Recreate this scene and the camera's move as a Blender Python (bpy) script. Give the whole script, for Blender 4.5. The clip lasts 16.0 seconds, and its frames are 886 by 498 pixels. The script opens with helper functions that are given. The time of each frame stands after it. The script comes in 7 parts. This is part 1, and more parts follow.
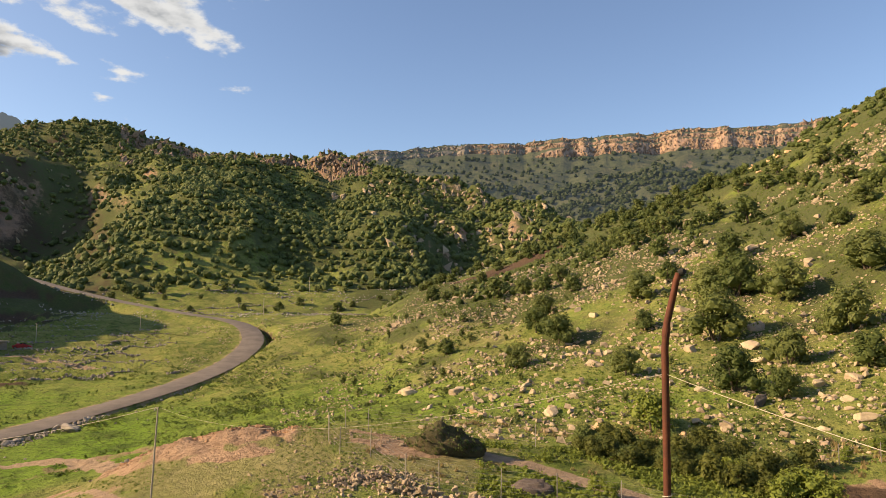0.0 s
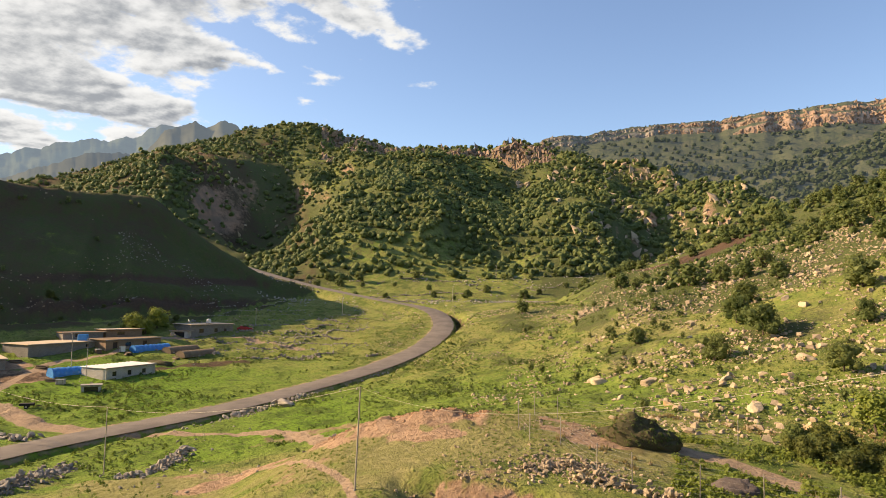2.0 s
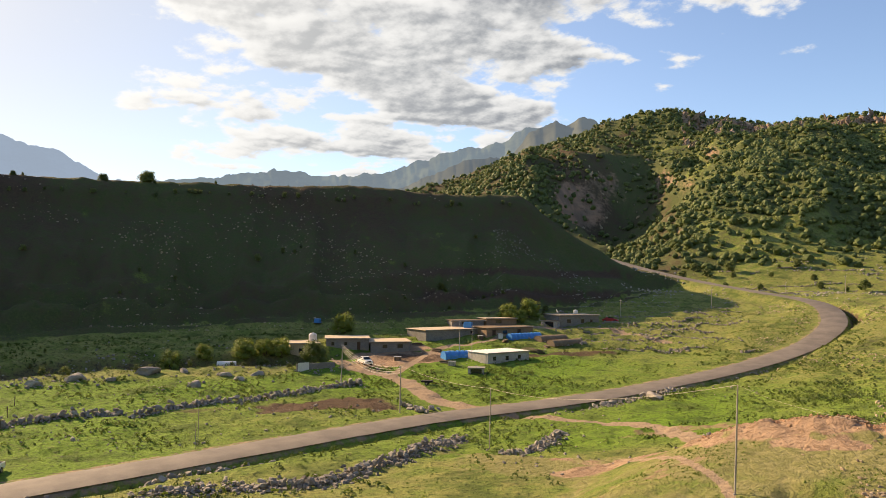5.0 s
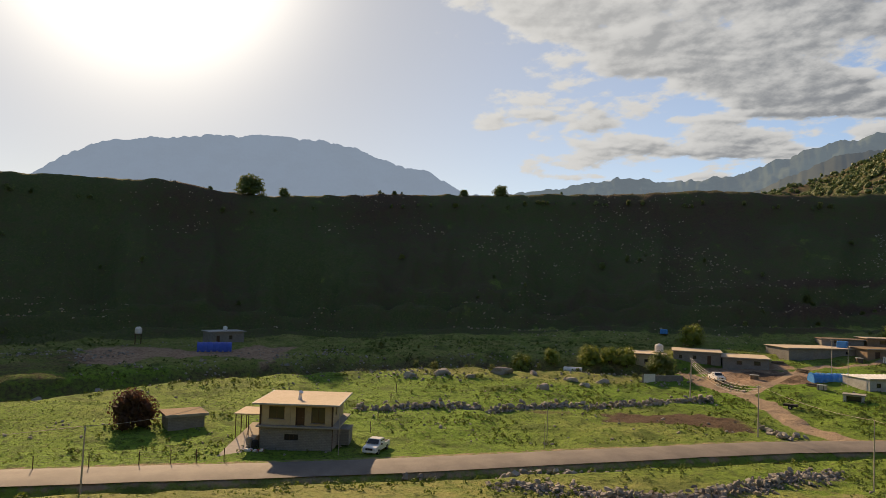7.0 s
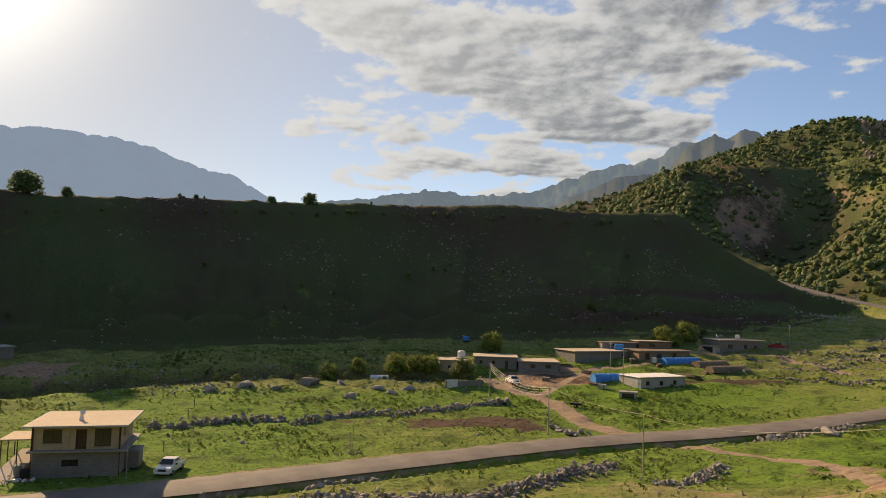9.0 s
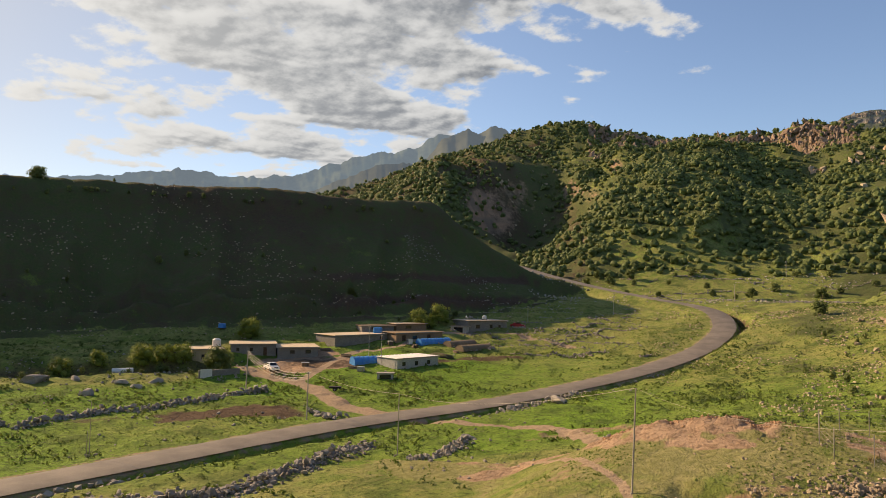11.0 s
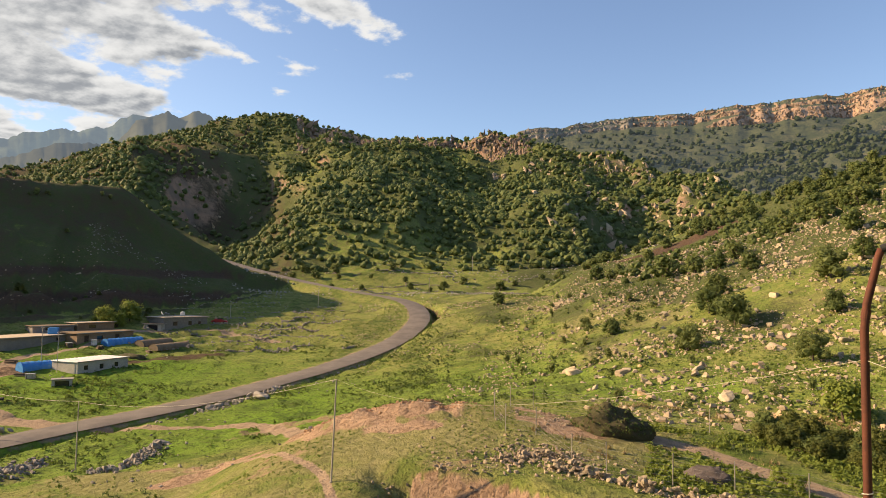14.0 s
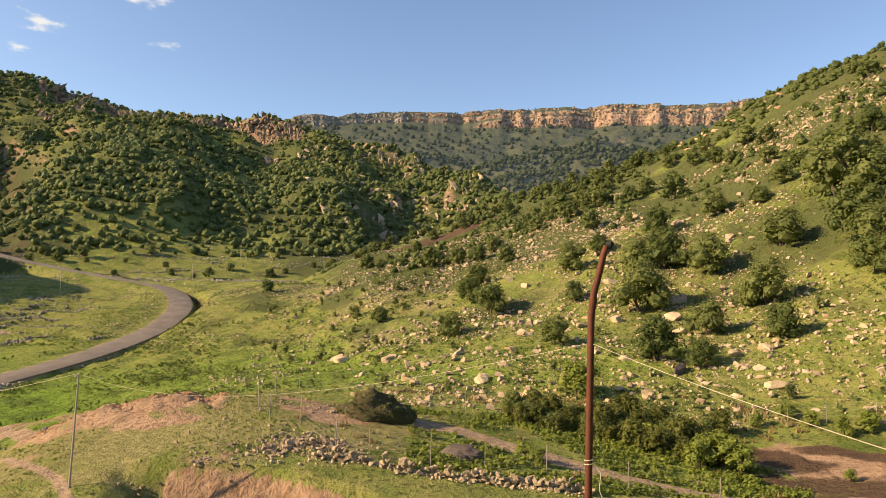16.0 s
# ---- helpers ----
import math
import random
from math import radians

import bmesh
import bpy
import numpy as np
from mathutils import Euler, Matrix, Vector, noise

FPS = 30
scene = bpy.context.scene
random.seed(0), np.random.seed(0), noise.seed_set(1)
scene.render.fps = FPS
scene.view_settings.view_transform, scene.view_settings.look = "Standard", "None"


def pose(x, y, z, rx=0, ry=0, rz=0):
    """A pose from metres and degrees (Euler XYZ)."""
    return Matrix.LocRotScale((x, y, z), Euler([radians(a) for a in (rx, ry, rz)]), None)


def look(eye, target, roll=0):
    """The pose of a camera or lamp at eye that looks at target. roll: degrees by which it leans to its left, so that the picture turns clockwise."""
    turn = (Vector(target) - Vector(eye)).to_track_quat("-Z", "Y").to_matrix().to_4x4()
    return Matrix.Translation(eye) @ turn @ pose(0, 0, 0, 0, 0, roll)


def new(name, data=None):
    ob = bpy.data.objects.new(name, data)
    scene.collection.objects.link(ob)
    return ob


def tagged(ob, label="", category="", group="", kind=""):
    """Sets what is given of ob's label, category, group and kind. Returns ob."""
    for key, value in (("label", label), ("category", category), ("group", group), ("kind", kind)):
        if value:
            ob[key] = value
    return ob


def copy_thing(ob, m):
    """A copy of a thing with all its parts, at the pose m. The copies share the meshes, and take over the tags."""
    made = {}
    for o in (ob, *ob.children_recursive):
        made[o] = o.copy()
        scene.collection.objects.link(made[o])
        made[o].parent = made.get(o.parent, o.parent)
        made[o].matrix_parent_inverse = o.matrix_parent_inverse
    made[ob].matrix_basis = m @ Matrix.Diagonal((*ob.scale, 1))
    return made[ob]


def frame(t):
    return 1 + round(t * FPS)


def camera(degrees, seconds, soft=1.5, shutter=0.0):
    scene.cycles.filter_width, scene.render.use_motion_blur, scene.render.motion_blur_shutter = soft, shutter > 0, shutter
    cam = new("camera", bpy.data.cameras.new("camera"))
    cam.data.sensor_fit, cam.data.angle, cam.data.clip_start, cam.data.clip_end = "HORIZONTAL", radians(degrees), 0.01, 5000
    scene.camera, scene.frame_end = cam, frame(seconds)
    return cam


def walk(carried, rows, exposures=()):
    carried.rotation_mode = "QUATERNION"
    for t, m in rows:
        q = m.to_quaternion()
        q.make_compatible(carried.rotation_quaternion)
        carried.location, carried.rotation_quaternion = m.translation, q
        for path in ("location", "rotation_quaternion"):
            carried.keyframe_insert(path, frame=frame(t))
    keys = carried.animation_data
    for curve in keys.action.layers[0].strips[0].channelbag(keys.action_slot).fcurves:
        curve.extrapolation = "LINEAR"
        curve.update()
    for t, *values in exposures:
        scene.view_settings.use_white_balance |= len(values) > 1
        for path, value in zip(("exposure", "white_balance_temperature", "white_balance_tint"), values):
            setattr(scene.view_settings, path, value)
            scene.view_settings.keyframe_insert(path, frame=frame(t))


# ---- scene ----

# ---------------------------------------------------------------- camera
EYE = 20.5            # eye over the road by the stone house
ARM = 0.4             # the camera is held at arm's length and turned about the body
cam = camera(64.4, 16.0, 0.7)
ROWS = [  # seconds, yaw (left +), pitch, lean to the right
    (0.0, 0.0, 5.0, -0.6), (0.5, 4.63, 4.71, -0.23), (1.0, 8.53, 4.77, -0.41), (1.5, 12.27, 4.11, -1.03),
    (2.0, 15.03, 3.8, -0.84), (2.5, 16.54, 4.08, -1.16), (3.0, 18.55, 4.48, -0.59), (3.5, 21.44, 4.05, -0.98),
    (4.0, 29.1, 3.45, -1.42), (4.5, 36.72, 2.96, -0.83), (5.0, 43.91, 2.76, -0.58), (5.2, 47.4, 3.1, -0.7),
    (6.2, 62.0, 3.3, -1.3), (7.0, 71.4, 2.9, -1.7), (7.3, 72.4, 2.85, -1.75), (7.5, 71.39, 3.09, -1.71),
    (8.0, 63.55, 3.94, -2.17), (8.5, 59.94, 4.13, -1.91), (9.0, 55.97, 4.07, -1.6), (9.5, 51.36, 3.72, -1.54),
    (10.0, 46.39, 3.67, -1.2), (10.2, 44.2, 3.6, -1.15), (11.2, 35.0, 3.3, -1.05), (12.3, 26.7, 3.4, -0.95),
    (12.5, 25.62, 3.18, -0.94), (13.0, 22.17, 3.47, -0.78), (13.5, 16.72, 3.25, -0.78), (14.0, 13.1, 3.16, -0.68),
    (14.5, 10.91, 3.49, -0.59), (15.0, 5.27, 2.97, -1.45), (15.5, -0.11, 2.74, -1.59), (16.0, -5.32, 2.55, -1.49),
]


def held(yaw, pitch, lean):
    a = radians(yaw)
    return pose(-ARM * math.sin(a), ARM * (math.cos(a) - 1), EYE, 90 + pitch, 0, yaw) @ pose(0, 0, 0, 0, 0, -lean)


EXPOSURES = [(t, e, 7900, 12) for t, e in ((0.0, 0.87), (1.0, 0.98), (2.0, 1.08), (2.5, 0.88), (3.0, 0.95), (4.0, 0.97), (4.5, 1.0), (5.2, 1.03), (7.3, 0.42), (8.5, 0.5), (10.2, 0.6), (12.3, 0.85), (13.0, 0.88), (14.0, 0.96), (14.5, 1.1), (15.0, 1.1), (16.0, 0.98))]
walk(cam, [(t, held(y, p, r)) for t, y, p, r in ROWS], EXPOSURES)

# ---------------------------------------------------------------- light
SUN_AZ, SUN_EL = 95.5, 26.0     # degrees to the left of straight ahead, degrees up


def ray(az, el=0.0):
    """The unit vector az degrees to the left of ahead and el degrees up."""
    a, e = radians(az), radians(el)
    return Vector((-math.sin(a) * math.cos(e), math.cos(a) * math.cos(e), math.sin(e)))


SUN_DIR = ray(SUN_AZ, SUN_EL)
sun_data = bpy.data.lights.new("sun", "SUN")
sun_data.energy, sun_data.angle, sun_data.color = 5.0, radians(0.6), (1.0, 0.77, 0.53)
sun = new("sun", sun_data)
sun.matrix_world = look(SUN_DIR * 300, (0, 0, 0))


class Nodes:
    """Short hand for node trees."""

    def __init__(self, tree):
        self.tree = tree
        tree.nodes.clear()

    def add(self, kind, ins=None, **props):
        n = self.tree.nodes.new(kind)
        for k, v in props.items():
            setattr(n, k, v)
        for k, v in (ins or {}).items():
            self.put(n.inputs[k], v)
        return n

    def put(self, socket, v):
        if isinstance(v, bpy.types.NodeSocket):
            self.tree.links.new(v, socket)
        elif isinstance(v, (tuple, list)) and socket.type == "RGBA" and len(v) == 3:
            socket.default_value = (*v, 1)
        else:
            socket.default_value = v

    def math(self, op, a, b=0.0, c=0.0, clamp=False):
        n = self.add("ShaderNodeMath", operation=op, use_clamp=clamp)
        for i, v in enumerate((a, b, c)):
            self.put(n.inputs[i], v)
        return n.outputs[0]

    def vmath(self, op, a, b=(0, 0, 0), out=0):
        n = self.add("ShaderNodeVectorMath", operation=op)
        self.put(n.inputs[0], a)
        self.put(n.inputs[1], b)
        return n.outputs[out]

    def mix(self, f, a, b, blend="MIX"):
        n = self.add("ShaderNodeMix", data_type="RGBA", blend_type=blend, clamp_factor=True)
        self.put(n.inputs[0], f)
        self.put(n.inputs[6], a)
        self.put(n.inputs[7], b)
        return n.outputs[2]

    def noise(self, vec, scale, detail=4.0, rough=0.55, out=0, lac=2.0, dist=0.0):
        n = self.add("ShaderNodeTexNoise", {"Vector": vec, "Scale": scale, "Detail": detail, "Roughness": rough, "Lacunarity": lac, "Distortion": dist})
        return n.outputs[out]

    def span(self, v, a, b, c=0.0, d=1.0, smooth=True):
        n = self.add("ShaderNodeMapRange", {"Value": v, "From Min": a, "From Max": b, "To Min": c, "To Max": d}, interpolation_type="SMOOTHSTEP" if smooth else "LINEAR")
        return n.outputs[0]


def build_world():
    w = bpy.data.worlds.new("sky")
    scene.world = w
    w.use_nodes = True
    n = Nodes(w.node_tree)
    sky = n.add("ShaderNodeTexSky", sky_type="NISHITA", sun_disc=False, sun_elevation=radians(SUN_EL), sun_rotation=radians(-SUN_AZ),
                air_density=1.0, dust_density=0.8, ozone_density=2.0, altitude=900)
    d = n.add("ShaderNodeTexCoord").outputs["Generated"]
    xyz = n.add("ShaderNodeSeparateXYZ", {"Vector": d})
    x, y, z = xyz.outputs
    # cloud deck: the view ray meets a flat layer
    zz = n.math("ADD", n.math("MAXIMUM", z, 0.0), 0.24)
    deck = n.add("ShaderNodeCombineXYZ", {"X": n.math("DIVIDE", x, zz), "Y": n.math("DIVIDE", y, zz), "Z": 0.0}).outputs[0]
    # the bank of cloud stands over the valley's left side and thins to the right
    near = n.vmath("DOT_PRODUCT", d, tuple(ray(44, 25)), out=1)
    bank = n.span(near, math.cos(radians(34)), math.cos(radians(15)), -0.36, 0.10)
    low = n.span(z, 0.10, 0.25, -0.12, 0.02)
    clear = n.span(n.vmath("DOT_PRODUCT", d, tuple(ray(24, 10)), out=1), math.cos(radians(12)), math.cos(radians(4)), 0.0, -0.16)
    fringe = n.math("ADD", n.math("ADD", bank, low), clear)

    # rolls of cloud lie across the view up the valley
    across, along = ray(-40), ray(50)

    def density(where, detail, fine):
        u = n.vmath("DOT_PRODUCT", where, tuple(across * 0.72), out=1)
        v = n.vmath("DOT_PRODUCT", where, tuple(along * 1.15), out=1)
        rolled = n.add("ShaderNodeCombineXYZ", {"X": u, "Y": v, "Z": 0.0}).outputs[0]
        lumps = n.noise(rolled, 3.6, 3, 0.5, dist=0.4)
        puffs = n.noise(where, 10.0, detail, 0.6)
        body = n.math("ADD", n.math("MULTIPLY", lumps, 1.0), n.math("MULTIPLY", puffs, fine))
        return n.math("ADD", n.math("SUBTRACT", body, 0.5 * fine - 0.045), fringe)

    here = density(deck, 7, 0.52)
    sx, sy = SUN_DIR.x / (SUN_DIR.z + 0.24), SUN_DIR.y / (SUN_DIR.z + 0.24)
    step = n.vmath("SCALE", n.vmath("NORMALIZE", n.vmath("SUBTRACT", (sx, sy, 0.0), deck)))
    step.node.inputs["Scale"].default_value = 0.026
    ahead = density(n.vmath("ADD", deck, step), 4, 0.26)
    cover = n.span(here, 0.53, 0.63)
    facing = n.span(n.math("SUBTRACT", here, ahead), -0.09, 0.11)
    thick = n.math("MULTIPLY", n.span(ahead, 0.56, 0.75), n.math("SUBTRACT", 1.0, n.math("MULTIPLY", facing, 0.75)), clamp=True)
    toward = n.vmath("DOT_PRODUCT", d, tuple(SUN_DIR), out=1)
    lit = n.mix(thick, (4.6, 5.15, 5.9), (1.2, 1.52, 2.05))
    lit = n.mix(n.math("MULTIPLY", n.math("POWER", n.math("MAXIMUM", toward, 0.0), 4.0), 0.95), lit, (5.4, 5.9, 6.5))
    blue = n.mix(1.0, sky.outputs[0], (1.05, 1.15, 1.32), 'MULTIPLY')
    veil = n.math('MULTIPLY', n.math('POWER', n.math('MAXIMUM', toward, 0.0), 3.5), 0.92)
    blue = n.mix(veil, blue, (3.3, 3.65, 4.2))
    shade = n.mix(cover, blue, lit)
    glow = n.math("POWER", n.math("MAXIMUM", toward, 0.0), 85.0)
    halo = n.math("POWER", n.math("MAXIMUM", toward, 0.0), 9.0)
    shine = n.vmath("SCALE", (0.95, 0.95, 0.9))
    shine.node.inputs["Scale"].default_value = 1.0
    n.put(shine.node.inputs["Scale"], n.math("ADD", n.math("MULTIPLY", glow, 17.0), n.math("MULTIPLY", halo, 0.5)))
    total = n.vmath("ADD", shade, shine)
    bg = n.add("ShaderNodeBackground", {"Color": total, "Strength": 0.088})
    n.add("ShaderNodeOutputWorld", {"Surface": bg.outputs[0]})


build_world()

# ---------------------------------------------------------------- the lie of the land
# Places are given as bearing (degrees to the left of straight ahead) and distance from the lookout.


def at(az, d, z=0.0):
    a = radians(az)
    return (-d * math.sin(a), d * math.cos(a), z)


def interp(table, az):
    """Smooth value along a short table of (bearing, value)."""
    xs = np.array([p[0] for p in table], float)
    ys = np.array([p[1] for p in table], float)
    m = np.gradient(ys, xs)
    az = np.clip(az, xs[0], xs[-1])
    i = np.clip(np.searchsorted(xs, az) - 1, 0, len(xs) - 2)
    h = xs[i + 1] - xs[i]
    t = (az - xs[i]) / h
    dl = (ys[i + 1] - ys[i]) / h
    m0 = np.clip(m[i], -3 * np.abs(dl), 3 * np.abs(dl))
    m1 = np.clip(m[i + 1], -3 * np.abs(dl), 3 * np.abs(dl))
    return (2 * t**3 - 3 * t**2 + 1) * ys[i] + (t**3 - 2 * t**2 + t) * h * m0 + (-2 * t**3 + 3 * t**2) * ys[i + 1] + (t**3 - t**2) * h * m1


class Lattice:
    """Value noise for whole arrays."""

    def __init__(self, seed):
        self.g = np.random.RandomState(seed).rand(256, 256) * 2 - 1

    def one(self, x, y):
        xi, yi = np.floor(x).astype(int), np.floor(y).astype(int)
        fx, fy = x - xi, y - yi
        fx, fy = fx * fx * fx * (fx * (fx * 6 - 15) + 10), fy * fy * fy * (fy * (fy * 6 - 15) + 10)
        g = self.g
        a, b = g[xi & 255, yi & 255], g[(xi + 1) & 255, yi & 255]
        c, d = g[xi & 255, (yi + 1) & 255], g[(xi + 1) & 255, (yi + 1) & 255]
        return (a * (1 - fx) + b * fx) * (1 - fy) + (c * (1 - fx) + d * fx) * fy

    def fbm(self, x, y, size, octaves=4, gain=0.5):
        s, amp, f = 0.0, 1.0, 1.0 / size
        for k in range(octaves):
            s = s + amp * self.one(x * f + 17.3 * k, y * f - 9.1 * k)
            amp, f = amp * gain, f * 2.03
        return s


LAND = Lattice(3)
ROUGH = Lattice(8)

VALLEY = [  # bearing, distance, height: floor of the valley, the fields and the village
    (120, 85, 0), (103, 80, 0), (95, 70, 0.5), (84, 80, 0), (71, 83, 0), (58, 92, 0), (45, 108, 0.1), (34, 123, 0.8),
    (75, 130, 1.0), (90, 130, 1.5), (60, 140, 1.0), (50, 145, 1.2), (40, 150, 2.2), (33, 190, 6.0), (24, 180, 5.5),
    (104, 160, 3.2), (92, 168, 4.0), (75, 180, 5.6), (57, 200, 9.5), (43, 215, 12.0), (34, 235, 13.5), (28, 260, 17.0),
    (70, 66, 1.0), (45, 78, 1.0), (58, 70, 0.8), (40, 68, 2.2), (33, 85, 1.6), (27, 100, 2.0),
]
SLOPES = [  # the road's bend, the lookout's own slope, the mound and the stony hillside
    (20, 300, 21.0), (12, 300, 22.0), (9, 200, 16.2), (13, 240, 15.0), (4, 270, 24.5),
    (3, 110, 7.8), (10, 140, 6.5), (17, 120, 4.0), (-6, 120, 12.0), (-12, 72, 8.6), (-20, 90, 11.8), (-20, 72, 8.6),
    (-30, 70, 8.2), (-30, 52, 6.3), (-12, 50, 8.0), (-22, 44, 7.5), (0, 62, 8.8), (9, 57, 9.8), (18, 60, 8.4),
    (21, 50, 6.6), (26, 56, 4.4), (15, 42, 8.6), (0, 42, 8.4), (10, 26, 8.6), (40, 35, 7.5), (70, 35, 8), (100, 40, 7), (-30, 28, 8.5), (-60, 40, 12),
    (0, 12, 14), (60, 12, 14), (120, 12, 14), (-60, 12, 15),
]


class Spread:
    """A thin plate through scattered heights."""

    def __init__(self, pts, smooth=2.0):
        self.p = np.array([at(a, d)[:2] for a, d, z in pts]) / 100
        z = np.array([q[2] for q in pts], float)
        n = len(z)
        r = np.linalg.norm(self.p[:, None] - self.p[None], axis=2)
        m = np.zeros((n + 3, n + 3))
        m[:n, :n] = self.k(r) + np.eye(n) * smooth * 1e-3
        m[:n, n], m[:n, n + 1:] = 1, self.p
        m[n, :n], m[n + 1:, :n] = 1, self.p.T
        self.w = np.linalg.solve(m, np.concatenate([z, np.zeros(3)]))

    @staticmethod
    def k(r):
        return r * r * np.log(r + 1e-6)

    def __call__(self, x, y):
        x, y = x / 100, y / 100
        s = self.w[-3] + self.w[-2] * x + self.w[-1] * y
        for (px, py), w in zip(self.p, self.w):
            s = s + w * self.k(np.hypot(x - px, y - py))
        return s


FLOOR = Spread(VALLEY + SLOPES)

ROAD = [  # bearing, distance, height along the middle of the road
    (128, 112, 0.2), (116, 95, 0.1), (104, 85, 0.0), (95, 81.5, 0.0), (84, 80, 0.0), (71, 83, 0.0), (58, 92, 0.0), (45, 108, 0.1), (34, 123, 0.8), (27.5, 137, 1.9),
    (21.4, 155, 4.0), (17.6, 178, 6.1), (15.9, 195, 8.3), (15.0, 213, 11.2), (15.4, 232, 14.4), (16.8, 248, 16.5),
    (19.5, 262, 18.3), (23.4, 282, 21.6), (26.2, 300, 24.8), (28.6, 318, 28.4), (31, 340, 33),
]


def spline(pts, step):
    """Points every step metres along a smooth line through pts."""
    p = [Vector(q) for q in pts]
    p = [2 * p[0] - p[1]] + p + [2 * p[-1] - p[-2]]
    out = []
    for i in range(1, len(p) - 2):
        a, b, c, d = p[i - 1:i + 3]
        n = max(1, int((c - b).length / step))
        for k in range(n):
            t = k / n
            out.append(0.5 * (2 * b + (c - a) * t + (2 * a - 5 * b + 4 * c - d) * t * t + (3 * b - a - 3 * c + d) * t**3))
    return out + [p[-2]]


ROAD_LINE = spline([at(*q) for q in ROAD], 2.0)
ROAD_HALF = 3.3


def nearest(line, x, y):
    """Distance in plan to a line of points, its height there, and the side (left +)."""
    best = np.full(x.shape, 1e9)
    zz = np.zeros(x.shape)
    side = np.zeros(x.shape)
    for a, b in zip(line[:-1], line[1:]):
        dx, dy = b.x - a.x, b.y - a.y
        t = np.clip(((x - a.x) * dx + (y - a.y) * dy) / (dx * dx + dy * dy + 1e-9), 0, 1)
        ex, ey = x - a.x - t * dx, y - a.y - t * dy
        q = ex * ex + ey * ey
        m = q < best
        best = np.where(m, q, best)
        zz = np.where(m, a.z + t * (b.z - a.z), zz)
        side = np.where(m, dx * ey - dy * ex, side)
    return np.sqrt(best), zz, np.sign(side)


def smax(a, b, k):
    return 0.5 * (a + b + np.sqrt((a - b) ** 2 + k * k))


def step01(v, a, b):
    t = np.clip((v - a) / (b - a), 0, 1)
    return t * t * (3 - 2 * t)


MOUND_LINE = spline([at(30, 70, 3.5), at(25.5, 67, 6.3), at(22, 65, 8.4), at(17, 62, 10.0), at(11, 60, 10.6), at(6, 58, 10.5), at(1, 58, 9.6), at(-3, 60, 8.8)], 1.5)

BANK_LINE = spline([at(24, 52), at(20, 50), at(16.4, 47.6), at(14.2, 46.2), at(12.5, 45.4), at(10, 44.6), at(5, 42.7), at(1, 40.5), at(-5, 38)], 1.0)

# crest lines: bearing, degrees above eye level
MESA_EL = [(24, -1.0), (26, 0.5), (28.4, 1.1), (31.8, 2.9), (35.4, 5.2), (37.7, 7.0), (43, 7.2), (51, 7.6), (59, 7.5), (67, 7.4), (73, 7.3), (80, 6.95),
           (86, 6.6), (89, 6.7), (92.5, 7.2), (99, 7.0), (104, 6.9), (120, 6.5), (150, 5)]
MESA_R = [(24, 290), (28, 285), (35, 285), (40, 278), (46, 268), (51, 266), (58, 266), (66, 258), (76, 248), (86, 240), (104, 234), (150, 250)]
MESA_FOOT = [(24, 272), (28, 250), (34, 224), (43, 205), (57, 194), (75, 183), (92, 178), (104, 172), (150, 175)]
MOUNT_EL = [(-24, 2.0), (-16, 5.0), (-11, 6.9), (-9, 8.0), (-3.5, 9.6), (1.3, 10.6), (5.2, 11.6), (7, 12.2), (10, 12.3), (12, 12.0), (15, 11.9), (20.3, 12.2), (24, 13.0),
            (26, 13.5), (28, 13.3), (30, 12.8), (33, 11.8), (36.5, 10.6), (40, 9.5), (47, 7.4), (55, 5.5), (70, 4)]
MOUNT_R = [(-24, 470), (-10, 520), (0, 600), (10, 680), (26, 720), (36, 760), (70, 800)]
MOUNT_FOOT = [(-24, 330), (-5, 330), (5, 335), (28, 350), (36, 400), (70, 460)]
HILL_EL = [(-75, 19), (-50, 18.5), (-37.6, 16.5), (-34.6, 15.8), (-32.4, 15.2), (-30.5, 14.4), (-28.6, 13.5), (-25.4, 11.8), (-21, 10.1), (-17.4, 8.9), (-13.6, 7.4),
           (-9.7, 6.1), (-5, 4.2), (-2, 3.2), (1.3, 2.1), (5, 0.6), (9, -2.0), (14, -5)]
HILL_R = [(-75, 220), (-37, 235), (-25, 262), (-10, 275), (14, 275)]
HILL_FOOT = [(-75, 55), (-50, 62), (-38, 72), (-30, 74), (-20, 76), (-10, 84), (0, 100), (8, 140), (14, 200)]
PLATEAU_EL = [(-60, 14.0), (-38, 14.0), (-28, 13.65), (-25.8, 13.6), (-18.5, 14.0), (-15, 13.95), (-9, 13.75), (-5.0, 13.45), (-2.9, 13.45), (0.7, 13.25), (2.7, 12.9), (4.2, 12.4), (6.3, 12.4), (7.6, 11.9), (10, 11), (16, 10), (30, 9)]


def landform(az, r, el, rc, rf, zf, power=1.0, back=0.25):
    """A hill whose face climbs from its foot to a crest seen at el degrees; behind it the ground falls away."""
    zc = EYE + rc * np.tan(np.radians(el))
    u = np.clip((r - rf) / (rc - rf), 0, 1)
    z = zf + (zc - zf) * (u ** power)
    z = np.where(r < rf, zf - (rf - r) * 0.35, z)
    return np.where(r > rc, zc - (r - rc) * back, z), u


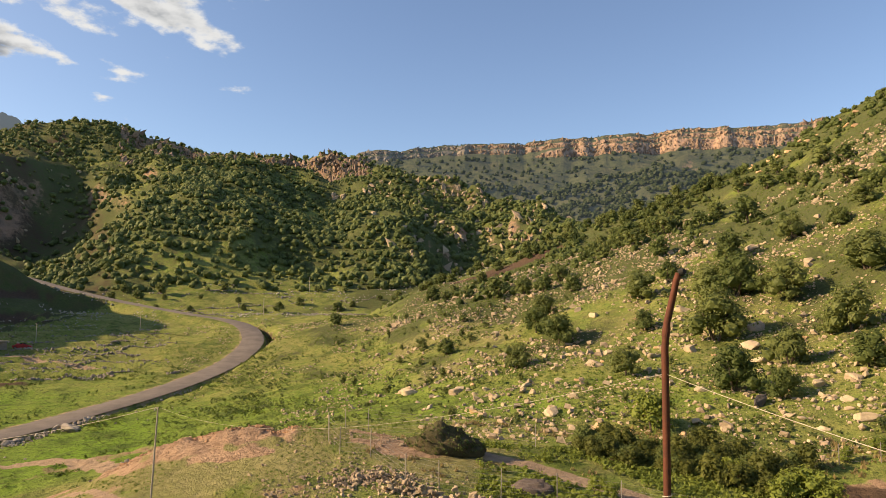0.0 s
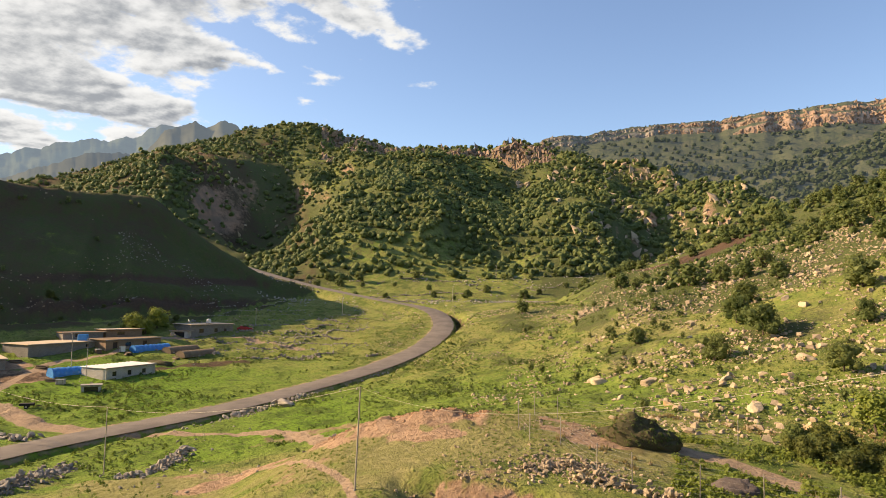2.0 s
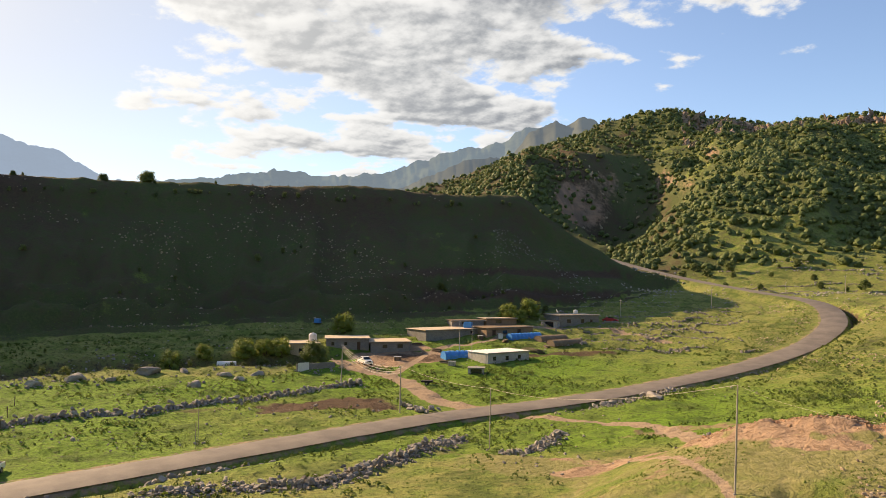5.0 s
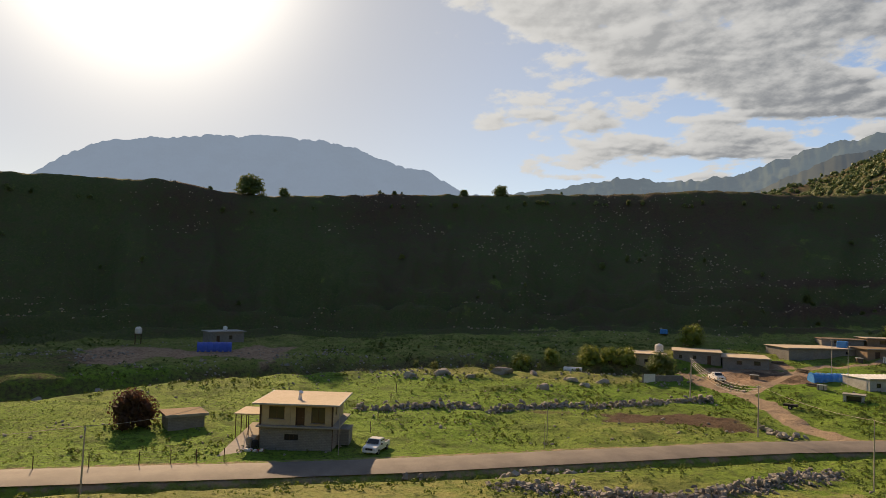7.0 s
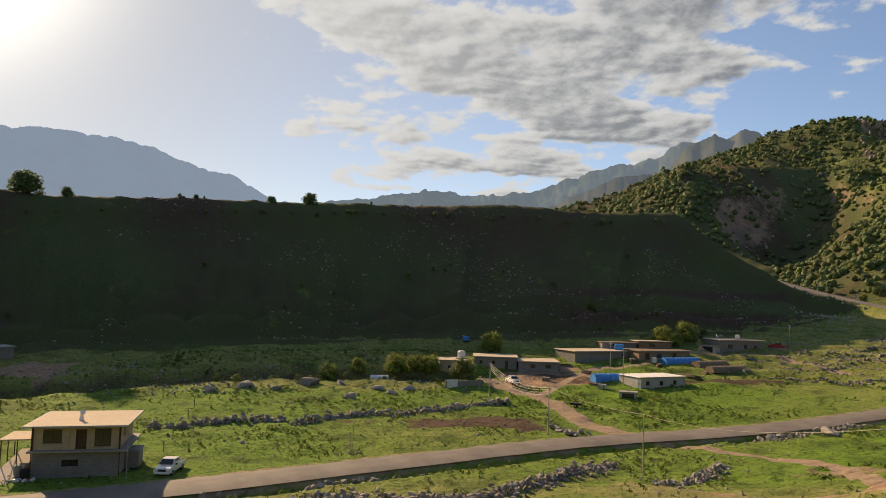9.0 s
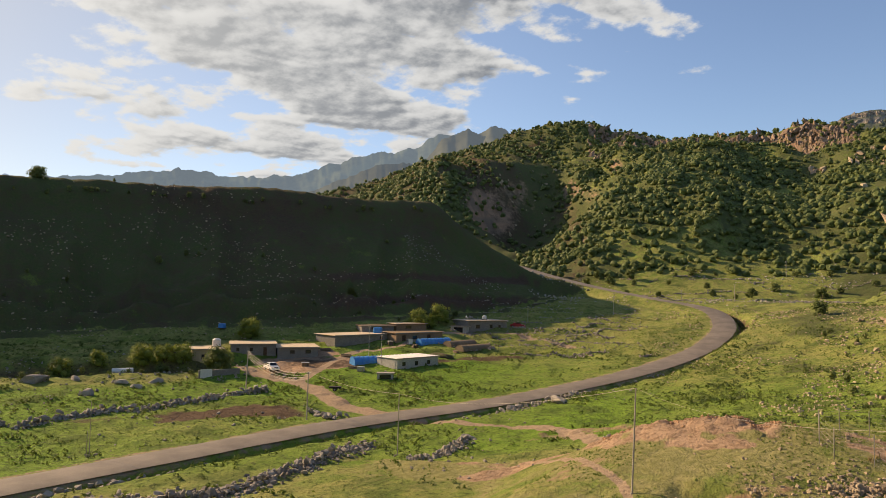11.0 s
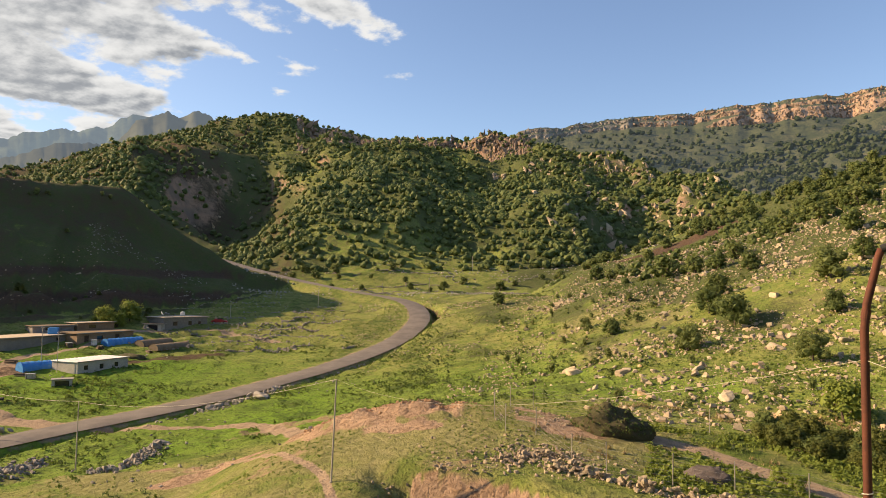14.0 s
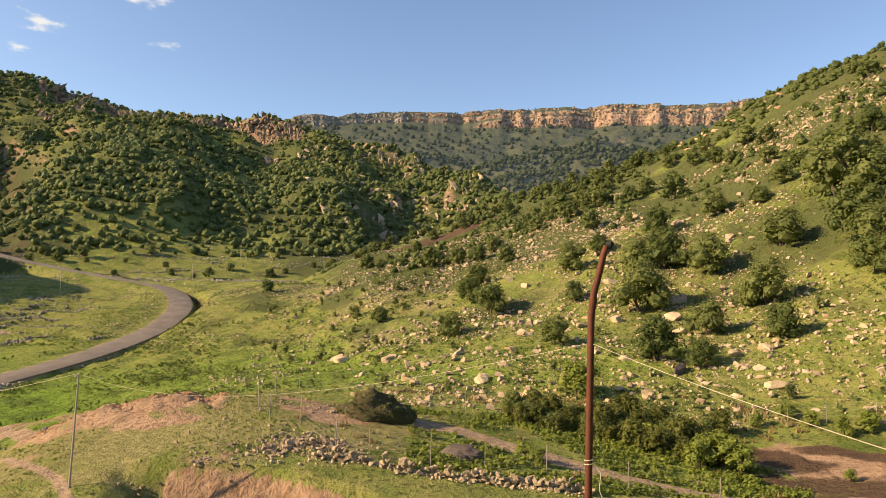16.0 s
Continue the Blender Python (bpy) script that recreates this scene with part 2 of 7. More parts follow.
def ground_height(x, y, detail=True):
    """Height of the land, and what covers it, for arrays x, y."""
    r = np.hypot(x, y) + 1e-6
    az = np.degrees(np.arctan2(-x, y))
    rr = np.clip(r, 0, 420)
    z = FLOOR(x / r * rr, y / r * rr)
    lim = 24 + 0 * z
    t = step01(r, 230, 420)
    z = z * (1 - t) + lim * t
    behind = step01(np.abs(az - 25), 105, 150)
    z = z * (1 - behind) + (14 + 0.06 * r) * behind
    # lookout shelf
    t = step01(r, 2.5, 8)
    z = (EYE - 1.6) * (1 - t) + np.minimum(z, EYE - 2.5) * t
    cover = {}
    # the stony hillside
    rf, rc = interp(HILL_FOOT, az), interp(HILL_R, az)
    zf = FLOOR(x / r * rf, y / r * rf)
    zh, u = landform(az, r, interp(HILL_EL, az), rc, rf, zf, 1.12, 0.12)
    n = LAND.fbm(x, y, 45, 4)
    zh = zh + n * 2.2 * step01(u, 0.02, 0.25) * (1 - 0.7 * step01(u, 0.8, 1)) 
    on = step01(az, 12, 2)
    zh = zh * on + (z - 3) * (1 - on)
    cover["hill"] = step01(zh - z, -1.5, 1.5) * on
    z = smax(z, zh, 1.2 * on + 0.01)
    # the dark flat-topped hill
    rf, rc = interp(MESA_FOOT, az), interp(MESA_R, az)
    zf = FLOOR(x / r * rf, y / r * rf)
    zm, u = landform(az, r, interp(MESA_EL, az), rc, rf, zf, 1.15, 0.02)
    gully = np.abs(LAND.fbm(az * 8.0 + 0.1 * r, r * 0.4, 40, 3))
    zm = zm - gully * 5.0 * np.sin(np.pi * np.clip(u, 0, 1)) + (LAND.fbm(x, y, 25, 4) * 1.3 + ROUGH.fbm(x, y, 9, 3) * 0.6) * step01(u, 0, .2) * (1 - .6 * step01(u, .85, 1))
    ledge = 1.4 * np.sin(u * 40 + n * 2) * step01(u, 0, .1) * step01(u, .45, .25)
    zm = zm + ledge
    zm = zm - 3.0 * step01(u, 0.93, 0.86) * step01(u, 0.5, 0.86) 
    on = step01(az, 22, 26) * step01(az, 175, 150)
    zm = zm * on + (z - 4) * (1 - on)
    cover["mesa"] = step01(zm - z, -1, 1) * on
    z = smax(z, zm, 0.8 * on + 0.01)
    # the wooded mountain
    rf, rc = interp(MOUNT_FOOT, az), interp(MOUNT_R, az)
    zw, u = landform(az, r, interp(MOUNT_EL, az), rc, rf, 27 + 0 * r, 1.05, 0.4)
    face = np.sin(np.pi * u)
    spur = (34 * np.exp(-((az - 39.5 + 3 * u) / 4) ** 2) - 36 * np.exp(-((az - 29.5 + 3 * u) / 4) ** 2) + 15 * np.exp(-((az - 18) / 6) ** 2) - 6 * np.exp(-((az - 10 + 3 * u) / 3) ** 2)
            + 10 * np.exp(-((az - 5) / 3) ** 2) - 24 * np.exp(-((az + 1.5 + 3 * u) / 3.5) ** 2))
    zw = zw + face * spur * (1 - 0.3 * u) + LAND.fbm(x + 300, y, 130, 5) * 16 * face + (7 - 22 * np.abs(LAND.fbm(x - 500, y + 0.35 * x, 95, 3))) * face + ROUGH.fbm(x, y, 22, 3) * 1.6 * step01(u, 0, .1)
    zw = zw + ROUGH.fbm(x, y, 14, 3) * 2.5 * step01(u, 0.9, 1)
    brink = 0.955 + 0.02 * LAND.fbm(az * 14, 0 * az, 16, 3)
    zw = zw - (13 + 7 * LAND.fbm(az * 6 + 40, 0 * az, 10, 2)) * step01(u, brink, brink - 0.02) * step01(u, 0.72, 0.92) * step01(az, 5, 8) * step01(az, 26, 23.5)
    rocky = step01(az, 8, 2) * step01(az, -14, -9) * step01(u, 0.15, 0.4) + 0.18 * np.exp(-((az - 31.5) / 2.5) ** 2) * step01(u, .75, .3)
    zw = zw + rocky * (np.abs(ROUGH.fbm(x, y + 31, 30, 5, 0.6)) * 6 - 2)
    on = step01(az, -26, -20) * step01(az, 90, 70)
    zw = zw * on + (z - 6) * (1 - on)
    cover["mount"] = step01(zw - z, -2, 3) * on
    z = smax(z, zw, 3.0 * on + 0.01)
    # the stream's channel under the far bank, and the stepped little fields
    edge = interp([(46, 172), (61, 162), (70, 157), (80, 150), (88, 143), (96, 134), (104, 131), (150, 131)], az) + 3 * n
    on = step01(az, 46, 56) * step01(az, 170, 140)
    stream = np.exp(-((r - edge - 1.5) / 4) ** 2) * on
    z = z - 2.2 * np.exp(-((r - edge) / 3.2) ** 2) * on + 1.0 * step01(r, edge, edge + 6) * step01(r, 210, 180) * on
    on = np.maximum(step01(az, 20, 22.5) * step01(az, 37, 33) * step01(r, 165, 178) * step01(r, 262, 245), step01(az, 42, 46) * step01(az, 110, 100) * step01(r, 176, 182) * step01(r, 226, 215))
    on = np.maximum(on, 0.8 * step01(az, -6, 0) * step01(az, 32, 28) * step01(r, 262, 275) * step01(r, 400, 370))
    k = (z + 0.5 * n) / 1.3
    f = k - np.floor(k)
    z = z + on * 1.3 * (step01(f, 0.72, 1.0) - f)
    # the cut earth mound before the fields, with a dug bank on the near side
    near = r < 130
    d, zc, side = nearest(MOUND_LINE, np.where(near, x, 999.0), np.where(near, y, 999.0))
    lump = (ROUGH.fbm(x + 50, y, 4, 5, 0.65) * 0.5 + 0.1) * step01(az, 9.5, 13) * step01(az, 30, 22) * step01(d, 7, 2.5)
    zb = zc + lump - np.where(side > 0, np.maximum(d - 1.0, 0) * 0.42, np.maximum(d - 1.5, 0) * 0.15)
    zb = np.where(near, zb, z - 5)
    z = smax(z, zb, 0.5)
    d, _, side = nearest(BANK_LINE, np.where(near, x, 999.0), np.where(near, y, 999.0))
    below = (side < 0) & (r < 52)
    cut = d + 0.45 * ROUGH.fbm(x, y, 3.0, 3)
    bank = np.where(below, step01(cut, 0.0, 1.7), 0.0) * step01(az, -4, -1) * step01(r, 20, 30)
    bank = bank * step01(az, 20.5, 13.0)
    z = z - 3.4 * bank
    cover["mound"] = np.where(near, step01(zb - z, -1.5, 0.3), 0)
    cover["bank"] = bank
    # small unevenness
    if detail:
        z = z + ROUGH.fbm(x, y, 5.0, 5, 0.6) * 0.30 * step01(r, 8, 30) * (0.3 + 0.7 * step01(r, 62, 82))
    # the road's bed and its ditch
    d, zr, side = nearest(ROAD_LINE, x, y)
    bed = step01(d, 9.5 + 9 * step01(np.hypot(x, y), 140, 175) * step01(np.hypot(x, y), 240, 215) * (side > 0), 4.4)
    z = z * (1 - bed) + (zr - 0.10) * bed
    ditch = np.exp(-((d - 5.4) / 1.35) ** 2) * (side < 0)
    z = z - 2.3 * ditch * step01(np.hypot(x, y), 60, 78)
    cover["road"] = d
    cover["ditch"] = step01(ditch, 0.25, 0.6)
    cover["stream"] = stream
    cover["side"] = side
    return z, cover


def plateau_height(x, y):
    """The far plateau: wooded slopes that climb to a band of cliffs."""
    r = np.hypot(x, y) + 1e-6
    az = np.degrees(np.arctan2(-x, y))
    top = EYE + 1400 * np.tan(np.radians(interp(PLATEAU_EL, az)))
    wob = ROUGH.fbm(az * 22, 0 * az, 18, 4) * 5 + ROUGH.fbm(az * 9 + 9, 0 * az, 18, 3) * 9 + LAND.fbm(az * 3, 0 * az, 18, 2) * 34
    q = r - wob * step01(r, 1180, 1320) * step01(r, 1600, 1450)
    two = step01(az, -6, -11)
    low = np.interp(q, [0, 300, 640, 1150, 1336, 1341, 1368, 1373, 1382, 1388, 5000], [-.4, -.25, 0, .60, .845, .915, .925, .965, .975, 1, 1.0])
    high = np.interp(q, [0, 300, 640, 1150, 1350, 1362, 1373, 1377, 1386, 1391, 5000], [-.4, -.25, 0, .62, .89, .91, .915, .955, .965, 1, 1.0])
    z = 40 + (top - 40) * (low * two + high * (1 - two))
    fold = LAND.fbm(x + 900, y, 210, 5)
    return z + (fold * 30 - 8 * np.abs(LAND.fbm(x, y + 500, 120, 3))) * step01(r, 640, 900) * step01(r, 1330, 1130) + ROUGH.fbm(x, y, 30, 3) * 2.0 * step01(r, 640, 900)


def lie(zone, x, y):
    """Height of the land and how far it belongs to a zone."""
    if zone == "plateau":
        return plateau_height(x, y), np.ones_like(x)
    z, cov = ground_height(x, y)
    return z, cov[zone]


def hz(x, y):
    z, _ = ground_height(np.array([float(x)]), np.array([float(y)]))
    return float(z[0])


# ---------------------------------------------------------------- materials
def material(name):
    m = bpy.data.materials.new(name)
    m.use_nodes = True
    return m, Nodes(m.node_tree)


def finish(n, color, rough=0.9, bump=None, strength=0.5, distance=0.05, **more):
    b = n.add("ShaderNodeBsdfPrincipled", {"Base Color": color, "Roughness": rough, **{k.replace("_", " "): v for k, v in more.items()}})
    if bump is not None:
        k = n.add("ShaderNodeBump", {"Height": bump, "Strength": strength, "Distance": distance})
        n.put(b.inputs["Normal"], k.outputs[0])
    n.add("ShaderNodeOutputMaterial", {"Surface": b.outputs[0]})
    return b


def ground_material():
    m, n = material("land")
    g = n.add("ShaderNodeNewGeometry")
    p = g.outputs["Position"]
    up = n.add("ShaderNodeSeparateXYZ", {"Vector": g.outputs["Normal"]}).outputs[2]
    rgb = n.add("ShaderNodeSeparateColor", {"Color": n.add("ShaderNodeAttribute", attribute_name="cover").outputs["Color"]}).outputs
    two = n.add("ShaderNodeSeparateColor", {"Color": n.add("ShaderNodeAttribute", attribute_name="tint").outputs["Color"]}).outputs
    big, mid, fine, grain = n.noise(p, 0.035, 5, 0.6), n.noise(p, 0.35, 6, 0.65), n.noise(p, 1.6, 5, 0.65), n.noise(p, 7.0, 4, 0.7)
    clump = n.noise(p, 0.14, 5, 0.65)
    grass = n.mix(n.span(mid, 0.35, 0.65), (0.145, 0.198, 0.044), (0.25, 0.25, 0.084))
    grass = n.mix(n.span(big, 0.42, 0.7, 0, 0.6), grass, (0.215, 0.215, 0.080))
    lush = n.mix(n.span(fine, 0.35, 0.7), (0.145, 0.248, 0.030), (0.090, 0.170, 0.023))
    grass = n.mix(two[1], grass, lush)
    grass = n.mix(n.span(clump, 0.50, 0.66, 0, 0.75), grass, (0.066, 0.102, 0.024))
    grass = n.mix(n.span(n.noise(p, 0.8, 4, 0.7), 0.56, 0.70, 0, 0.38), grass, (0.27, 0.26, 0.10))
    grass = n.mix(n.span(fine, 0.52, 0.66, 0, 0.75), grass, (0.038, 0.056, 0.015))
    grass = n.mix(n.span(grain, 0.52, 0.70, 0, 0.6), grass, (0.035, 0.048, 0.012))
    dry = n.mix(n.span(fine, 0.35, 0.6), (0.27, 0.25, 0.115), (0.185, 0.185, 0.070))
    dry = n.mix(n.span(clump, 0.45, 0.65, 0, 0.3), dry, (0.12, 0.12, 0.042))
    soil = n.mix(n.span(mid, 0.3, 0.7), (0.41, 0.285, 0.19), (0.30, 0.205, 0.14))
    soil = n.mix(n.span(fine, 0.45, 0.65, 0, 0.7), soil, (0.19, 0.12, 0.075))
    track = n.mix(n.span(fine, 0.3, 0.7), (0.36, 0.27, 0.19), (0.27, 0.20, 0.14))
    tilled = n.mix(n.span(fine, 0.3, 0.7), (0.105, 0.069, 0.046), (0.072, 0.050, 0.036))
    scrub = n.mix(n.span(mid, 0.3, 0.7), (0.066, 0.090, 0.030), (0.090, 0.098, 0.044))
    scrub = n.mix(n.span(fine, 0.45, 0.65, 0, 0.7), scrub, (0.115, 0.130, 0.048))
    scrub = n.mix(n.span(grain, 0.5, 0.72, 0, 0.6), scrub, (0.04, 0.048, 0.02))
    streak = n.noise(n.vmath("MULTIPLY", p, (0.12, 0.12, 0.02)), 1.0, 5, 0.6)
    bands = n.noise(n.vmath("MULTIPLY", p, (0.004, 0.004, 0.14)), 1.0, 4, 0.6)
    stone = n.mix(n.span(streak, 0.35, 0.65), (0.36, 0.225, 0.15), (0.20, 0.145, 0.108))
    stone = n.mix(n.span(bands, 0.45, 0.62, 0, 0.6), stone, (0.20, 0.155, 0.115))
    edge = n.math("MULTIPLY", n.math("SUBTRACT", n.math("ADD", mid, n.math("MULTIPLY", fine, 0.5)), 0.75), 0.8)

    def lay(c, f, over, lo=0.38, hi=0.62):
        return n.mix(n.span(n.math("ADD", f, edge), lo, hi), c, over)

    c = lay(grass, rgb[1], dry)
    c = lay(c, two[2], scrub)
    c = lay(c, rgb[0], soil)
    c = lay(c, two[0], tilled, 0.22, 0.80)
    c = lay(c, rgb[2], track)
    steep = n.span(n.math("ADD", up, n.math("MULTIPLY", edge, 0.35)), 0.64, 0.52)
    far = n.span(n.vmath("LENGTH", n.vmath("MULTIPLY", p, (1, 1, 0)), out=1), 300, 330)
    c = n.mix(n.math("MULTIPLY", steep, far), c, stone)
    h = n.math("ADD", n.math("ADD", n.math("MULTIPLY", mid, 0.8), fine), n.math("MULTIPLY", grain, 0.3))
    finish(n, c, 0.95, h, 1.0, 0.42, Specular_IOR_Level=0.1)
    return m


def asphalt_material():
    m, n = material("asphalt")
    p = n.add("ShaderNodeNewGeometry").outputs["Position"]
    a, b = n.noise(p, 0.25, 4, 0.6), n.noise(p, 9.0, 4, 0.7)
    c = n.mix(n.span(a, 0.3, 0.7), (0.115, 0.098, 0.086), (0.185, 0.158, 0.134))
    c = n.mix(n.span(b, 0.3, 0.8, 0, 0.5), c, (0.075, 0.07, 0.066))
    finish(n, c, 0.85, b, 0.3, 0.02)
    return m


LAND_MAT, ASPHALT = ground_material(), asphalt_material()

# ---------------------------------------------------------------- the ground, one sheet
azs = np.concatenate([np.arange(-180, -60, 4.0), np.arange(-60, -42, 1.0), np.arange(-41, 107, 0.26), np.arange(108, 180, 3.0)])
radii = np.concatenate([[0.0, 1.5, 3, 5, 8, 12, 17, 23, 29], np.geomspace(34, 60, 50, endpoint=False), np.geomspace(60, 150, 205, endpoint=False), np.geomspace(150, 430, 140), np.geomspace(434, 830, 66), [900, 1000, 1200, 1500, 2000, 2600, 3400, 4700]])


def build_ground():
    A, R = np.meshgrid(np.radians(azs), radii, indexing="ij")
    X, Y = -np.sin(A) * R, np.cos(A) * R
    Z, cov = ground_height(X.ravel(), Y.ravel())
    na, nr = len(azs), len(radii)
    v = np.stack([X.ravel(), Y.ravel(), Z], 1)
    i, j = np.meshgrid(np.arange(na), np.arange(nr - 1), indexing="ij")
    i2 = (i + 1) % na
    f = np.stack([i * nr + j, i2 * nr + j, i2 * nr + j + 1, i * nr + j + 1], -1).reshape(-1, 4)[:, ::-1]
    me = bpy.data.meshes.new("ground")
    me.vertices.add(len(v))
    me.vertices.foreach_set("co", v.ravel())
    me.loops.add(f.size)
    me.loops.foreach_set("vertex_index", f.ravel().astype(np.int32))
    me.polygons.add(len(f))
    me.polygons.foreach_set("loop_start", np.arange(0, f.size, 4, dtype=np.int32))
    me.polygons.foreach_set("use_smooth", np.ones(len(f), bool))
    me.update(calc_edges=True)
    me.validate()
    me.materials.append(LAND_MAT)
    c = np.ones((len(v), 4))
    kinds = land_cover(v[:, 0], v[:, 1], v[:, 2], cov)
    for name, k in (("cover", 0), ("tint", 3)):
        c[:, :3] = kinds[k:k + 3].T
        me.color_attributes.new(name, "FLOAT_COLOR", "POINT").data.foreach_set("color", c.ravel())
    ob = new("ground", me)
    return tagged(ob, "green grassy valley floor and stony hills with bare red earth", "ground", kind="structure")


def blob(x, y, az, d, ra, rb, turn=0.0):
    """1 inside an oval patch of ground, 0 outside."""
    px, py, _ = at(az, d)
    t = radians(turn)
    x, y = x + 0.35 * ra * LAND.fbm(x + 5, y, 0.9 * ra, 4), y + 0.35 * ra * LAND.fbm(x, y + 50, 0.9 * ra, 4)
    u = (x - px) * math.cos(t) + (y - py) * math.sin(t)
    w = -(x - px) * math.sin(t) + (y - py) * math.cos(t)
    return step01(np.sqrt((u / ra) ** 2 + (w / rb) ** 2), 1.35, 0.65)


TRACKS = [  # unmade tracks and lanes, (line, half width)
    (spline([at(*q) for q in ((41.0, 112), (41.8, 116), (44.6, 123.4), (46.8, 138), (48.2, 145), (50.5, 151), (52.5, 160))], 3), 2.0),
    (spline([at(*q) for q in ((38.6, 112), (37.4, 109), (34.2, 104.5), (27.7, 97), (24.5, 80), (22.5, 72))], 3), 1.3),
    (spline([at(*q) for q in ((1.5, 60), (-1.9, 57.5), (-6.5, 56.3), (-11, 53.6), (-15.5, 51.9), (-20, 50), (-24, 50), (-30, 50.5), (-36, 53))], 3), 1.25),
    (spline([at(*q) for q in ((29.0, 67), (27.0, 62), (25.5, 55), (23.9, 50.5), (22.7, 48.2), (22.2, 45.5), (21.5, 42))], 2), 0.32),
    (spline([at(*q) for q in ((48, 147), (44, 172), (41, 178), (36.5, 200), (31, 205), (26, 190))], 3), 1.0),
]


def land_cover(x, y, z, cov):
    """How much bare soil, dry grass and track; and tilled earth with the ditch's painted shade, lush meadow and dark
    scrub there is.
    """
    r = np.hypot(x, y)
    az = np.degrees(np.arctan2(-x, y))
    n = LAND.fbm(x, y, 30, 4)
    s = LAND.fbm(x + 70, y - 20, 8, 3)
    soil, dry, track, till_shade, lush, scrub = (np.zeros_like(x) for _ in range(6))
    dry += cov["hill"] * (0.22 + 0.35 * n) + cov["mount"] * (0.0 + 0.15 * n) + 0.25 * step01(r, 240, 300) * step01(az, 28, 18)
    dry += cov["mesa"] * (0.16 + 0.12 * n) * (0.5 + 0.5 * step01(az, 45, 75))
    dry += cov["mound"] * (0.74 + 0.3 * s) + 0.25 * blob(x, y, 36, 80, 14, 10)
    # the mountain's shoulder gets extra scrub, darkening it in place of shade
    scrub += cov["mesa"] * (0.84 + 0.1 * s - 0.20 * step01(LAND.fbm(az * 3 + 7, z * 1.6, 4, 4), 0.1, 0.8)) + cov["hill"] * ((0.47 + 0.25 * LAND.fbm(x, y + 33, 18, 4)) * step01(r, 72, 120) + 0.25 * step01(r, 130, 190)) + cov["mount"] * (0.66 + 0.3 * n + 0.2 * step01(az, 8, 2)) * (0.72 + 0.28 * step01(r, 370, 440))
    scrub += (0.30 + 0.35 * LAND.fbm(x + 11, y, 16, 4)) * step01(az, 18, 12) * step01(r, 92, 120) * (1 - cov["hill"]) * (1 - cov["mount"])
    till_shade += cov["mesa"] * step01(az, 27, 30) * step01(az, 50, 44) * 0.85 * step01(np.sin(z * 0.85 + 0.6 * n), 0.2, 0.7) * step01(z, 30, 24)
    d, _, _ = nearest(MOUND_LINE, np.where(r < 130, x, 999.0), np.where(r < 130, y, 999.0))
    soil += step01(d + 3.0 * s, 9.0, 3.6) * step01(az, 10, 12.5) * step01(az, 27, 24) * 0.9
    soil = np.maximum(soil, cov["mound"] * (0.22 + 0.40 * LAND.fbm(x + 13, y + 7, 3.5, 4)) * step01(az, 0, 6))
    soil = np.maximum(soil, 0.95 * step01(cov["bank"], 0.02, 0.25) * step01(r, 30, 38) * step01(az, 16.5, 15.0))
    for a, d, ra, rb, w in ((29.8, 69, 6.0, 3.0, 1.0), (4.6, 55.5, 3.6, 1.6, 0.9), (16.3, 55.5, 3.4, 1.5, 0.85),  (26.2, 64, 4.0, 1.2, 0.7), (23.7, 60, 1.2, 3.0, 0.7), (5.0, 60, 3.2, 2.2, 0.75), (26, 92, 8, 3, 0.5), (48.5, 158, 10, 7, 1.0), (47, 163, 9, 5, 1.0), (45.2, 165, 8.5, 4.5, 1.0), (46.3, 172, 6, 4, 0.9), (91, 160, 20, 9, 0.75), (-34, 60, 6.5, 3.6, 0.8), (-38, 46, 6, 5, 0.7)):
        soil = np.maximum(soil, w * blob(x, y, a, d, ra, rb, a))
    track = np.maximum(track, 0.5 * step01(cov["road"], 4.4, 3.7))
    for a, d, ra, rb, w, t in ((54.1, 119.5, 10.5, 5.0, 1.3, 54), (33.5, 172, 12, 4, 0.8, 60), (37.4, 168, 6, 3, 0.8, 50), (62, 118, 5, 2, 0.55, 60), (46.3, 162, 8, 4.5, 0.62, 46), (-5, 236, 24, 13, 0.9, 20), (-3, 56, 6, 3, 0.5, 0), (101, 150, 12, 10, 0.5, 0), (-39, 54, 7, 5, 0.8, -35), (-31.5, 62, 5, 2.2, 0.85, -31), (-35.8, 63.5, 4.5, 2.0, 0.85, -35), (-33.5, 57, 4.5, 1.6, 0.8, -33)):
        till_shade = np.maximum(till_shade, w * blob(x, y, a, d, ra, rb, t))
    lush += step01(az, 17, 30) * step01(r, 200 - 50 * step01(az, 50, 58), 165 - 25 * step01(az, 50, 58)) * step01(r, 74, 84) * (0.9 + 0.4 * n) + 0.6 * step01(az, 30, 22) * step01(r, 150, 120) * step01(r, 72, 84) * (1 - cov["hill"]) + 0.4 * blob(x, y, -20, 53, 18, 4)
    for line, half in TRACKS:
        near = r < 230
        d, _, _ = nearest(line, np.where(near, x, 1e4), np.where(near, y, 1e4))
        track = np.maximum(track, step01(d, half * 1.5, half * 0.5))
    # the ditch is coloured with dark earth for the shade in its cut
    till_shade = np.maximum(till_shade, 0.85 * cov["ditch"])
    till_shade = np.maximum(till_shade, 0.55 * cov["stream"])
    till_shade = np.maximum(till_shade, cov["mesa"] * (0.38 + 0.10 * step01(z, 30, 48) + 0.2 * n))
    out = np.stack([soil, dry, track, till_shade, np.clip(lush, 0, 1), scrub])
    return out


ground = build_ground()


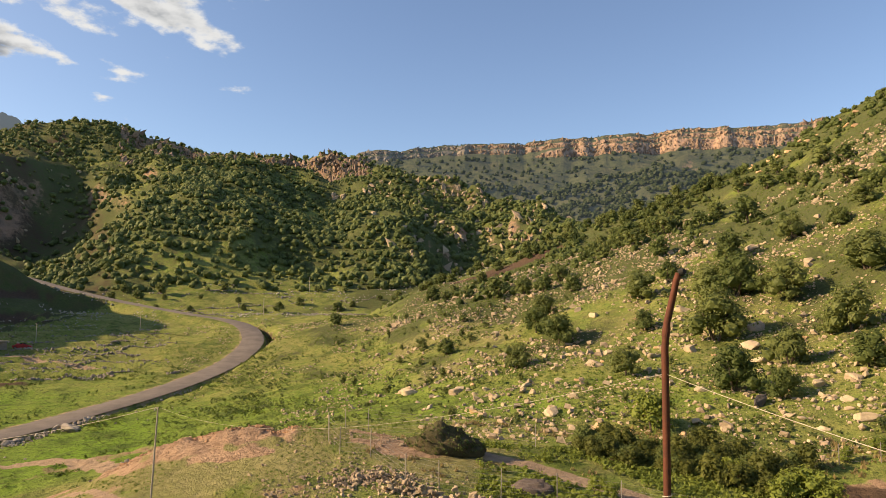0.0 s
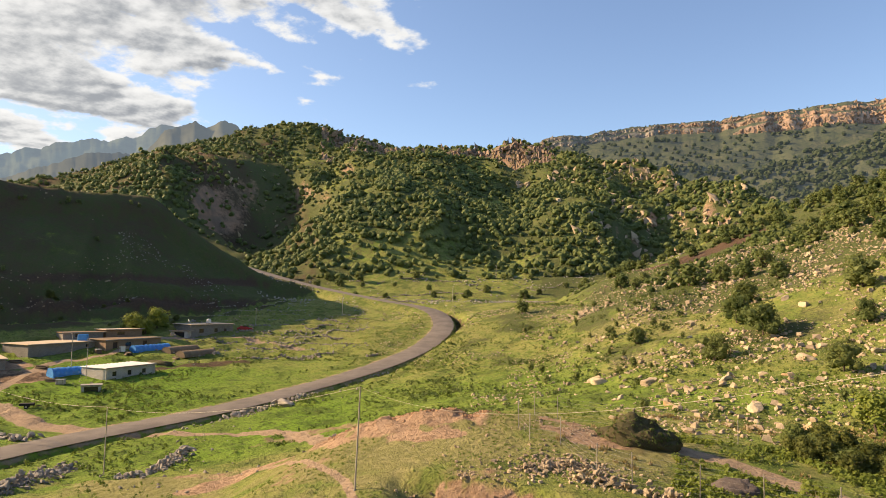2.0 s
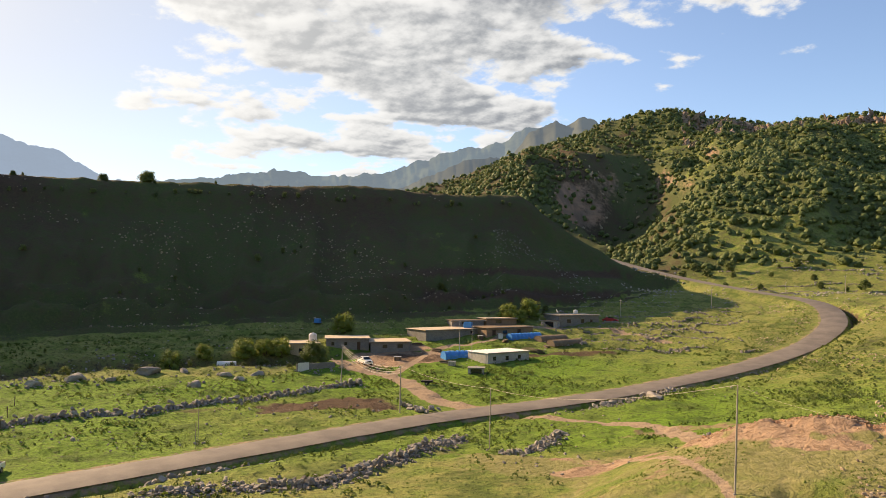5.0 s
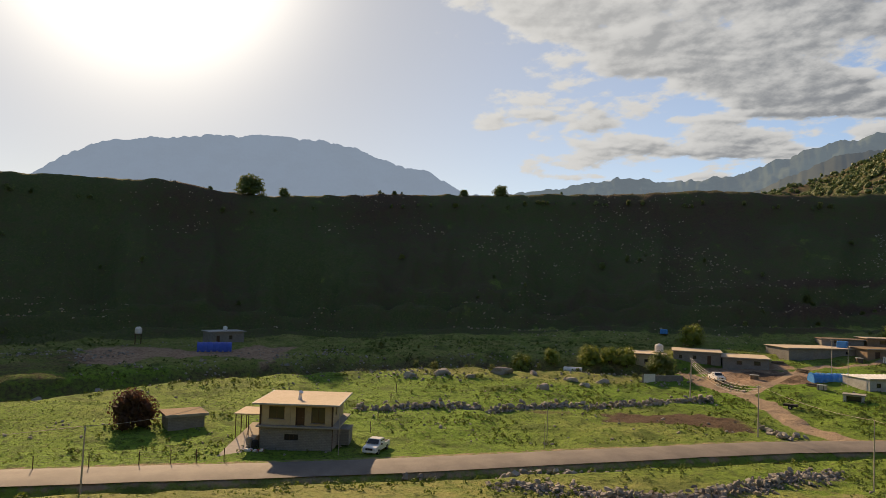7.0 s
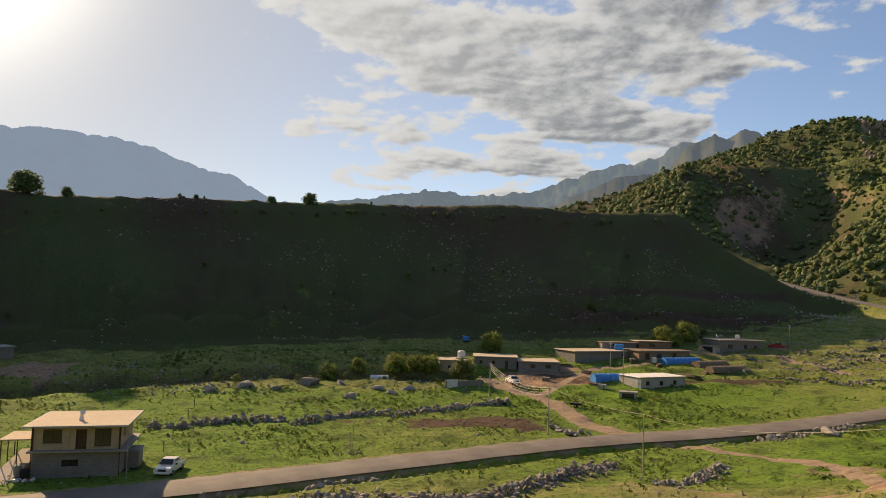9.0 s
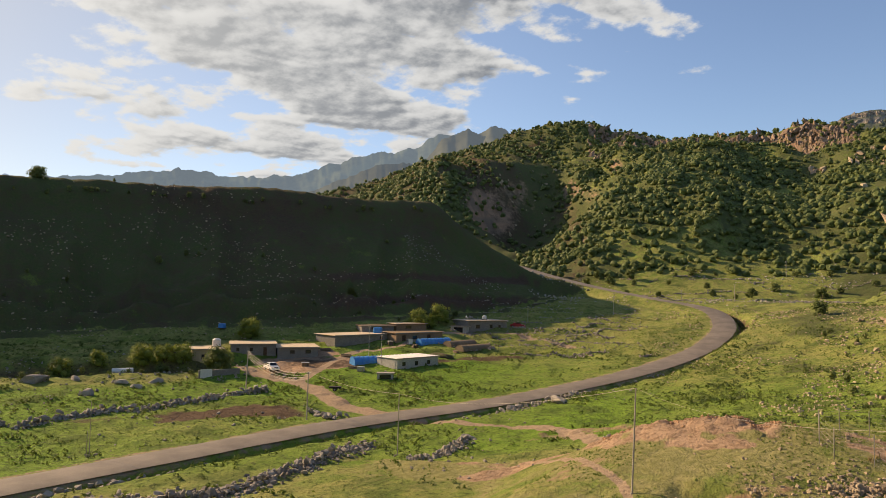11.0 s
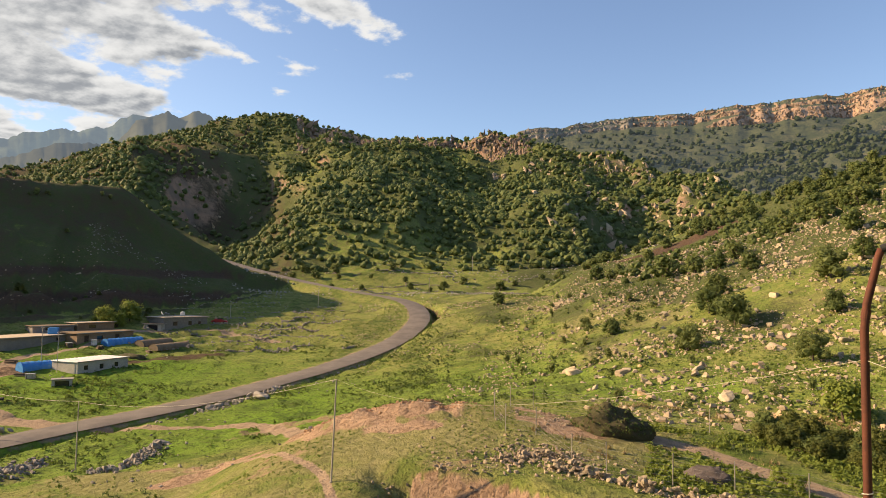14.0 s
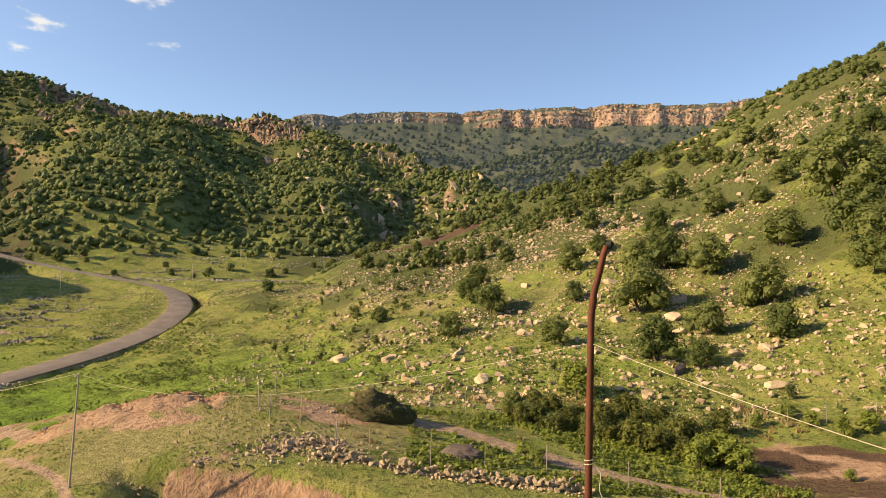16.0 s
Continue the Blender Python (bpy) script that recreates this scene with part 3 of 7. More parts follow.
def ribbon(name, line, half, lift, mat, label, category, kind="structure", across=5, ragged=0.0, sag=0.0):
    """A strip of paving along a line of points."""
    bm = bmesh.new()
    rows, length = [], 0.0
    for k, p in enumerate(line):
        a, b = line[max(k - 1, 0)], line[min(k + 1, len(line) - 1)]
        t = (b - a)
        t.z = 0
        t.normalize()
        s = Vector((-t.y, t.x, 0))
        row = []
        for i in range(across + 1):
            w = (2 * i / across - 1)
            e = half + ragged * LAND.one(np.array([k * 0.9 + 40 * (w > 0)]), np.array([0.5]))[0]
            q = p + s * w * e
            row.append(bm.verts.new((q.x, q.y, p.z + lift + 0.05 * (1 - w * w) - sag * abs(w) ** 6)))
        rows.append(row)
    for r0, r1 in zip(rows[:-1], rows[1:]):
        for i in range(across):
            bm.faces.new((r0[i], r1[i], r1[i + 1], r0[i + 1]))
    bmesh.ops.recalc_face_normals(bm, faces=bm.faces)
    if bm.faces and sum(f.normal.z for f in bm.faces) < 0:
        bmesh.ops.reverse_faces(bm, faces=bm.faces)
    me = bpy.data.meshes.new(name)
    bm.to_mesh(me)
    bm.free()
    me.materials.append(mat)
    for f in me.polygons:
        f.use_smooth = True
    return tagged(new(name, me), label, category, kind=kind)


ribbon("road", ROAD_LINE, ROAD_HALF, 0.02, ASPHALT, "worn grey asphalt country road winding up the valley", "road", sag=0.16, ragged=0.12)
# ---------------------------------------------------------------- more materials
def plain(name, a, b, scale=1.0, rough=0.85, metal=0.0, spots=None, amount=0.5, bump=0.3, deep=0.02, isle=0.0, spec=0.3):
    """A surface of two mixed tones with stains, fine grain and relief."""
    m, n = material(name)
    p = n.add("ShaderNodeTexCoord").outputs["Object"]
    where = n.add("ShaderNodeNewGeometry")
    wp = where.outputs["Position"]
    big, mid, fine = n.noise(wp, 0.35 * scale, 4, 0.6), n.noise(p, 2.0 * scale, 5, 0.6), n.noise(p, 16 * scale, 4, 0.7)
    f = n.math("ADD", n.math("MULTIPLY", big, 0.5), n.math("MULTIPLY", mid, 0.5))
    c = n.mix(n.span(f, 0.36, 0.64), a, b)
    if spots:
        c = n.mix(n.span(n.noise(p, 5 * scale, 5, 0.7), 0.5, 0.75, 0, amount), c, spots)
    c = n.mix(n.span(fine, 0.35, 0.75, 0, 0.35), c, tuple(v * 0.55 for v in a))
    if isle:
        r = n.math("ADD", where.outputs["Random Per Island"], n.add("ShaderNodeObjectInfo").outputs["Random"])
        v = n.span(r, 0.0, 2.0, 1 - isle, 1 + isle, False)
        hsv = n.add("ShaderNodeHueSaturation", {"Color": c, "Value": v, "Hue": n.span(r, 0.0, 2.0, 0.5 - isle * 0.05, 0.5 + isle * 0.05, False)})
        c = hsv.outputs[0]
    finish(n, c, rough, n.math("ADD", mid, fine), bump, deep, Metallic=metal, Specular_IOR_Level=spec)
    return m


def leaf_material(name, a, b, glow, haze=0.0, spread=0.35):
    """Leaves of two tones, mixed leaf by leaf and from crown to crown; haze is painted on as emission."""
    m, n = material(name)
    g = n.add("ShaderNodeNewGeometry")
    r = n.math("FRACT", n.math("ADD", g.outputs["Random Per Island"], n.add("ShaderNodeObjectInfo").outputs["Random"]))
    big = n.span(n.noise(g.outputs["Position"], 0.11, 4, 0.65), 0.3, 0.7)
    c = n.mix(n.math("ADD", n.math("MULTIPLY", r, spread), n.math("MULTIPLY", big, 1 - spread)), a, b)
    p = n.add("ShaderNodeBsdfPrincipled", {"Base Color": c, "Roughness": 0.6, "Specular IOR Level": 0.2})
    t = n.add("ShaderNodeBsdfTranslucent", {"Color": n.mix(0.5, c, glow)})
    out = n.add("ShaderNodeMixShader", {0: 0.35, 1: p.outputs[0], 2: t.outputs[0]}).outputs[0]
    # distant haze is imitated by a faint bluish glow of the leaves
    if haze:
        e = n.add("ShaderNodeEmission", {"Color": HAZE_GLOW, "Strength": haze})
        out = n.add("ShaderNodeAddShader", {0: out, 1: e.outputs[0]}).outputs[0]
    n.add("ShaderNodeOutputMaterial", {"Surface": out})
    return m


# colour of the glow that stands in for haze on plateau and far woods
HAZE_GLOW = (0.43, 0.58, 0.80)


def plateau_material():
    """Dry scrub and banded cliffs of the far plateau, with haze painted in as emission."""
    m, n = material("far plateau")
    g = n.add("ShaderNodeNewGeometry")
    p = g.outputs["Position"]
    up = n.add("ShaderNodeSeparateXYZ", {"Vector": g.outputs["Normal"]}).outputs[2]
    big, mid, fine = n.noise(p, 0.006, 5, 0.6), n.noise(p, 0.03, 6, 0.65), n.noise(p, 0.12, 5, 0.7)
    c = n.mix(n.span(mid, 0.35, 0.65), (0.046, 0.057, 0.026), (0.082, 0.082, 0.044))
    c = n.mix(n.span(big, 0.4, 0.65, 0, 0.6), c, (0.075, 0.085, 0.042))
    c = n.mix(n.span(fine, 0.48, 0.62, 0, 0.8), c, (0.035, 0.048, 0.022))
    streak = n.noise(n.vmath("MULTIPLY", p, (0.12, 0.12, 0.02)), 1.0, 5, 0.6)
    bands = n.noise(n.vmath("MULTIPLY", p, (0.004, 0.004, 0.14)), 1.0, 4, 0.6)
    x = n.add("ShaderNodeSeparateXYZ", {"Vector": p}).outputs[0]
    stone = n.mix(n.span(streak, 0.35, 0.65), (0.40, 0.25, 0.16), (0.21, 0.15, 0.11))
    stone = n.mix(n.span(bands, 0.45, 0.62, 0, 0.6), stone, (0.20, 0.155, 0.115))
    # one end of the cliffs is painted dull grey for the shade on it
    stone = n.mix(n.span(x, 250, 80), stone, (0.15, 0.135, 0.115))
    c = n.mix(n.span(n.math("ADD", up, n.math("MULTIPLY", n.math("SUBTRACT", fine, 0.5), 0.3)), 0.72, 0.56), c, stone)
    b = n.add("ShaderNodeBsdfDiffuse", {"Color": c})
    k = n.add("ShaderNodeBump", {"Height": n.math("ADD", mid, fine), "Strength": 0.8, "Distance": 3.0})
    n.put(b.inputs["Normal"], k.outputs[0])
    # even emission over land and cliffs in place of the air's haze
    e = n.add("ShaderNodeEmission", {"Color": HAZE_GLOW, "Strength": 0.044})
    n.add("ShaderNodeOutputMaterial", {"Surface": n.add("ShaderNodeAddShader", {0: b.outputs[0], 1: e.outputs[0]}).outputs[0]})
    return m


def block_material(name, a, b, joint):
    """Rendered concrete blocks laid in courses."""
    m, n = material(name)
    p = n.add("ShaderNodeTexCoord").outputs["Object"]
    x = n.add("ShaderNodeSeparateXYZ", {"Vector": p}).outputs
    v = n.add("ShaderNodeCombineXYZ", {"X": n.math("ADD", x[0], x[1]), "Y": x[2], "Z": 0.0}).outputs[0]
    br = n.add("ShaderNodeTexBrick", {"Vector": v, "Color1": a, "Color2": b, "Mortar": joint, "Scale": 1.0, "Mortar Size": 0.012, "Brick Width": 0.4, "Row Height": 0.2})
    stain = n.noise(p, 0.7, 5, 0.65)
    c = n.mix(n.span(stain, 0.45, 0.7, 0, 0.5), br.outputs[0], tuple(q * 0.6 for q in a))
    fine = n.noise(p, 18, 4, 0.7)
    c = n.mix(n.span(fine, 0.4, 0.8, 0, 0.3), c, joint)
    finish(n, c, 0.95, n.math("SUBTRACT", fine, br.outputs["Fac"]), 0.4, 0.02, Specular_IOR_Level=0.15)
    return m


BLOCK = block_material("grey concrete block", (0.27, 0.255, 0.235), (0.225, 0.21, 0.195), (0.15, 0.14, 0.13))
BLOCK_PALE = block_material("pale rendered block", (0.50, 0.485, 0.46), (0.44, 0.425, 0.40), (0.31, 0.295, 0.27))
CREAM = plain("cream render", (0.50, 0.40, 0.26), (0.42, 0.34, 0.225), 1, 0.9, spots=(0.32, 0.24, 0.15), amount=0.35)
CONCRETE = plain("grey concrete", (0.34, 0.32, 0.29), (0.26, 0.245, 0.225), 1, 0.9, spots=(0.18, 0.17, 0.155))
PALE_CONCRETE = plain("pale concrete", (0.52, 0.45, 0.37), (0.44, 0.38, 0.31), 1, 0.9, spots=(0.30, 0.25, 0.2))
ROOF_MUD = plain("pale mud roof", (0.55, 0.45, 0.33), (0.47, 0.38, 0.27), 0.6, 0.95, spots=(0.34, 0.26, 0.18), amount=0.6)
MUD = plain("brown mud plaster", (0.31, 0.215, 0.14), (0.24, 0.165, 0.105), 0.8, 0.95, spots=(0.15, 0.10, 0.065), amount=0.6)
ROOF_SOD = plain("brown earth roof", (0.24, 0.16, 0.10), (0.17, 0.12, 0.07), 1, 0.95, spots=(0.12, 0.13, 0.05))
TIN = plain("pale roofing sheet", (0.76, 0.76, 0.75), (0.66, 0.66, 0.64), 1, 0.5, 0.1, spots=(0.35, 0.28, 0.22), amount=0.3)
TIN_GREY = plain("weathered roofing sheet", (0.40, 0.42, 0.42), (0.33, 0.35, 0.35), 1, 0.5, 0.1, spots=(0.3, 0.24, 0.2), amount=0.3)
TARP = plain("blue tarpaulin", (0.02, 0.20, 0.55), (0.03, 0.26, 0.62), 0.8, 0.45, spots=(0.10, 0.35, 0.62), amount=0.4, bump=0.5, deep=0.06, spec=0.5)
TARP_DARK = plain("faded blue tarpaulin", (0.03, 0.08, 0.38), (0.04, 0.10, 0.45), 0.8, 0.5, spots=(0.08, 0.16, 0.4), amount=0.4, bump=0.5, deep=0.06)
THATCH = plain("brown reed mats", (0.24, 0.18, 0.12), (0.17, 0.13, 0.09), 2, 0.95, spots=(0.10, 0.08, 0.05))
# near-black colour painted in for the darkness of a room without light
PAINTED_DARK = plain("painted dark of an unlit room", (0.02, 0.018, 0.016), (0.03, 0.026, 0.022), 1, 0.6)
GLASS_DARK = plain("dim window glass", (0.02, 0.022, 0.024), (0.035, 0.035, 0.035), 1, 0.08, spec=0.6, bump=0.0)
FRAME = plain("brown metal frame", (0.10, 0.06, 0.04), (0.07, 0.045, 0.03), 2, 0.5, 0.4)
RUST = plain("rusted steel", (0.15, 0.052, 0.03), (0.10, 0.038, 0.025), 3, 0.75, 0.3, spots=(0.06, 0.03, 0.025), amount=0.7, bump=0.5, deep=0.005)
STEEL = plain("weathered galvanised steel", (0.36, 0.34, 0.31), (0.27, 0.255, 0.235), 3, 0.55, 0.5, spots=(0.22, 0.15, 0.1), amount=0.4)
POLE_GREY = plain("weathered pole", (0.44, 0.40, 0.345), (0.36, 0.33, 0.285), 3, 0.8, 0.1, spots=(0.15, 0.11, 0.08))
CABLE = plain("pale cable", (0.50, 0.46, 0.37), (0.42, 0.38, 0.31), 3, 0.6, bump=0.1)
PAINT = plain("white car paint", (0.78, 0.78, 0.76), (0.74, 0.74, 0.72), 1, 0.28, spots=(0.6, 0.57, 0.5), amount=0.3, bump=0.02, spec=0.5)
RUBBER = plain("black rubber", (0.025, 0.025, 0.025), (0.035, 0.033, 0.03), 3, 0.85)
RED_PAINT = plain("red paint", (0.45, 0.03, 0.03), (0.38, 0.03, 0.03), 1, 0.4)
WHITE = plain("white plastic", (0.74, 0.73, 0.70), (0.66, 0.65, 0.61), 1, 0.5, spots=(0.5, 0.46, 0.4), amount=0.3)
ROCK = plain("tan limestone", (0.44, 0.35, 0.24), (0.32, 0.255, 0.18), 0.7, 0.95, spots=(0.22, 0.18, 0.135), amount=0.6, bump=0.7, deep=0.08, isle=0.28)
ROCK_ORANGE = plain("orange-stained limestone", (0.52, 0.34, 0.19), (0.40, 0.28, 0.18), 0.7, 0.95, spots=(0.22, 0.15, 0.10), amount=0.6, bump=0.7, deep=0.08, isle=0.2)
ROCK_GREY = plain("grey fieldstone", (0.35, 0.315, 0.27), (0.25, 0.225, 0.195), 0.8, 0.95, spots=(0.13, 0.125, 0.10), amount=0.6, bump=0.7, deep=0.06, isle=0.35)
CLIFF = plain("orange cliff limestone", (0.33, 0.24, 0.17), (0.25, 0.19, 0.145), 0.12, 0.95, spots=(0.17, 0.13, 0.105), amount=0.6, bump=0.7, deep=0.5, isle=0.3)
ROCK_DARK = plain("dark basalt", (0.11, 0.10, 0.095), (0.075, 0.068, 0.065), 0.8, 0.9, spots=(0.12, 0.11, 0.1), bump=0.7, deep=0.06)
GRAVEL = plain("dark gravel", (0.13, 0.105, 0.095), (0.095, 0.08, 0.075), 4, 0.95, spots=(0.2, 0.17, 0.15), bump=0.8, deep=0.05)
CLOD = plain("bare reddish earth", (0.45, 0.28, 0.165), (0.33, 0.20, 0.12), 1, 0.97, spots=(0.24, 0.145, 0.09), bump=0.7, deep=0.05, isle=0.25)
HEAP = plain("overgrown dark earth", (0.072, 0.075, 0.032), (0.105, 0.085, 0.048), 2, 0.97, spots=(0.17, 0.12, 0.08), bump=0.8, deep=0.1)
BARK = plain("grey-brown bark", (0.13, 0.10, 0.075), (0.09, 0.07, 0.055), 3, 0.95, bump=0.6)
LEAF = leaf_material("oak leaves", (0.066, 0.096, 0.028), (0.145, 0.185, 0.058), (0.15, 0.19, 0.05))
LEAF_PALE = leaf_material("grey-green leaves", (0.092, 0.122, 0.038), (0.195, 0.232, 0.078), (0.20, 0.22, 0.05))
LEAF_FRESH = leaf_material("fresh spring leaves", (0.120, 0.170, 0.034), (0.235, 0.285, 0.062), (0.28, 0.31, 0.04))
LEAF_DARK = leaf_material("dark thicket leaves", (0.052, 0.070, 0.020), (0.150, 0.165, 0.038), (0.15, 0.16, 0.03))
LEAF_RED = leaf_material("red-brown leaves", (0.055, 0.030, 0.020), (0.095, 0.05, 0.032), (0.15, 0.06, 0.03))
LEAF_WOODS = leaf_material("leaves of the mountain oaks", (0.084, 0.118, 0.038), (0.170, 0.216, 0.073), (0.18, 0.20, 0.06), spread=0.2)
LEAF_FAR = leaf_material("hazed leaves of the far woods", (0.026, 0.042, 0.016), (0.062, 0.085, 0.030), (0.08, 0.10, 0.03), 0.022, 0.2)
BLADE = leaf_material("meadow grass", (0.092, 0.148, 0.029), (0.155, 0.21, 0.045), (0.20, 0.25, 0.042))
WEED = leaf_material("rank meadow weeds", (0.052, 0.085, 0.018), (0.115, 0.165, 0.032), (0.15, 0.20, 0.03))
STRAW = leaf_material("dry grass", (0.24, 0.19, 0.09), (0.34, 0.27, 0.13), (0.35, 0.28, 0.12))


# ---------------------------------------------------------------- tools for building things
def thing(name, x, y, z, turn, label, category, group="", kind=""):
    ob = new(name)
    ob.empty_display_size = 0.3
    ob.matrix_world = pose(x, y, z, 0, 0, turn)
    return tagged(ob, label, category, group, kind)


def part(name, bm, mat, parent, label="", smooth=False):
    me = bpy.data.meshes.new(name)
    bm.to_mesh(me)
    bm.free()
    me.materials.append(mat)
    if smooth:
        for f in me.polygons:
            f.use_smooth = True
    ob = new(name, me)
    ob.parent = parent
    return tagged(ob, label)


def share(name, me, parent, m=None, label=""):
    ob = new(name, me)
    ob.parent = parent
    if m is not None:
        ob.matrix_local = m
    return tagged(ob, label)


def box(bm, size, at_=(0, 0, 0), turn=(0, 0, 0), bevel=0.0):
    """A box of that size whose foot stands at at_."""
    m = pose(*at_, *turn) @ Matrix.Translation((0, 0, size[2] / 2)) @ Matrix.Diagonal((*size, 1))
    g = bmesh.ops.create_cube(bm, size=1, matrix=m)
    if bevel:
        es = list({e for v in g["verts"] for e in v.link_edges})
        bmesh.ops.bevel(bm, geom=es, offset=bevel, segments=1, affect="EDGES")
    return bm


def boxes(*rows, bevel=0.0):
    bm = bmesh.new()
    for size, where in rows:
        box(bm, size, where, bevel=bevel)
    return bm


def tube(bm, pts, radii_, sides=8, caps=True):
    """A round bar through pts."""
    rings = []
    for k, p in enumerate(pts):
        p = Vector(p)
        a, b = Vector(pts[max(k - 1, 0)]), Vector(pts[min(k + 1, len(pts) - 1)])
        t = (b - a).normalized()
        u = t.cross(Vector((0, 0, 1)) if abs(t.z) < 0.9 else Vector((1, 0, 0))).normalized()
        w = t.cross(u)
        r = radii_[k] if isinstance(radii_, (list, tuple)) else radii_
        rings.append([bm.verts.new(p + (u * math.cos(q) + w * math.sin(q)) * r) for q in [2 * math.pi * i / sides for i in range(sides)]])
    for r0, r1 in zip(rings[:-1], rings[1:]):
        for i in range(sides):
            j = (i + 1) % sides
            bm.faces.new((r0[i], r0[j], r1[j], r1[i]))
    if caps:
        bm.faces.new(rings[0][::-1])
        bm.faces.new(rings[-1])
    return bm


def rod(pts, radii_, sides=8):
    bm = bmesh.new()
    tube(bm, pts, radii_, sides)
    bmesh.ops.recalc_face_normals(bm, faces=bm.faces)
    return bm


def wall_with_holes(bm, length, height, thick, holes, origin=(0, 0, 0), turn=0.0):
    """A wall along x from 0 to length, thickness along y, with holes (x0, x1, z0, z1) right through it."""
    xs = sorted({0, length, *[h[0] for h in holes], *[h[1] for h in holes]})
    zs = sorted({0, height, *[h[2] for h in holes], *[h[3] for h in holes]})
    m = pose(*origin, 0, 0, turn)
    solid = {}
    for i in range(len(xs) - 1):
        for k in range(len(zs) - 1):
            cx, cz = (xs[i] + xs[i + 1]) / 2, (zs[k] + zs[k + 1]) / 2
            solid[i, k] = not any(a < cx < b and c < cz < d for a, b, c, d in holes)
    cache = {}

    def vert(x, y, z):
        key = (round(x, 4), round(y, 4), round(z, 4))
        if key not in cache:
            cache[key] = bm.verts.new(m @ Vector((x, y, z)))
        return cache[key]

    for (i, k), s in solid.items():
        if not s:
            continue
        x0, x1, z0, z1 = xs[i], xs[i + 1], zs[k], zs[k + 1]
        for y, flip in ((0, False), (thick, True)):
            f = [vert(x0, y, z0), vert(x1, y, z0), vert(x1, y, z1), vert(x0, y, z1)]
            bm.faces.new(f[::-1] if flip else f)
        for (di, dk), e in (((-1, 0), ((x0, z0), (x0, z1))), ((1, 0), ((x1, z1), (x1, z0))), ((0, -1), ((x1, z0), (x0, z0))), ((0, 1), ((x0, z1), (x1, z1)))):
            if not solid.get((i + di, k + dk), False):
                (xa, za), (xb, zb) = e
                bm.faces.new((vert(xa, 0, za), vert(xb, 0, zb), vert(xb, thick, zb), vert(xa, thick, za)))
    return bm


def heights(x, y):
    return ground_height(np.asarray(x, float), np.asarray(y, float))[0]


def mesh_from(name, v, f, mat, smooth=False, normals=None):
    """One mesh from arrays of points and of triangles or quads."""
    me = bpy.data.meshes.new(name)
    n = f.shape[1]
    me.vertices.add(len(v))
    me.vertices.foreach_set("co", np.ascontiguousarray(v, np.float32).ravel())
    me.loops.add(f.size)
    me.loops.foreach_set("vertex_index", f.ravel().astype(np.int32))
    me.polygons.add(len(f))
    me.polygons.foreach_set("loop_start", np.arange(0, f.size, n, dtype=np.int32))
    me.polygons.foreach_set("use_smooth", np.full(len(f), smooth, bool))
    me.update(calc_edges=True)
    if normals is not None:
        me.attributes.new("custom_normal", "FLOAT_VECTOR", "POINT").data.foreach_set("vector", np.ascontiguousarray(normals, np.float32).ravel())
    me.materials.append(mat)
    return me


def strewn(name, shapes, xyz, turn, size, mat, label, category, rng, tilt=0.0, squash=None, smooth=False):
    """Very many small pieces joined into one object; shapes are (points, faces[, normals]) with equal face sizes."""
    vs, fs, ns, base = [], [], [], 0
    pick = rng.randint(0, len(shapes), len(xyz))
    for s, (pv, pf, *pn) in enumerate(shapes):
        i = np.where(pick == s)[0]
        if not len(i):
            continue
        c, sn = np.cos(turn[i])[:, None], np.sin(turn[i])[:, None]
        p = pv[None] * size[i][:, None, None]
        if squash is not None:
            p = p * np.stack([np.ones(len(i)), squash[i], np.ones(len(i))], 1)[:, None]
        if tilt:
            a = (rng.rand(len(i)) - 0.5) * 2 * tilt
            ca, sa = np.cos(a)[:, None], np.sin(a)[:, None]
            p = np.stack([p[..., 0], p[..., 1] * ca - p[..., 2] * sa, p[..., 1] * sa + p[..., 2] * ca], -1)
        q = np.stack([p[..., 0] * c - p[..., 1] * sn, p[..., 0] * sn + p[..., 1] * c, p[..., 2]], -1) + xyz[i][:, None]
        vs.append(q.reshape(-1, 3))
        if pn:
            k = pn[0][None]
            ns.append(np.stack([k[..., 0] * c - k[..., 1] * sn, k[..., 0] * sn + k[..., 1] * c, k[..., 2] + 0 * c], -1).reshape(-1, 3))
        fs.append((pf[None] + (base + np.arange(len(i)) * len(pv))[:, None, None]).reshape(-1, pf.shape[1]))
        base += len(i) * len(pv)
    ob = new(name, mesh_from(name, np.concatenate(vs), np.concatenate(fs), mat, smooth, np.concatenate(ns) if ns else None))
    return tagged(ob, label, category, kind="stuff")


def polar_spread(rng, n, az0, az1, r0, r1):
    """Places spread evenly over a stretch of land."""
    az = rng.uniform(az0, az1, n)
    r = np.sqrt(rng.uniform(r0 * r0, r1 * r1, n))
    a = np.radians(az)
    return -np.sin(a) * r, np.cos(a) * r, az, r


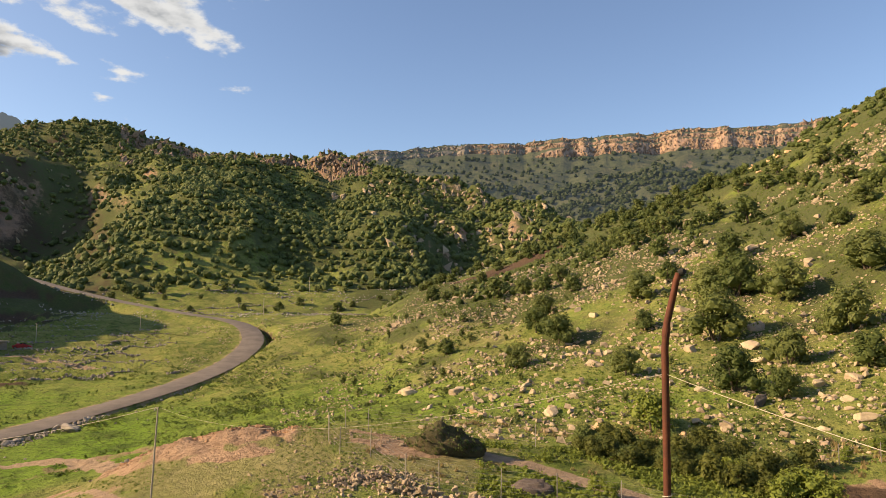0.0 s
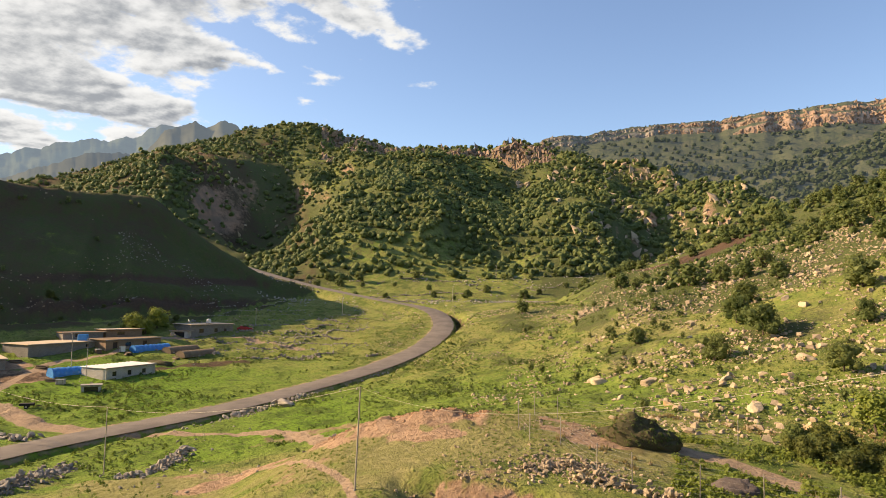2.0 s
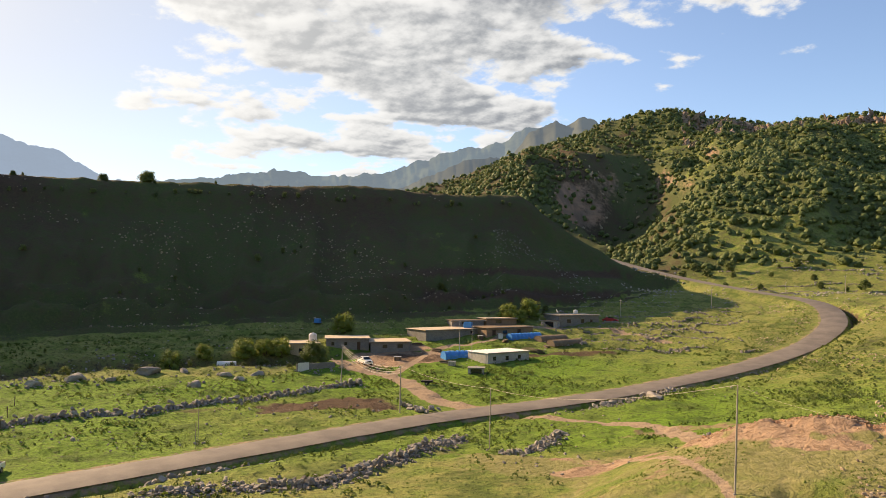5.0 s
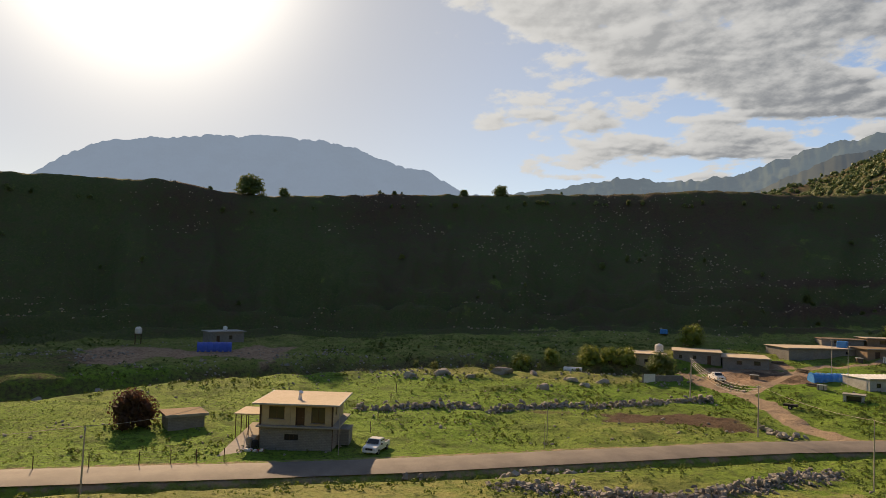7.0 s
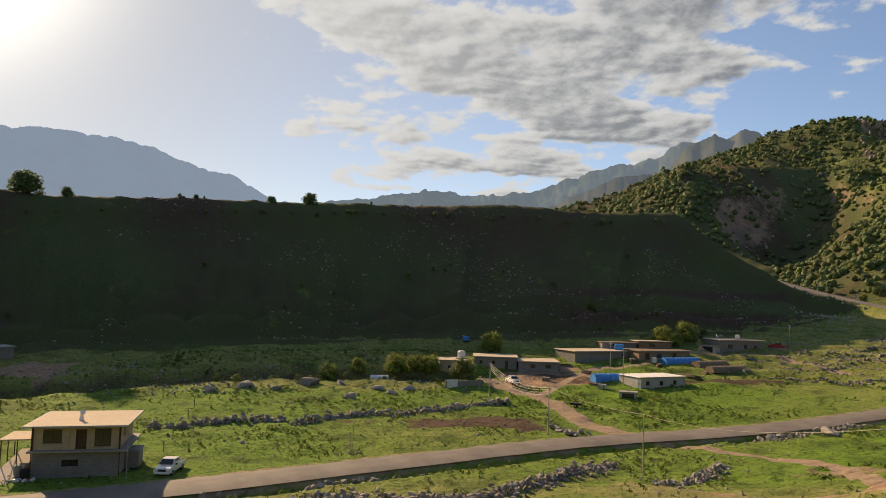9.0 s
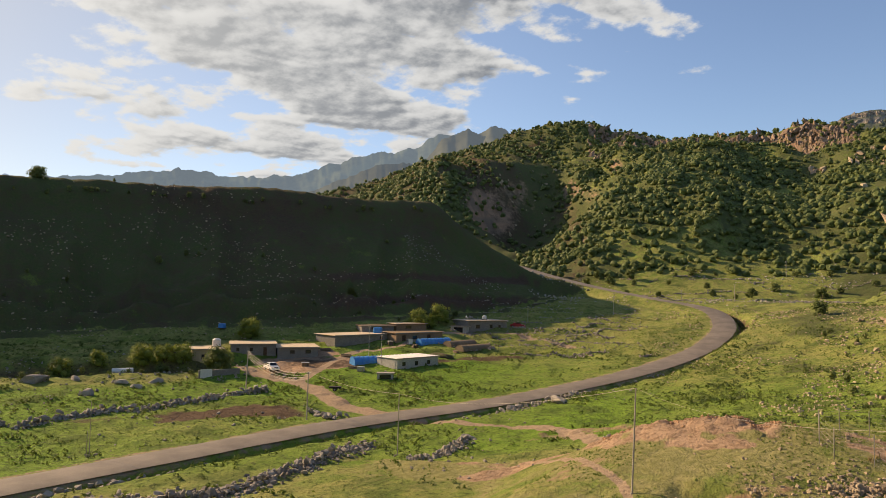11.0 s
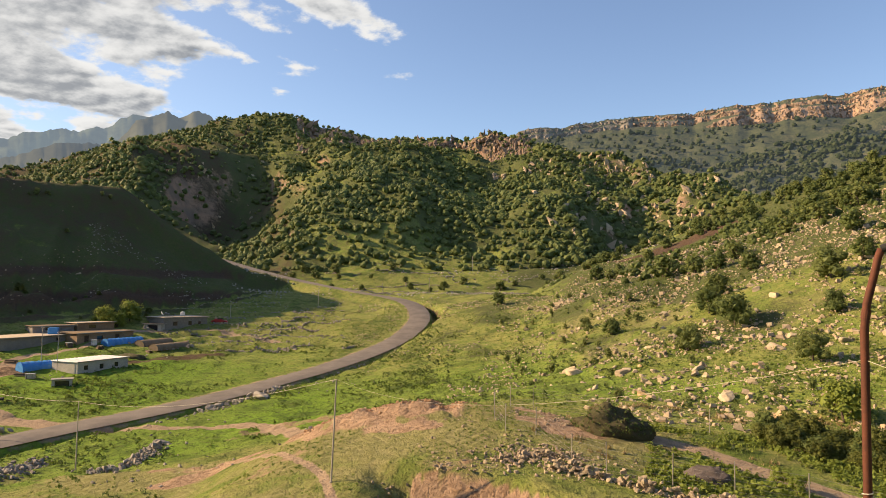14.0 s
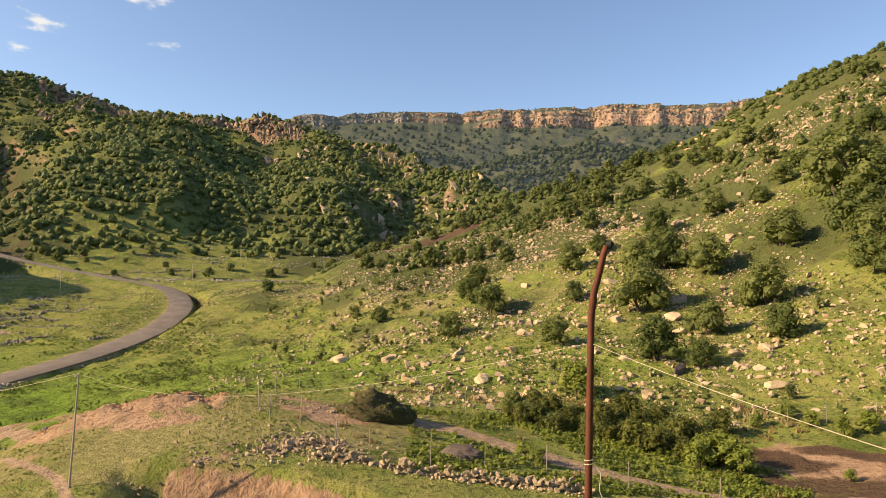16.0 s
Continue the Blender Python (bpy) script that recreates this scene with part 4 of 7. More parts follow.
# ---------------------------------------------------------------- shapes that repeat
def rock_shape(seed, level=1, flat=0.7, cuts=7):
    """Points and triangles of a broken stone about 1 across: small ones blocky, large ones worn and split along planes."""
    rng = np.random.RandomState(seed)
    bm = bmesh.new()
    scale = np.array([1.0, rng.uniform(0.6, 0.9), flat * rng.uniform(0.7, 1.1)])
    if level == 1:
        p = np.array([(i, j, k) for i in (-1, 1) for j in (-1, 1) for k in (-1, 1)], float)
        if cuts >= 5:
            p = np.concatenate([p, rng.normal(size=(4, 3)) * 0.9])
        p = p * rng.uniform(0.42, 1.05, (len(p), 3)) * 0.5
        top = p[:, 2] > 0
        p[top, :2] = p[top, :2] * rng.uniform(0.65, 0.95) + rng.uniform(-0.1, 0.1, 2)
        p = p * scale
        p[:, 2] += rng.uniform(-0.3, 0.3) * p[:, 0] + rng.uniform(-0.2, 0.2) * p[:, 1]
        for q in p:
            bm.verts.new(q)
        bmesh.ops.convex_hull(bm, input=bm.verts)
        bmesh.ops.delete(bm, geom=[v for v in bm.verts if not v.link_faces], context="VERTS")
    else:
        bmesh.ops.create_icosphere(bm, subdivisions=3, radius=1)
        planes = [(Vector(rng.normal(size=3)).normalized(), rng.uniform(0.55, 0.85)) for _ in range(cuts)]
        for w in bm.verts:
            q = Vector([math.copysign(abs(t) ** 0.72, t) for t in w.co])
            for n, d in planes:
                over = q.dot(n) - d
                if over > 0:
                    q -= n * over * 0.92
            q *= 1 + 0.10 * noise.noise(q * 2.1 + Vector((seed, 0, 0))) + 0.05 * noise.noise(q * 6 + Vector((0, seed, 0)))
            w.co = Vector(np.array(q) * scale * 0.6)
    bmesh.ops.triangulate(bm, faces=bm.faces)
    bmesh.ops.recalc_face_normals(bm, faces=bm.faces)
    bm.verts.index_update()
    v = np.array([w.co for w in bm.verts])
    f = np.array([[w.index for w in g.verts] for g in bm.faces])
    bm.free()
    v[:, 2] -= v[:, 2].min() + 0.12 * flat
    return v, f


def leaf_quads(rng, centres, radii_, count, size, up=0.35, inner=0.55):
    """Small folded leaf sprays on the shells of several clumps."""
    k = rng.choice(len(centres), count, p=radii_**2 / np.sum(radii_**2))
    n = rng.normal(size=(count, 3))
    n /= np.linalg.norm(n, axis=1)[:, None]
    n[:, 2] = np.where(n[:, 2] < -0.45, -n[:, 2], n[:, 2])
    p = centres[k] + n * (radii_[k] * rng.uniform(inner, 1.08, count))[:, None] * np.array([1, 1, 0.85])
    d = n + rng.normal(size=(count, 3)) * 0.38 + np.array([0, 0, up])
    d /= np.linalg.norm(d, axis=1)[:, None]
    t = np.cross(d, rng.normal(size=(count, 3)))
    t /= np.linalg.norm(t, axis=1)[:, None]
    b = np.cross(d, t)
    s = (size * rng.uniform(0.6, 1.3, count))[:, None]
    q = np.stack([p - t * s * 0.5, p - b * s * 0.36 + d * s * 0.12, p + t * s * 0.55, p + b * s * 0.4 + d * s * 0.1], 1)
    out = n * 0.75 + d * 0.35
    return q.reshape(-1, 3), np.arange(count * 4).reshape(-1, 4), np.repeat(out, 4, 0)


def crown_shape(seed, height, width, count, size, clumps=14, low=0.22, inner=0.55, core=False):
    rng = np.random.RandomState(seed)
    c, r = [], []
    for k in range(clumps):
        h = (k + rng.rand()) / clumps
        a = k * 2.4 + rng.uniform(-0.5, 0.5)
        reach = width * 0.36 * math.sqrt(max(1 - (0.25 + 0.68 * h) ** 2 * 0.95, 0.05)) * rng.uniform(0.35, 1.1)
        c.append((math.cos(a) * reach, math.sin(a) * reach, (low + (1 - low) * (0.17 + 0.66 * h)) * height))
        r.append(rng.uniform(0.15, 0.26) * width)
    v, f, n = leaf_quads(rng, np.array(c), np.array(r), count, size, inner=inner)
    n = n + 0.9 * (v - np.array([0, 0, 0.40 * height])) / (0.5 * width) + np.array([0, 0, 0.3])
    n /= np.linalg.norm(n, axis=1)[:, None]
    if not core:
        return v, f, n
    # the dark mass of twigs and leaves inside each clump
    f = np.concatenate([f[:, :3], f[:, [0, 2, 3]]])
    bm = bmesh.new()
    bmesh.ops.create_icosphere(bm, subdivisions=1, radius=1)
    ball = np.array([w.co for w in bm.verts])
    tri = np.array([[w.index for w in g.verts] for g in bm.faces])
    bm.free()
    for p, q in zip(c, r):
        f = np.concatenate([f, tri + len(v)])
        v = np.concatenate([v, np.array(p) + ball * q * 0.60 * rng.uniform(0.8, 1.15, (12, 1)) * np.array([1, 1, 0.85])])
        n = np.concatenate([n, ball + np.array([0, 0, 0.25])])
    return v, f, n


def crown_blob(seed, leaves=26, level=2):
    """A distant rounded crown about 1 across: a lumpy mass of foliage with leaf sprays standing out of it."""
    rng = np.random.RandomState(seed)
    bm = bmesh.new()
    bmesh.ops.create_icosphere(bm, subdivisions=level, radius=1)
    for w in bm.verts:
        q = w.co.copy()
        k = 0.86 + 0.40 * noise.noise(q * 1.5 + Vector((seed, 0, 0))) + 0.22 * noise.noise(q * 3.3 + Vector((0, seed, 0)))
        w.co = Vector((q.x * 0.46 * k, q.y * 0.46 * k, 0.36 + 0.42 * k * max(q.z, -0.75)))
    bm.normal_update()
    v = np.array([w.co for w in bm.verts])
    n = np.array([w.normal for w in bm.verts])
    f = np.array([[w.index for w in g.verts] for g in bm.faces])
    bm.free()
    n = n + np.array([0, 0, 0.3])
    n /= np.linalg.norm(n, axis=1)[:, None]
    i = rng.choice(len(v), leaves)
    d = n[i] + rng.normal(size=(leaves, 3)) * 0.35
    d /= np.linalg.norm(d, axis=1)[:, None]
    p = v[i] + rng.normal(size=(leaves, 3)) * 0.07 + d * 0.03
    t = np.cross(d, rng.normal(size=(leaves, 3)))
    t /= np.linalg.norm(t, axis=1)[:, None]
    b = np.cross(d, t)
    z = rng.uniform(0.12, 0.24, leaves)[:, None]
    q = np.stack([p - t * z * 0.6, p + t * z * 0.5 - b * z * 0.4, p + b * z * 0.6], 1).reshape(-1, 3)
    f2 = np.arange(leaves * 3).reshape(-1, 3) + len(v)
    return np.concatenate([v, q]), np.concatenate([f, f2]), np.concatenate([n, np.repeat(d, 3, 0)])


def trunk_shape(seed, height, width, girth):
    rng = random.Random(seed)
    bm = bmesh.new()
    stems = rng.choice((1, 2, 3))
    for s in range(stems):
        a = 2 * math.pi * (s + rng.random()) / stems
        lean = 0.10 + 0.10 * (stems > 1)
        top = Vector((math.cos(a) * width * lean, math.sin(a) * width * lean, height * 0.62))
        mid = top * 0.45 + Vector((rng.uniform(-.15, .15), rng.uniform(-.15, .15), 0))
        tube(bm, [(0.08 * math.cos(a), 0.08 * math.sin(a), -0.35), mid, top], [girth, girth * 0.75, girth * 0.3], 5)
        for _ in range(2):
            b = rng.uniform(0, 6.28)
            st = mid.lerp(top, rng.uniform(0.0, 0.7))
            en = st + Vector((math.cos(b) * width * 0.3, math.sin(b) * width * 0.3, height * rng.uniform(0.12, 0.26)))
            tube(bm, [st, st.lerp(en, 0.5) + Vector((0, 0, 0.1)), en], [girth * 0.42, girth * 0.3, girth * 0.12], 3)
    return bm


def tree_kind(name, seed, height, width, count, size, leaf, label, category="tree", girth=0.13, clumps=14, low=0.22):
    """The pattern tree of a kind: an object with a trunk and a crown; its first place is set later."""
    ob = thing(name, 0, 0, 0, 0, label, category)
    part("trunk", trunk_shape(seed, height, width, girth), BARK, ob)
    v, f, n = crown_shape(seed, height, width, count, size, clumps, low, 0.75, True)
    share("crown", mesh_from("crown", v, f, leaf, normals=n), ob)
    return ob


def brow(rows):
    """Keep plants of the shaded hill on its face or just on its brow."""
    return [(a, min(d, float(interp(MESA_R, a)) + (1.5 if d > 305 else -6)), s) for a, d, s in rows]


def plant(patterns, rows, group, rng):
    """Set trees at (bearing, distance, size): the first of each pattern itself, then copies."""
    for az, d, s in rows:
        x, y, _ = at(az, d)
        k = rng.randrange(len(patterns))
        ob, used = patterns[k]
        m = pose(x, y, hz(x, y) - 0.05, 0, 0, rng.uniform(0, 360)) @ Matrix.Diagonal((s * rng.uniform(.9, 1.1), s * rng.uniform(.9, 1.1), s, 1))
        if used:
            copy_thing(ob, m)
        else:
            ob.matrix_basis = m
            tagged(ob, group=group)
            patterns[k][1] = True


STONES = [rock_shape(s, 1, 0.62, 4) for s in range(16)]
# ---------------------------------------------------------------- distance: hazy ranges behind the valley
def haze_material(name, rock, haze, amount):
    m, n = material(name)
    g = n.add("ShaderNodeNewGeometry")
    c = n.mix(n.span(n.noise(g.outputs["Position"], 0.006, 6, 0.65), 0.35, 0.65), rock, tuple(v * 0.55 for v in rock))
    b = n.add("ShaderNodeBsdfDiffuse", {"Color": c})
    # an even glow of the haze colour, painted on instead of real air
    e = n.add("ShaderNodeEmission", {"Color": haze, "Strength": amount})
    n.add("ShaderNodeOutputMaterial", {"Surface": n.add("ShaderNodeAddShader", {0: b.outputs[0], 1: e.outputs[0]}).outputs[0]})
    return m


def far_range(name, table, dist, depth, mat, label, seed, rough, az0, az1, rib=0.07):
    """A distant range: its crest follows the table, its face falls towards the valley in ribs."""
    a = np.arange(az0, az1, 0.12)
    u = np.linspace(0, 1, 26)
    A, U = np.meshgrid(a, u, indexing="ij")
    zc = dist * np.tan(np.radians(interp(table, A)))
    ribs = LAND.fbm(np.radians(A) * dist + 0.6 * depth * U + seed * 99, U * depth * 1.1, depth * 0.5, 5)
    R = dist - depth * (1 - U) + 0.5 * ribs * depth * rib * np.sin(np.pi * np.clip(U * 0.9, 0, 1))
    Z = EYE + zc * (U ** 1.25) + LAND.fbm(np.radians(A) * dist + seed, U * depth, 5 * rough, 4, 0.6) * rough * step01(U, 0.4, 0.9) + ribs * depth * rib * np.sin(np.pi * U) - 30 * (1 - U)
    v = np.stack([-np.sin(np.radians(A)) * R, np.cos(np.radians(A)) * R, Z], -1).reshape(-1, 3)
    n1, n2 = len(a), len(u)
    i, j = np.meshgrid(np.arange(n1 - 1), np.arange(n2 - 1), indexing="ij")
    f = np.stack([i * n2 + j, i * n2 + j + 1, (i + 1) * n2 + j + 1, (i + 1) * n2 + j], -1).reshape(-1, 4)
    return tagged(new(name, mesh_from(name, v, f, mat, True)), label, "mountain", kind="structure")


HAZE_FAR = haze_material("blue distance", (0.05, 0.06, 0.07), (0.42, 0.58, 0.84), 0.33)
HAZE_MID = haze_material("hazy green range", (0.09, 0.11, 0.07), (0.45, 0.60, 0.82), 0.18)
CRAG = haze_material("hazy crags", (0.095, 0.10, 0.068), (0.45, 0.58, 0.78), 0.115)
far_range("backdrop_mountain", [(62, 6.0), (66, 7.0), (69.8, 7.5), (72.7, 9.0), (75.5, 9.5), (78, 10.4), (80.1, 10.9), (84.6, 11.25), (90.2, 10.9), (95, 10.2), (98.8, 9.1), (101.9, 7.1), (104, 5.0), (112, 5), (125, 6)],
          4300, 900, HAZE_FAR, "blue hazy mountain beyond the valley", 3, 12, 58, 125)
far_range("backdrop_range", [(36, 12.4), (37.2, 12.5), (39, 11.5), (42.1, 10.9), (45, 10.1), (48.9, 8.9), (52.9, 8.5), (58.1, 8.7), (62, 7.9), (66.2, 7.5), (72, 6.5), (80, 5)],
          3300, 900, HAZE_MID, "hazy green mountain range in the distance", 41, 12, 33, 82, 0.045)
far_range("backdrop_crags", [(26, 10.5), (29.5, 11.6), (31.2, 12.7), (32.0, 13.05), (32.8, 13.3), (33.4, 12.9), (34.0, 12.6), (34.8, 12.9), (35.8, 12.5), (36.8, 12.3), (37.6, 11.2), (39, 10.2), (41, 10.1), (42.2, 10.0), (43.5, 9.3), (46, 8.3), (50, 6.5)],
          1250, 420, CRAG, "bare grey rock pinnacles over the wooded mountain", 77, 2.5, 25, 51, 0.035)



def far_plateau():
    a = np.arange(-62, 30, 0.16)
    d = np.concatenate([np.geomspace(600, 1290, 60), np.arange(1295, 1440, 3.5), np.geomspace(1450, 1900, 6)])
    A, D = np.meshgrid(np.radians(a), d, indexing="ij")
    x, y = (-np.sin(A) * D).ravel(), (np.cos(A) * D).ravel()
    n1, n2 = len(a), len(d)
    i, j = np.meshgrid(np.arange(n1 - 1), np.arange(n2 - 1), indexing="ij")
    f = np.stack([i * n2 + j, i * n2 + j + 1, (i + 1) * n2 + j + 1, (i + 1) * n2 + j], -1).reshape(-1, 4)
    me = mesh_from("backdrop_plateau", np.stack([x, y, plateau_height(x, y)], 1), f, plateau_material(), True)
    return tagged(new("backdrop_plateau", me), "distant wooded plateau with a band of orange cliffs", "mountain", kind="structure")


# ---------------------------------------------------------------- the stone-strewn hillside and the woods
rng = np.random.RandomState(11)


def rocks_on_hillside():
    x, y, az, r = polar_spread(rng, 80000, -44, 12, 66, 215)
    n = LAND.fbm(x + 90, y, 16, 4)
    keep = (1.5 * n + 0.5 * step01(r, 190, 90) + 0.25 * step01(az, 2, -6) * step01(az, -40, -24) + rng.rand(len(x)) * 0.6 > 0.60) & (az + 7 * LAND.fbm(x, y, 25, 3) + 6 * rng.rand(len(x)) < 10 - 5 * step01(r, 110, 80))
    x, y, r = x[keep][:19000], y[keep][:19000], r[keep][:19000]
    s = np.clip(np.exp(rng.normal(-1.38, 0.62, len(x))), 0.10, 1.2) * (0.75 + r / 300)
    z = heights(x, y) - s * 0.03
    strewn("hillside_stones", STONES, np.stack([x, y, z], 1), rng.rand(len(x)) * 6.28, s, ROCK, "tan limestone stones strewn over the grassy hillside", "stones", rng, 0.6, rng.uniform(.45, 1, len(x)))


rocks_on_hillside()


def low_rocks(name, n, az0, az1, r0, r1, lo, hi, mat, label, bias=0.0, patch=14):
    x, y, az, r = polar_spread(rng, n * 4, az0, az1, r0, r1)
    k = LAND.fbm(x + 33, y + 9, patch, 3) + bias + rng.rand(len(x)) * 0.4 > 0.45
    x, y = x[k][:n], y[k][:n]
    s = rng.uniform(lo, hi, len(x)) ** 1.0 * rng.uniform(.5, 1, len(x))
    d, _, _ = nearest(ROAD_LINE, x, y)
    s = np.where(d < 5.2, 0.0, s)
    z = heights(x, y) - s * 0.06
    strewn(name, STONES, np.stack([x, y, z], 1), rng.rand(len(x)) * 6.28, s, mat, label, "stones", rng, 0.2, rng.uniform(.6, 1, len(x)))


low_rocks("field_stones", 900, 18, 103, 66, 175, 0.2, 0.8, ROCK_GREY, "grey fieldstones lying in the meadows")
low_rocks("terrace_stones", 1500, 21, 40, 185, 262, 0.25, 0.9, ROCK_GREY, "grey rubble between small field terraces", 0.25)
low_rocks("stream_stones", 700, 46, 106, 140, 164, 0.3, 1.1, ROCK_GREY, "grey boulders along the stream bank", 0.05, 9)
low_rocks("dark_hill_stones", 2600, 30, 108, 185, 300, 0.25, 1.0, ROCK, "pale stones scattered on the shaded hill", -0.05, 30)
low_rocks("mountain_foot_stones", 1800, -4, 30, 255, 360, 0.5, 1.5, ROCK_GREY, "grey rubble along old terraces at the mountain's foot", 0.1)
low_rocks("slope_stones", 3600, -2, 20, 92, 250, 0.2, 0.75, ROCK, "small pale stones in the grass beside the road", 0.12, 18)
low_rocks("mound_stones", 420, -4, 21, 44, 62, 0.1, 0.45, ROCK, "pale stones spilling down the earth mound", -0.1, 7)


def terrace_walls():
    """Low dry-stone lines that hold the little stepped fields beside the road's bend."""
    xs, ys = [], []
    for k, (a0, a1, d) in enumerate([(19, 27, 176), (21, 34, 184), (20, 30, 193), (23, 36, 202), (20.5, 33, 212), (24, 37, 222), (22, 30, 232), (0, 24, 287), (4, 27, 301), (8, 28, 318), (-3, 12, 330), (12, 27, 338)]):
        n = int((a1 - a0) * d / 57.3 * 3.2)
        a = np.linspace(a0, a1, n) + rng.normal(0, 0.06, n)
        dd = d + 4 * LAND.fbm(a * 4 + 50 * k, 0 * a, 10, 3) + rng.normal(0, 0.45, n)
        ok = LAND.fbm(a * 7 + 9 * k, 0 * a + 3, 10, 2) > -0.25
        xs.append((-np.sin(np.radians(a)) * dd)[ok])
        ys.append((np.cos(np.radians(a)) * dd)[ok])
    x, y = np.concatenate(xs), np.concatenate(ys)
    d, _, _ = nearest(ROAD_LINE, x, y)
    x, y = x[d > 6], y[d > 6]
    s = rng.uniform(0.4, 1.1, len(x))
    strewn("terrace_wall_stones", STONES, np.stack([x, y, heights(x, y) - 0.08], 1), rng.rand(len(x)) * 6.28, s, ROCK_GREY, "grey dry-stone lines holding small stepped fields", "stones", rng, 0.2, rng.uniform(.6, 1, len(x)))


terrace_walls()


def wood_on(name, n, az0, az1, r0, r1, zone, shapes, lo, hi, mat, label, patch, bias, edge=None):
    x, y, az, r = polar_spread(rng, n * 5, az0, az1, r0, r1)
    z, on = lie(zone, x, y)
    k = (on > 0.6) & (LAND.fbm(x + 57 * len(name), y - 70, patch, 4) * 0.6 + bias + rng.rand(len(x)) > 0.5)
    if edge is not None:
        k &= edge(az, r, x, y)
    x, y, z = x[k][:n], y[k][:n], z[k][:n]
    s = rng.uniform(lo, hi, len(x))
    strewn(name, shapes, np.stack([x, y, z - 0.2], 1), rng.rand(len(x)) * 6.28, s, mat, label, "trees", rng, 0.0, rng.uniform(0.75, 1.2, len(x)))


FAR_TREES = [crown_blob(80 + k, 6, 1) for k in range(6)]


def off_the_gully(az, r, x, y):
    """Few trees grow in the bare bowl of the mountain."""
    bowl = np.exp(-((az - 33.0 + 3 * (r - 400) / 300) / 4.4) ** 2) * step01(r, 390, 430) * step01(r, 640, 590)
    meadow = step01(az, 4, 9) * step01(az, 31, 27) * step01(r, 405, 365)
    brink = step01(az, 7, 9) * step01(az, 25, 22) * step01(r / interp(MOUNT_R, az), 0.90, 0.93) * step01(r / interp(MOUNT_R, az), 1.0, 0.985)
    return rng.rand(len(r)) > np.maximum(np.maximum(0.88 * bowl, 0.75 * meadow), 0.9 * brink)


WOODLAND = [crown_blob(60 + k, 14) for k in range(10)]
HIGH_WOODLAND = [crown_blob(160 + k, 16, 1) for k in range(8)]
wood_on("mountain_woods", 6000, -24, 56, 345, 560, "mount", WOODLAND, 2.4, 5.6, LEAF_WOODS, "dense green oak woods covering the mountain", 55, 0.22, off_the_gully)
wood_on("crest_woods", 7000, -24, 56, 550, 800, "mount", HIGH_WOODLAND, 2.8, 6.0, LEAF_WOODS, "green oak woods towards the mountain's crest", 55, 0.26, off_the_gully)
wood_on("mountain_scrub", 8500, -24, 56, 345, 790, "mount", [crown_blob(95 + k, 12, 1) for k in range(5)], 1.2, 3.2, LEAF_PALE, "pale green shrubs between the oaks on the mountain", 40, 0.3, off_the_gully)
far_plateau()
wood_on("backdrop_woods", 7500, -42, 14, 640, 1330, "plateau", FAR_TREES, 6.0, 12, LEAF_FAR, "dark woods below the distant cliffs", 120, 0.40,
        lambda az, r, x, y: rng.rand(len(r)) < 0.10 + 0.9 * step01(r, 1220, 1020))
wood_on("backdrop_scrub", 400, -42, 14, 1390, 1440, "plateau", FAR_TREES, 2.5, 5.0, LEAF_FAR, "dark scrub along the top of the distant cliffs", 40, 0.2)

wood_on("hillside_scrub", 1000, -42, 5, 130, 268, "hill", [crown_blob(110 + k, 30) for k in range(5)], 0.9, 2.6, LEAF, "dark green scrub on the upper hillside", 30, 0.1,
        lambda az, r, x, y: (LAND.fbm(x, y + 400, 40, 3) * 0.6 + (r - interp(HILL_FOOT, az)) / (interp(HILL_R, az) - interp(HILL_FOOT, az)) > 0.62) & ~((az < -20) & (az > -30) & (r < 165)))

CRAG_BLOCKS = [rock_shape(300 + k, 1, 0.9, 5) for k in range(8)]


def crags_on(name, n, az0, az1, r0, r1, zone, steep, lo, hi, mat, label):
    """Broken blocks standing out of every steep rock face of a stretch of land."""
    x, y, az, r = polar_spread(rng, n * 14, az0, az1, r0, r1)
    z, on = lie(zone, x, y)
    k = 1 + 3 / r
    slope = (lie(zone, x * k, y * k)[0] - z) / 3
    ok = (slope > steep) & (on > 0.5)
    x, y, z = x[ok][:n], y[ok][:n], z[ok][:n]
    s = lo + (hi - lo) * rng.rand(len(x)) ** 2
    strewn(name, CRAG_BLOCKS, np.stack([x, y, z - s * 0.35], 1), rng.rand(len(x)) * 6.28, s, mat, label, "rocks", rng, 0.3, rng.uniform(.5, .9, len(x)))


crags_on("backdrop_cliff_rocks", 3600, -42, -2, 1290, 1440, "plateau", 1.3, 3, 8, CLIFF, "broken blocks of the distant orange cliffs")
crags_on("backdrop_edge_rocks", 500, -3, 9, 1290, 1440, "plateau", 1.3, 3.5, 9, ROCK_GREY, "dull grey rocks along the far edge of the plateau")
crags_on("mountain_cliff_rocks", 2000, 6, 25, 620, 790, "mount", 0.7, 2, 6, CLIFF, "broken tan rocks of the mountain's cliff band")
crags_on("mountain_shoulder_rocks", 700, -16, 9, 380, 640, "mount", 0.9, 1.5, 5, ROCK, "broken tan rocks on the mountain's shoulder")
crags_on("gully_rocks", 45, 27, 36, 380, 620, "mount", 0.8, 1.5, 4, ROCK, "pale crags in the mountain's shaded gully")

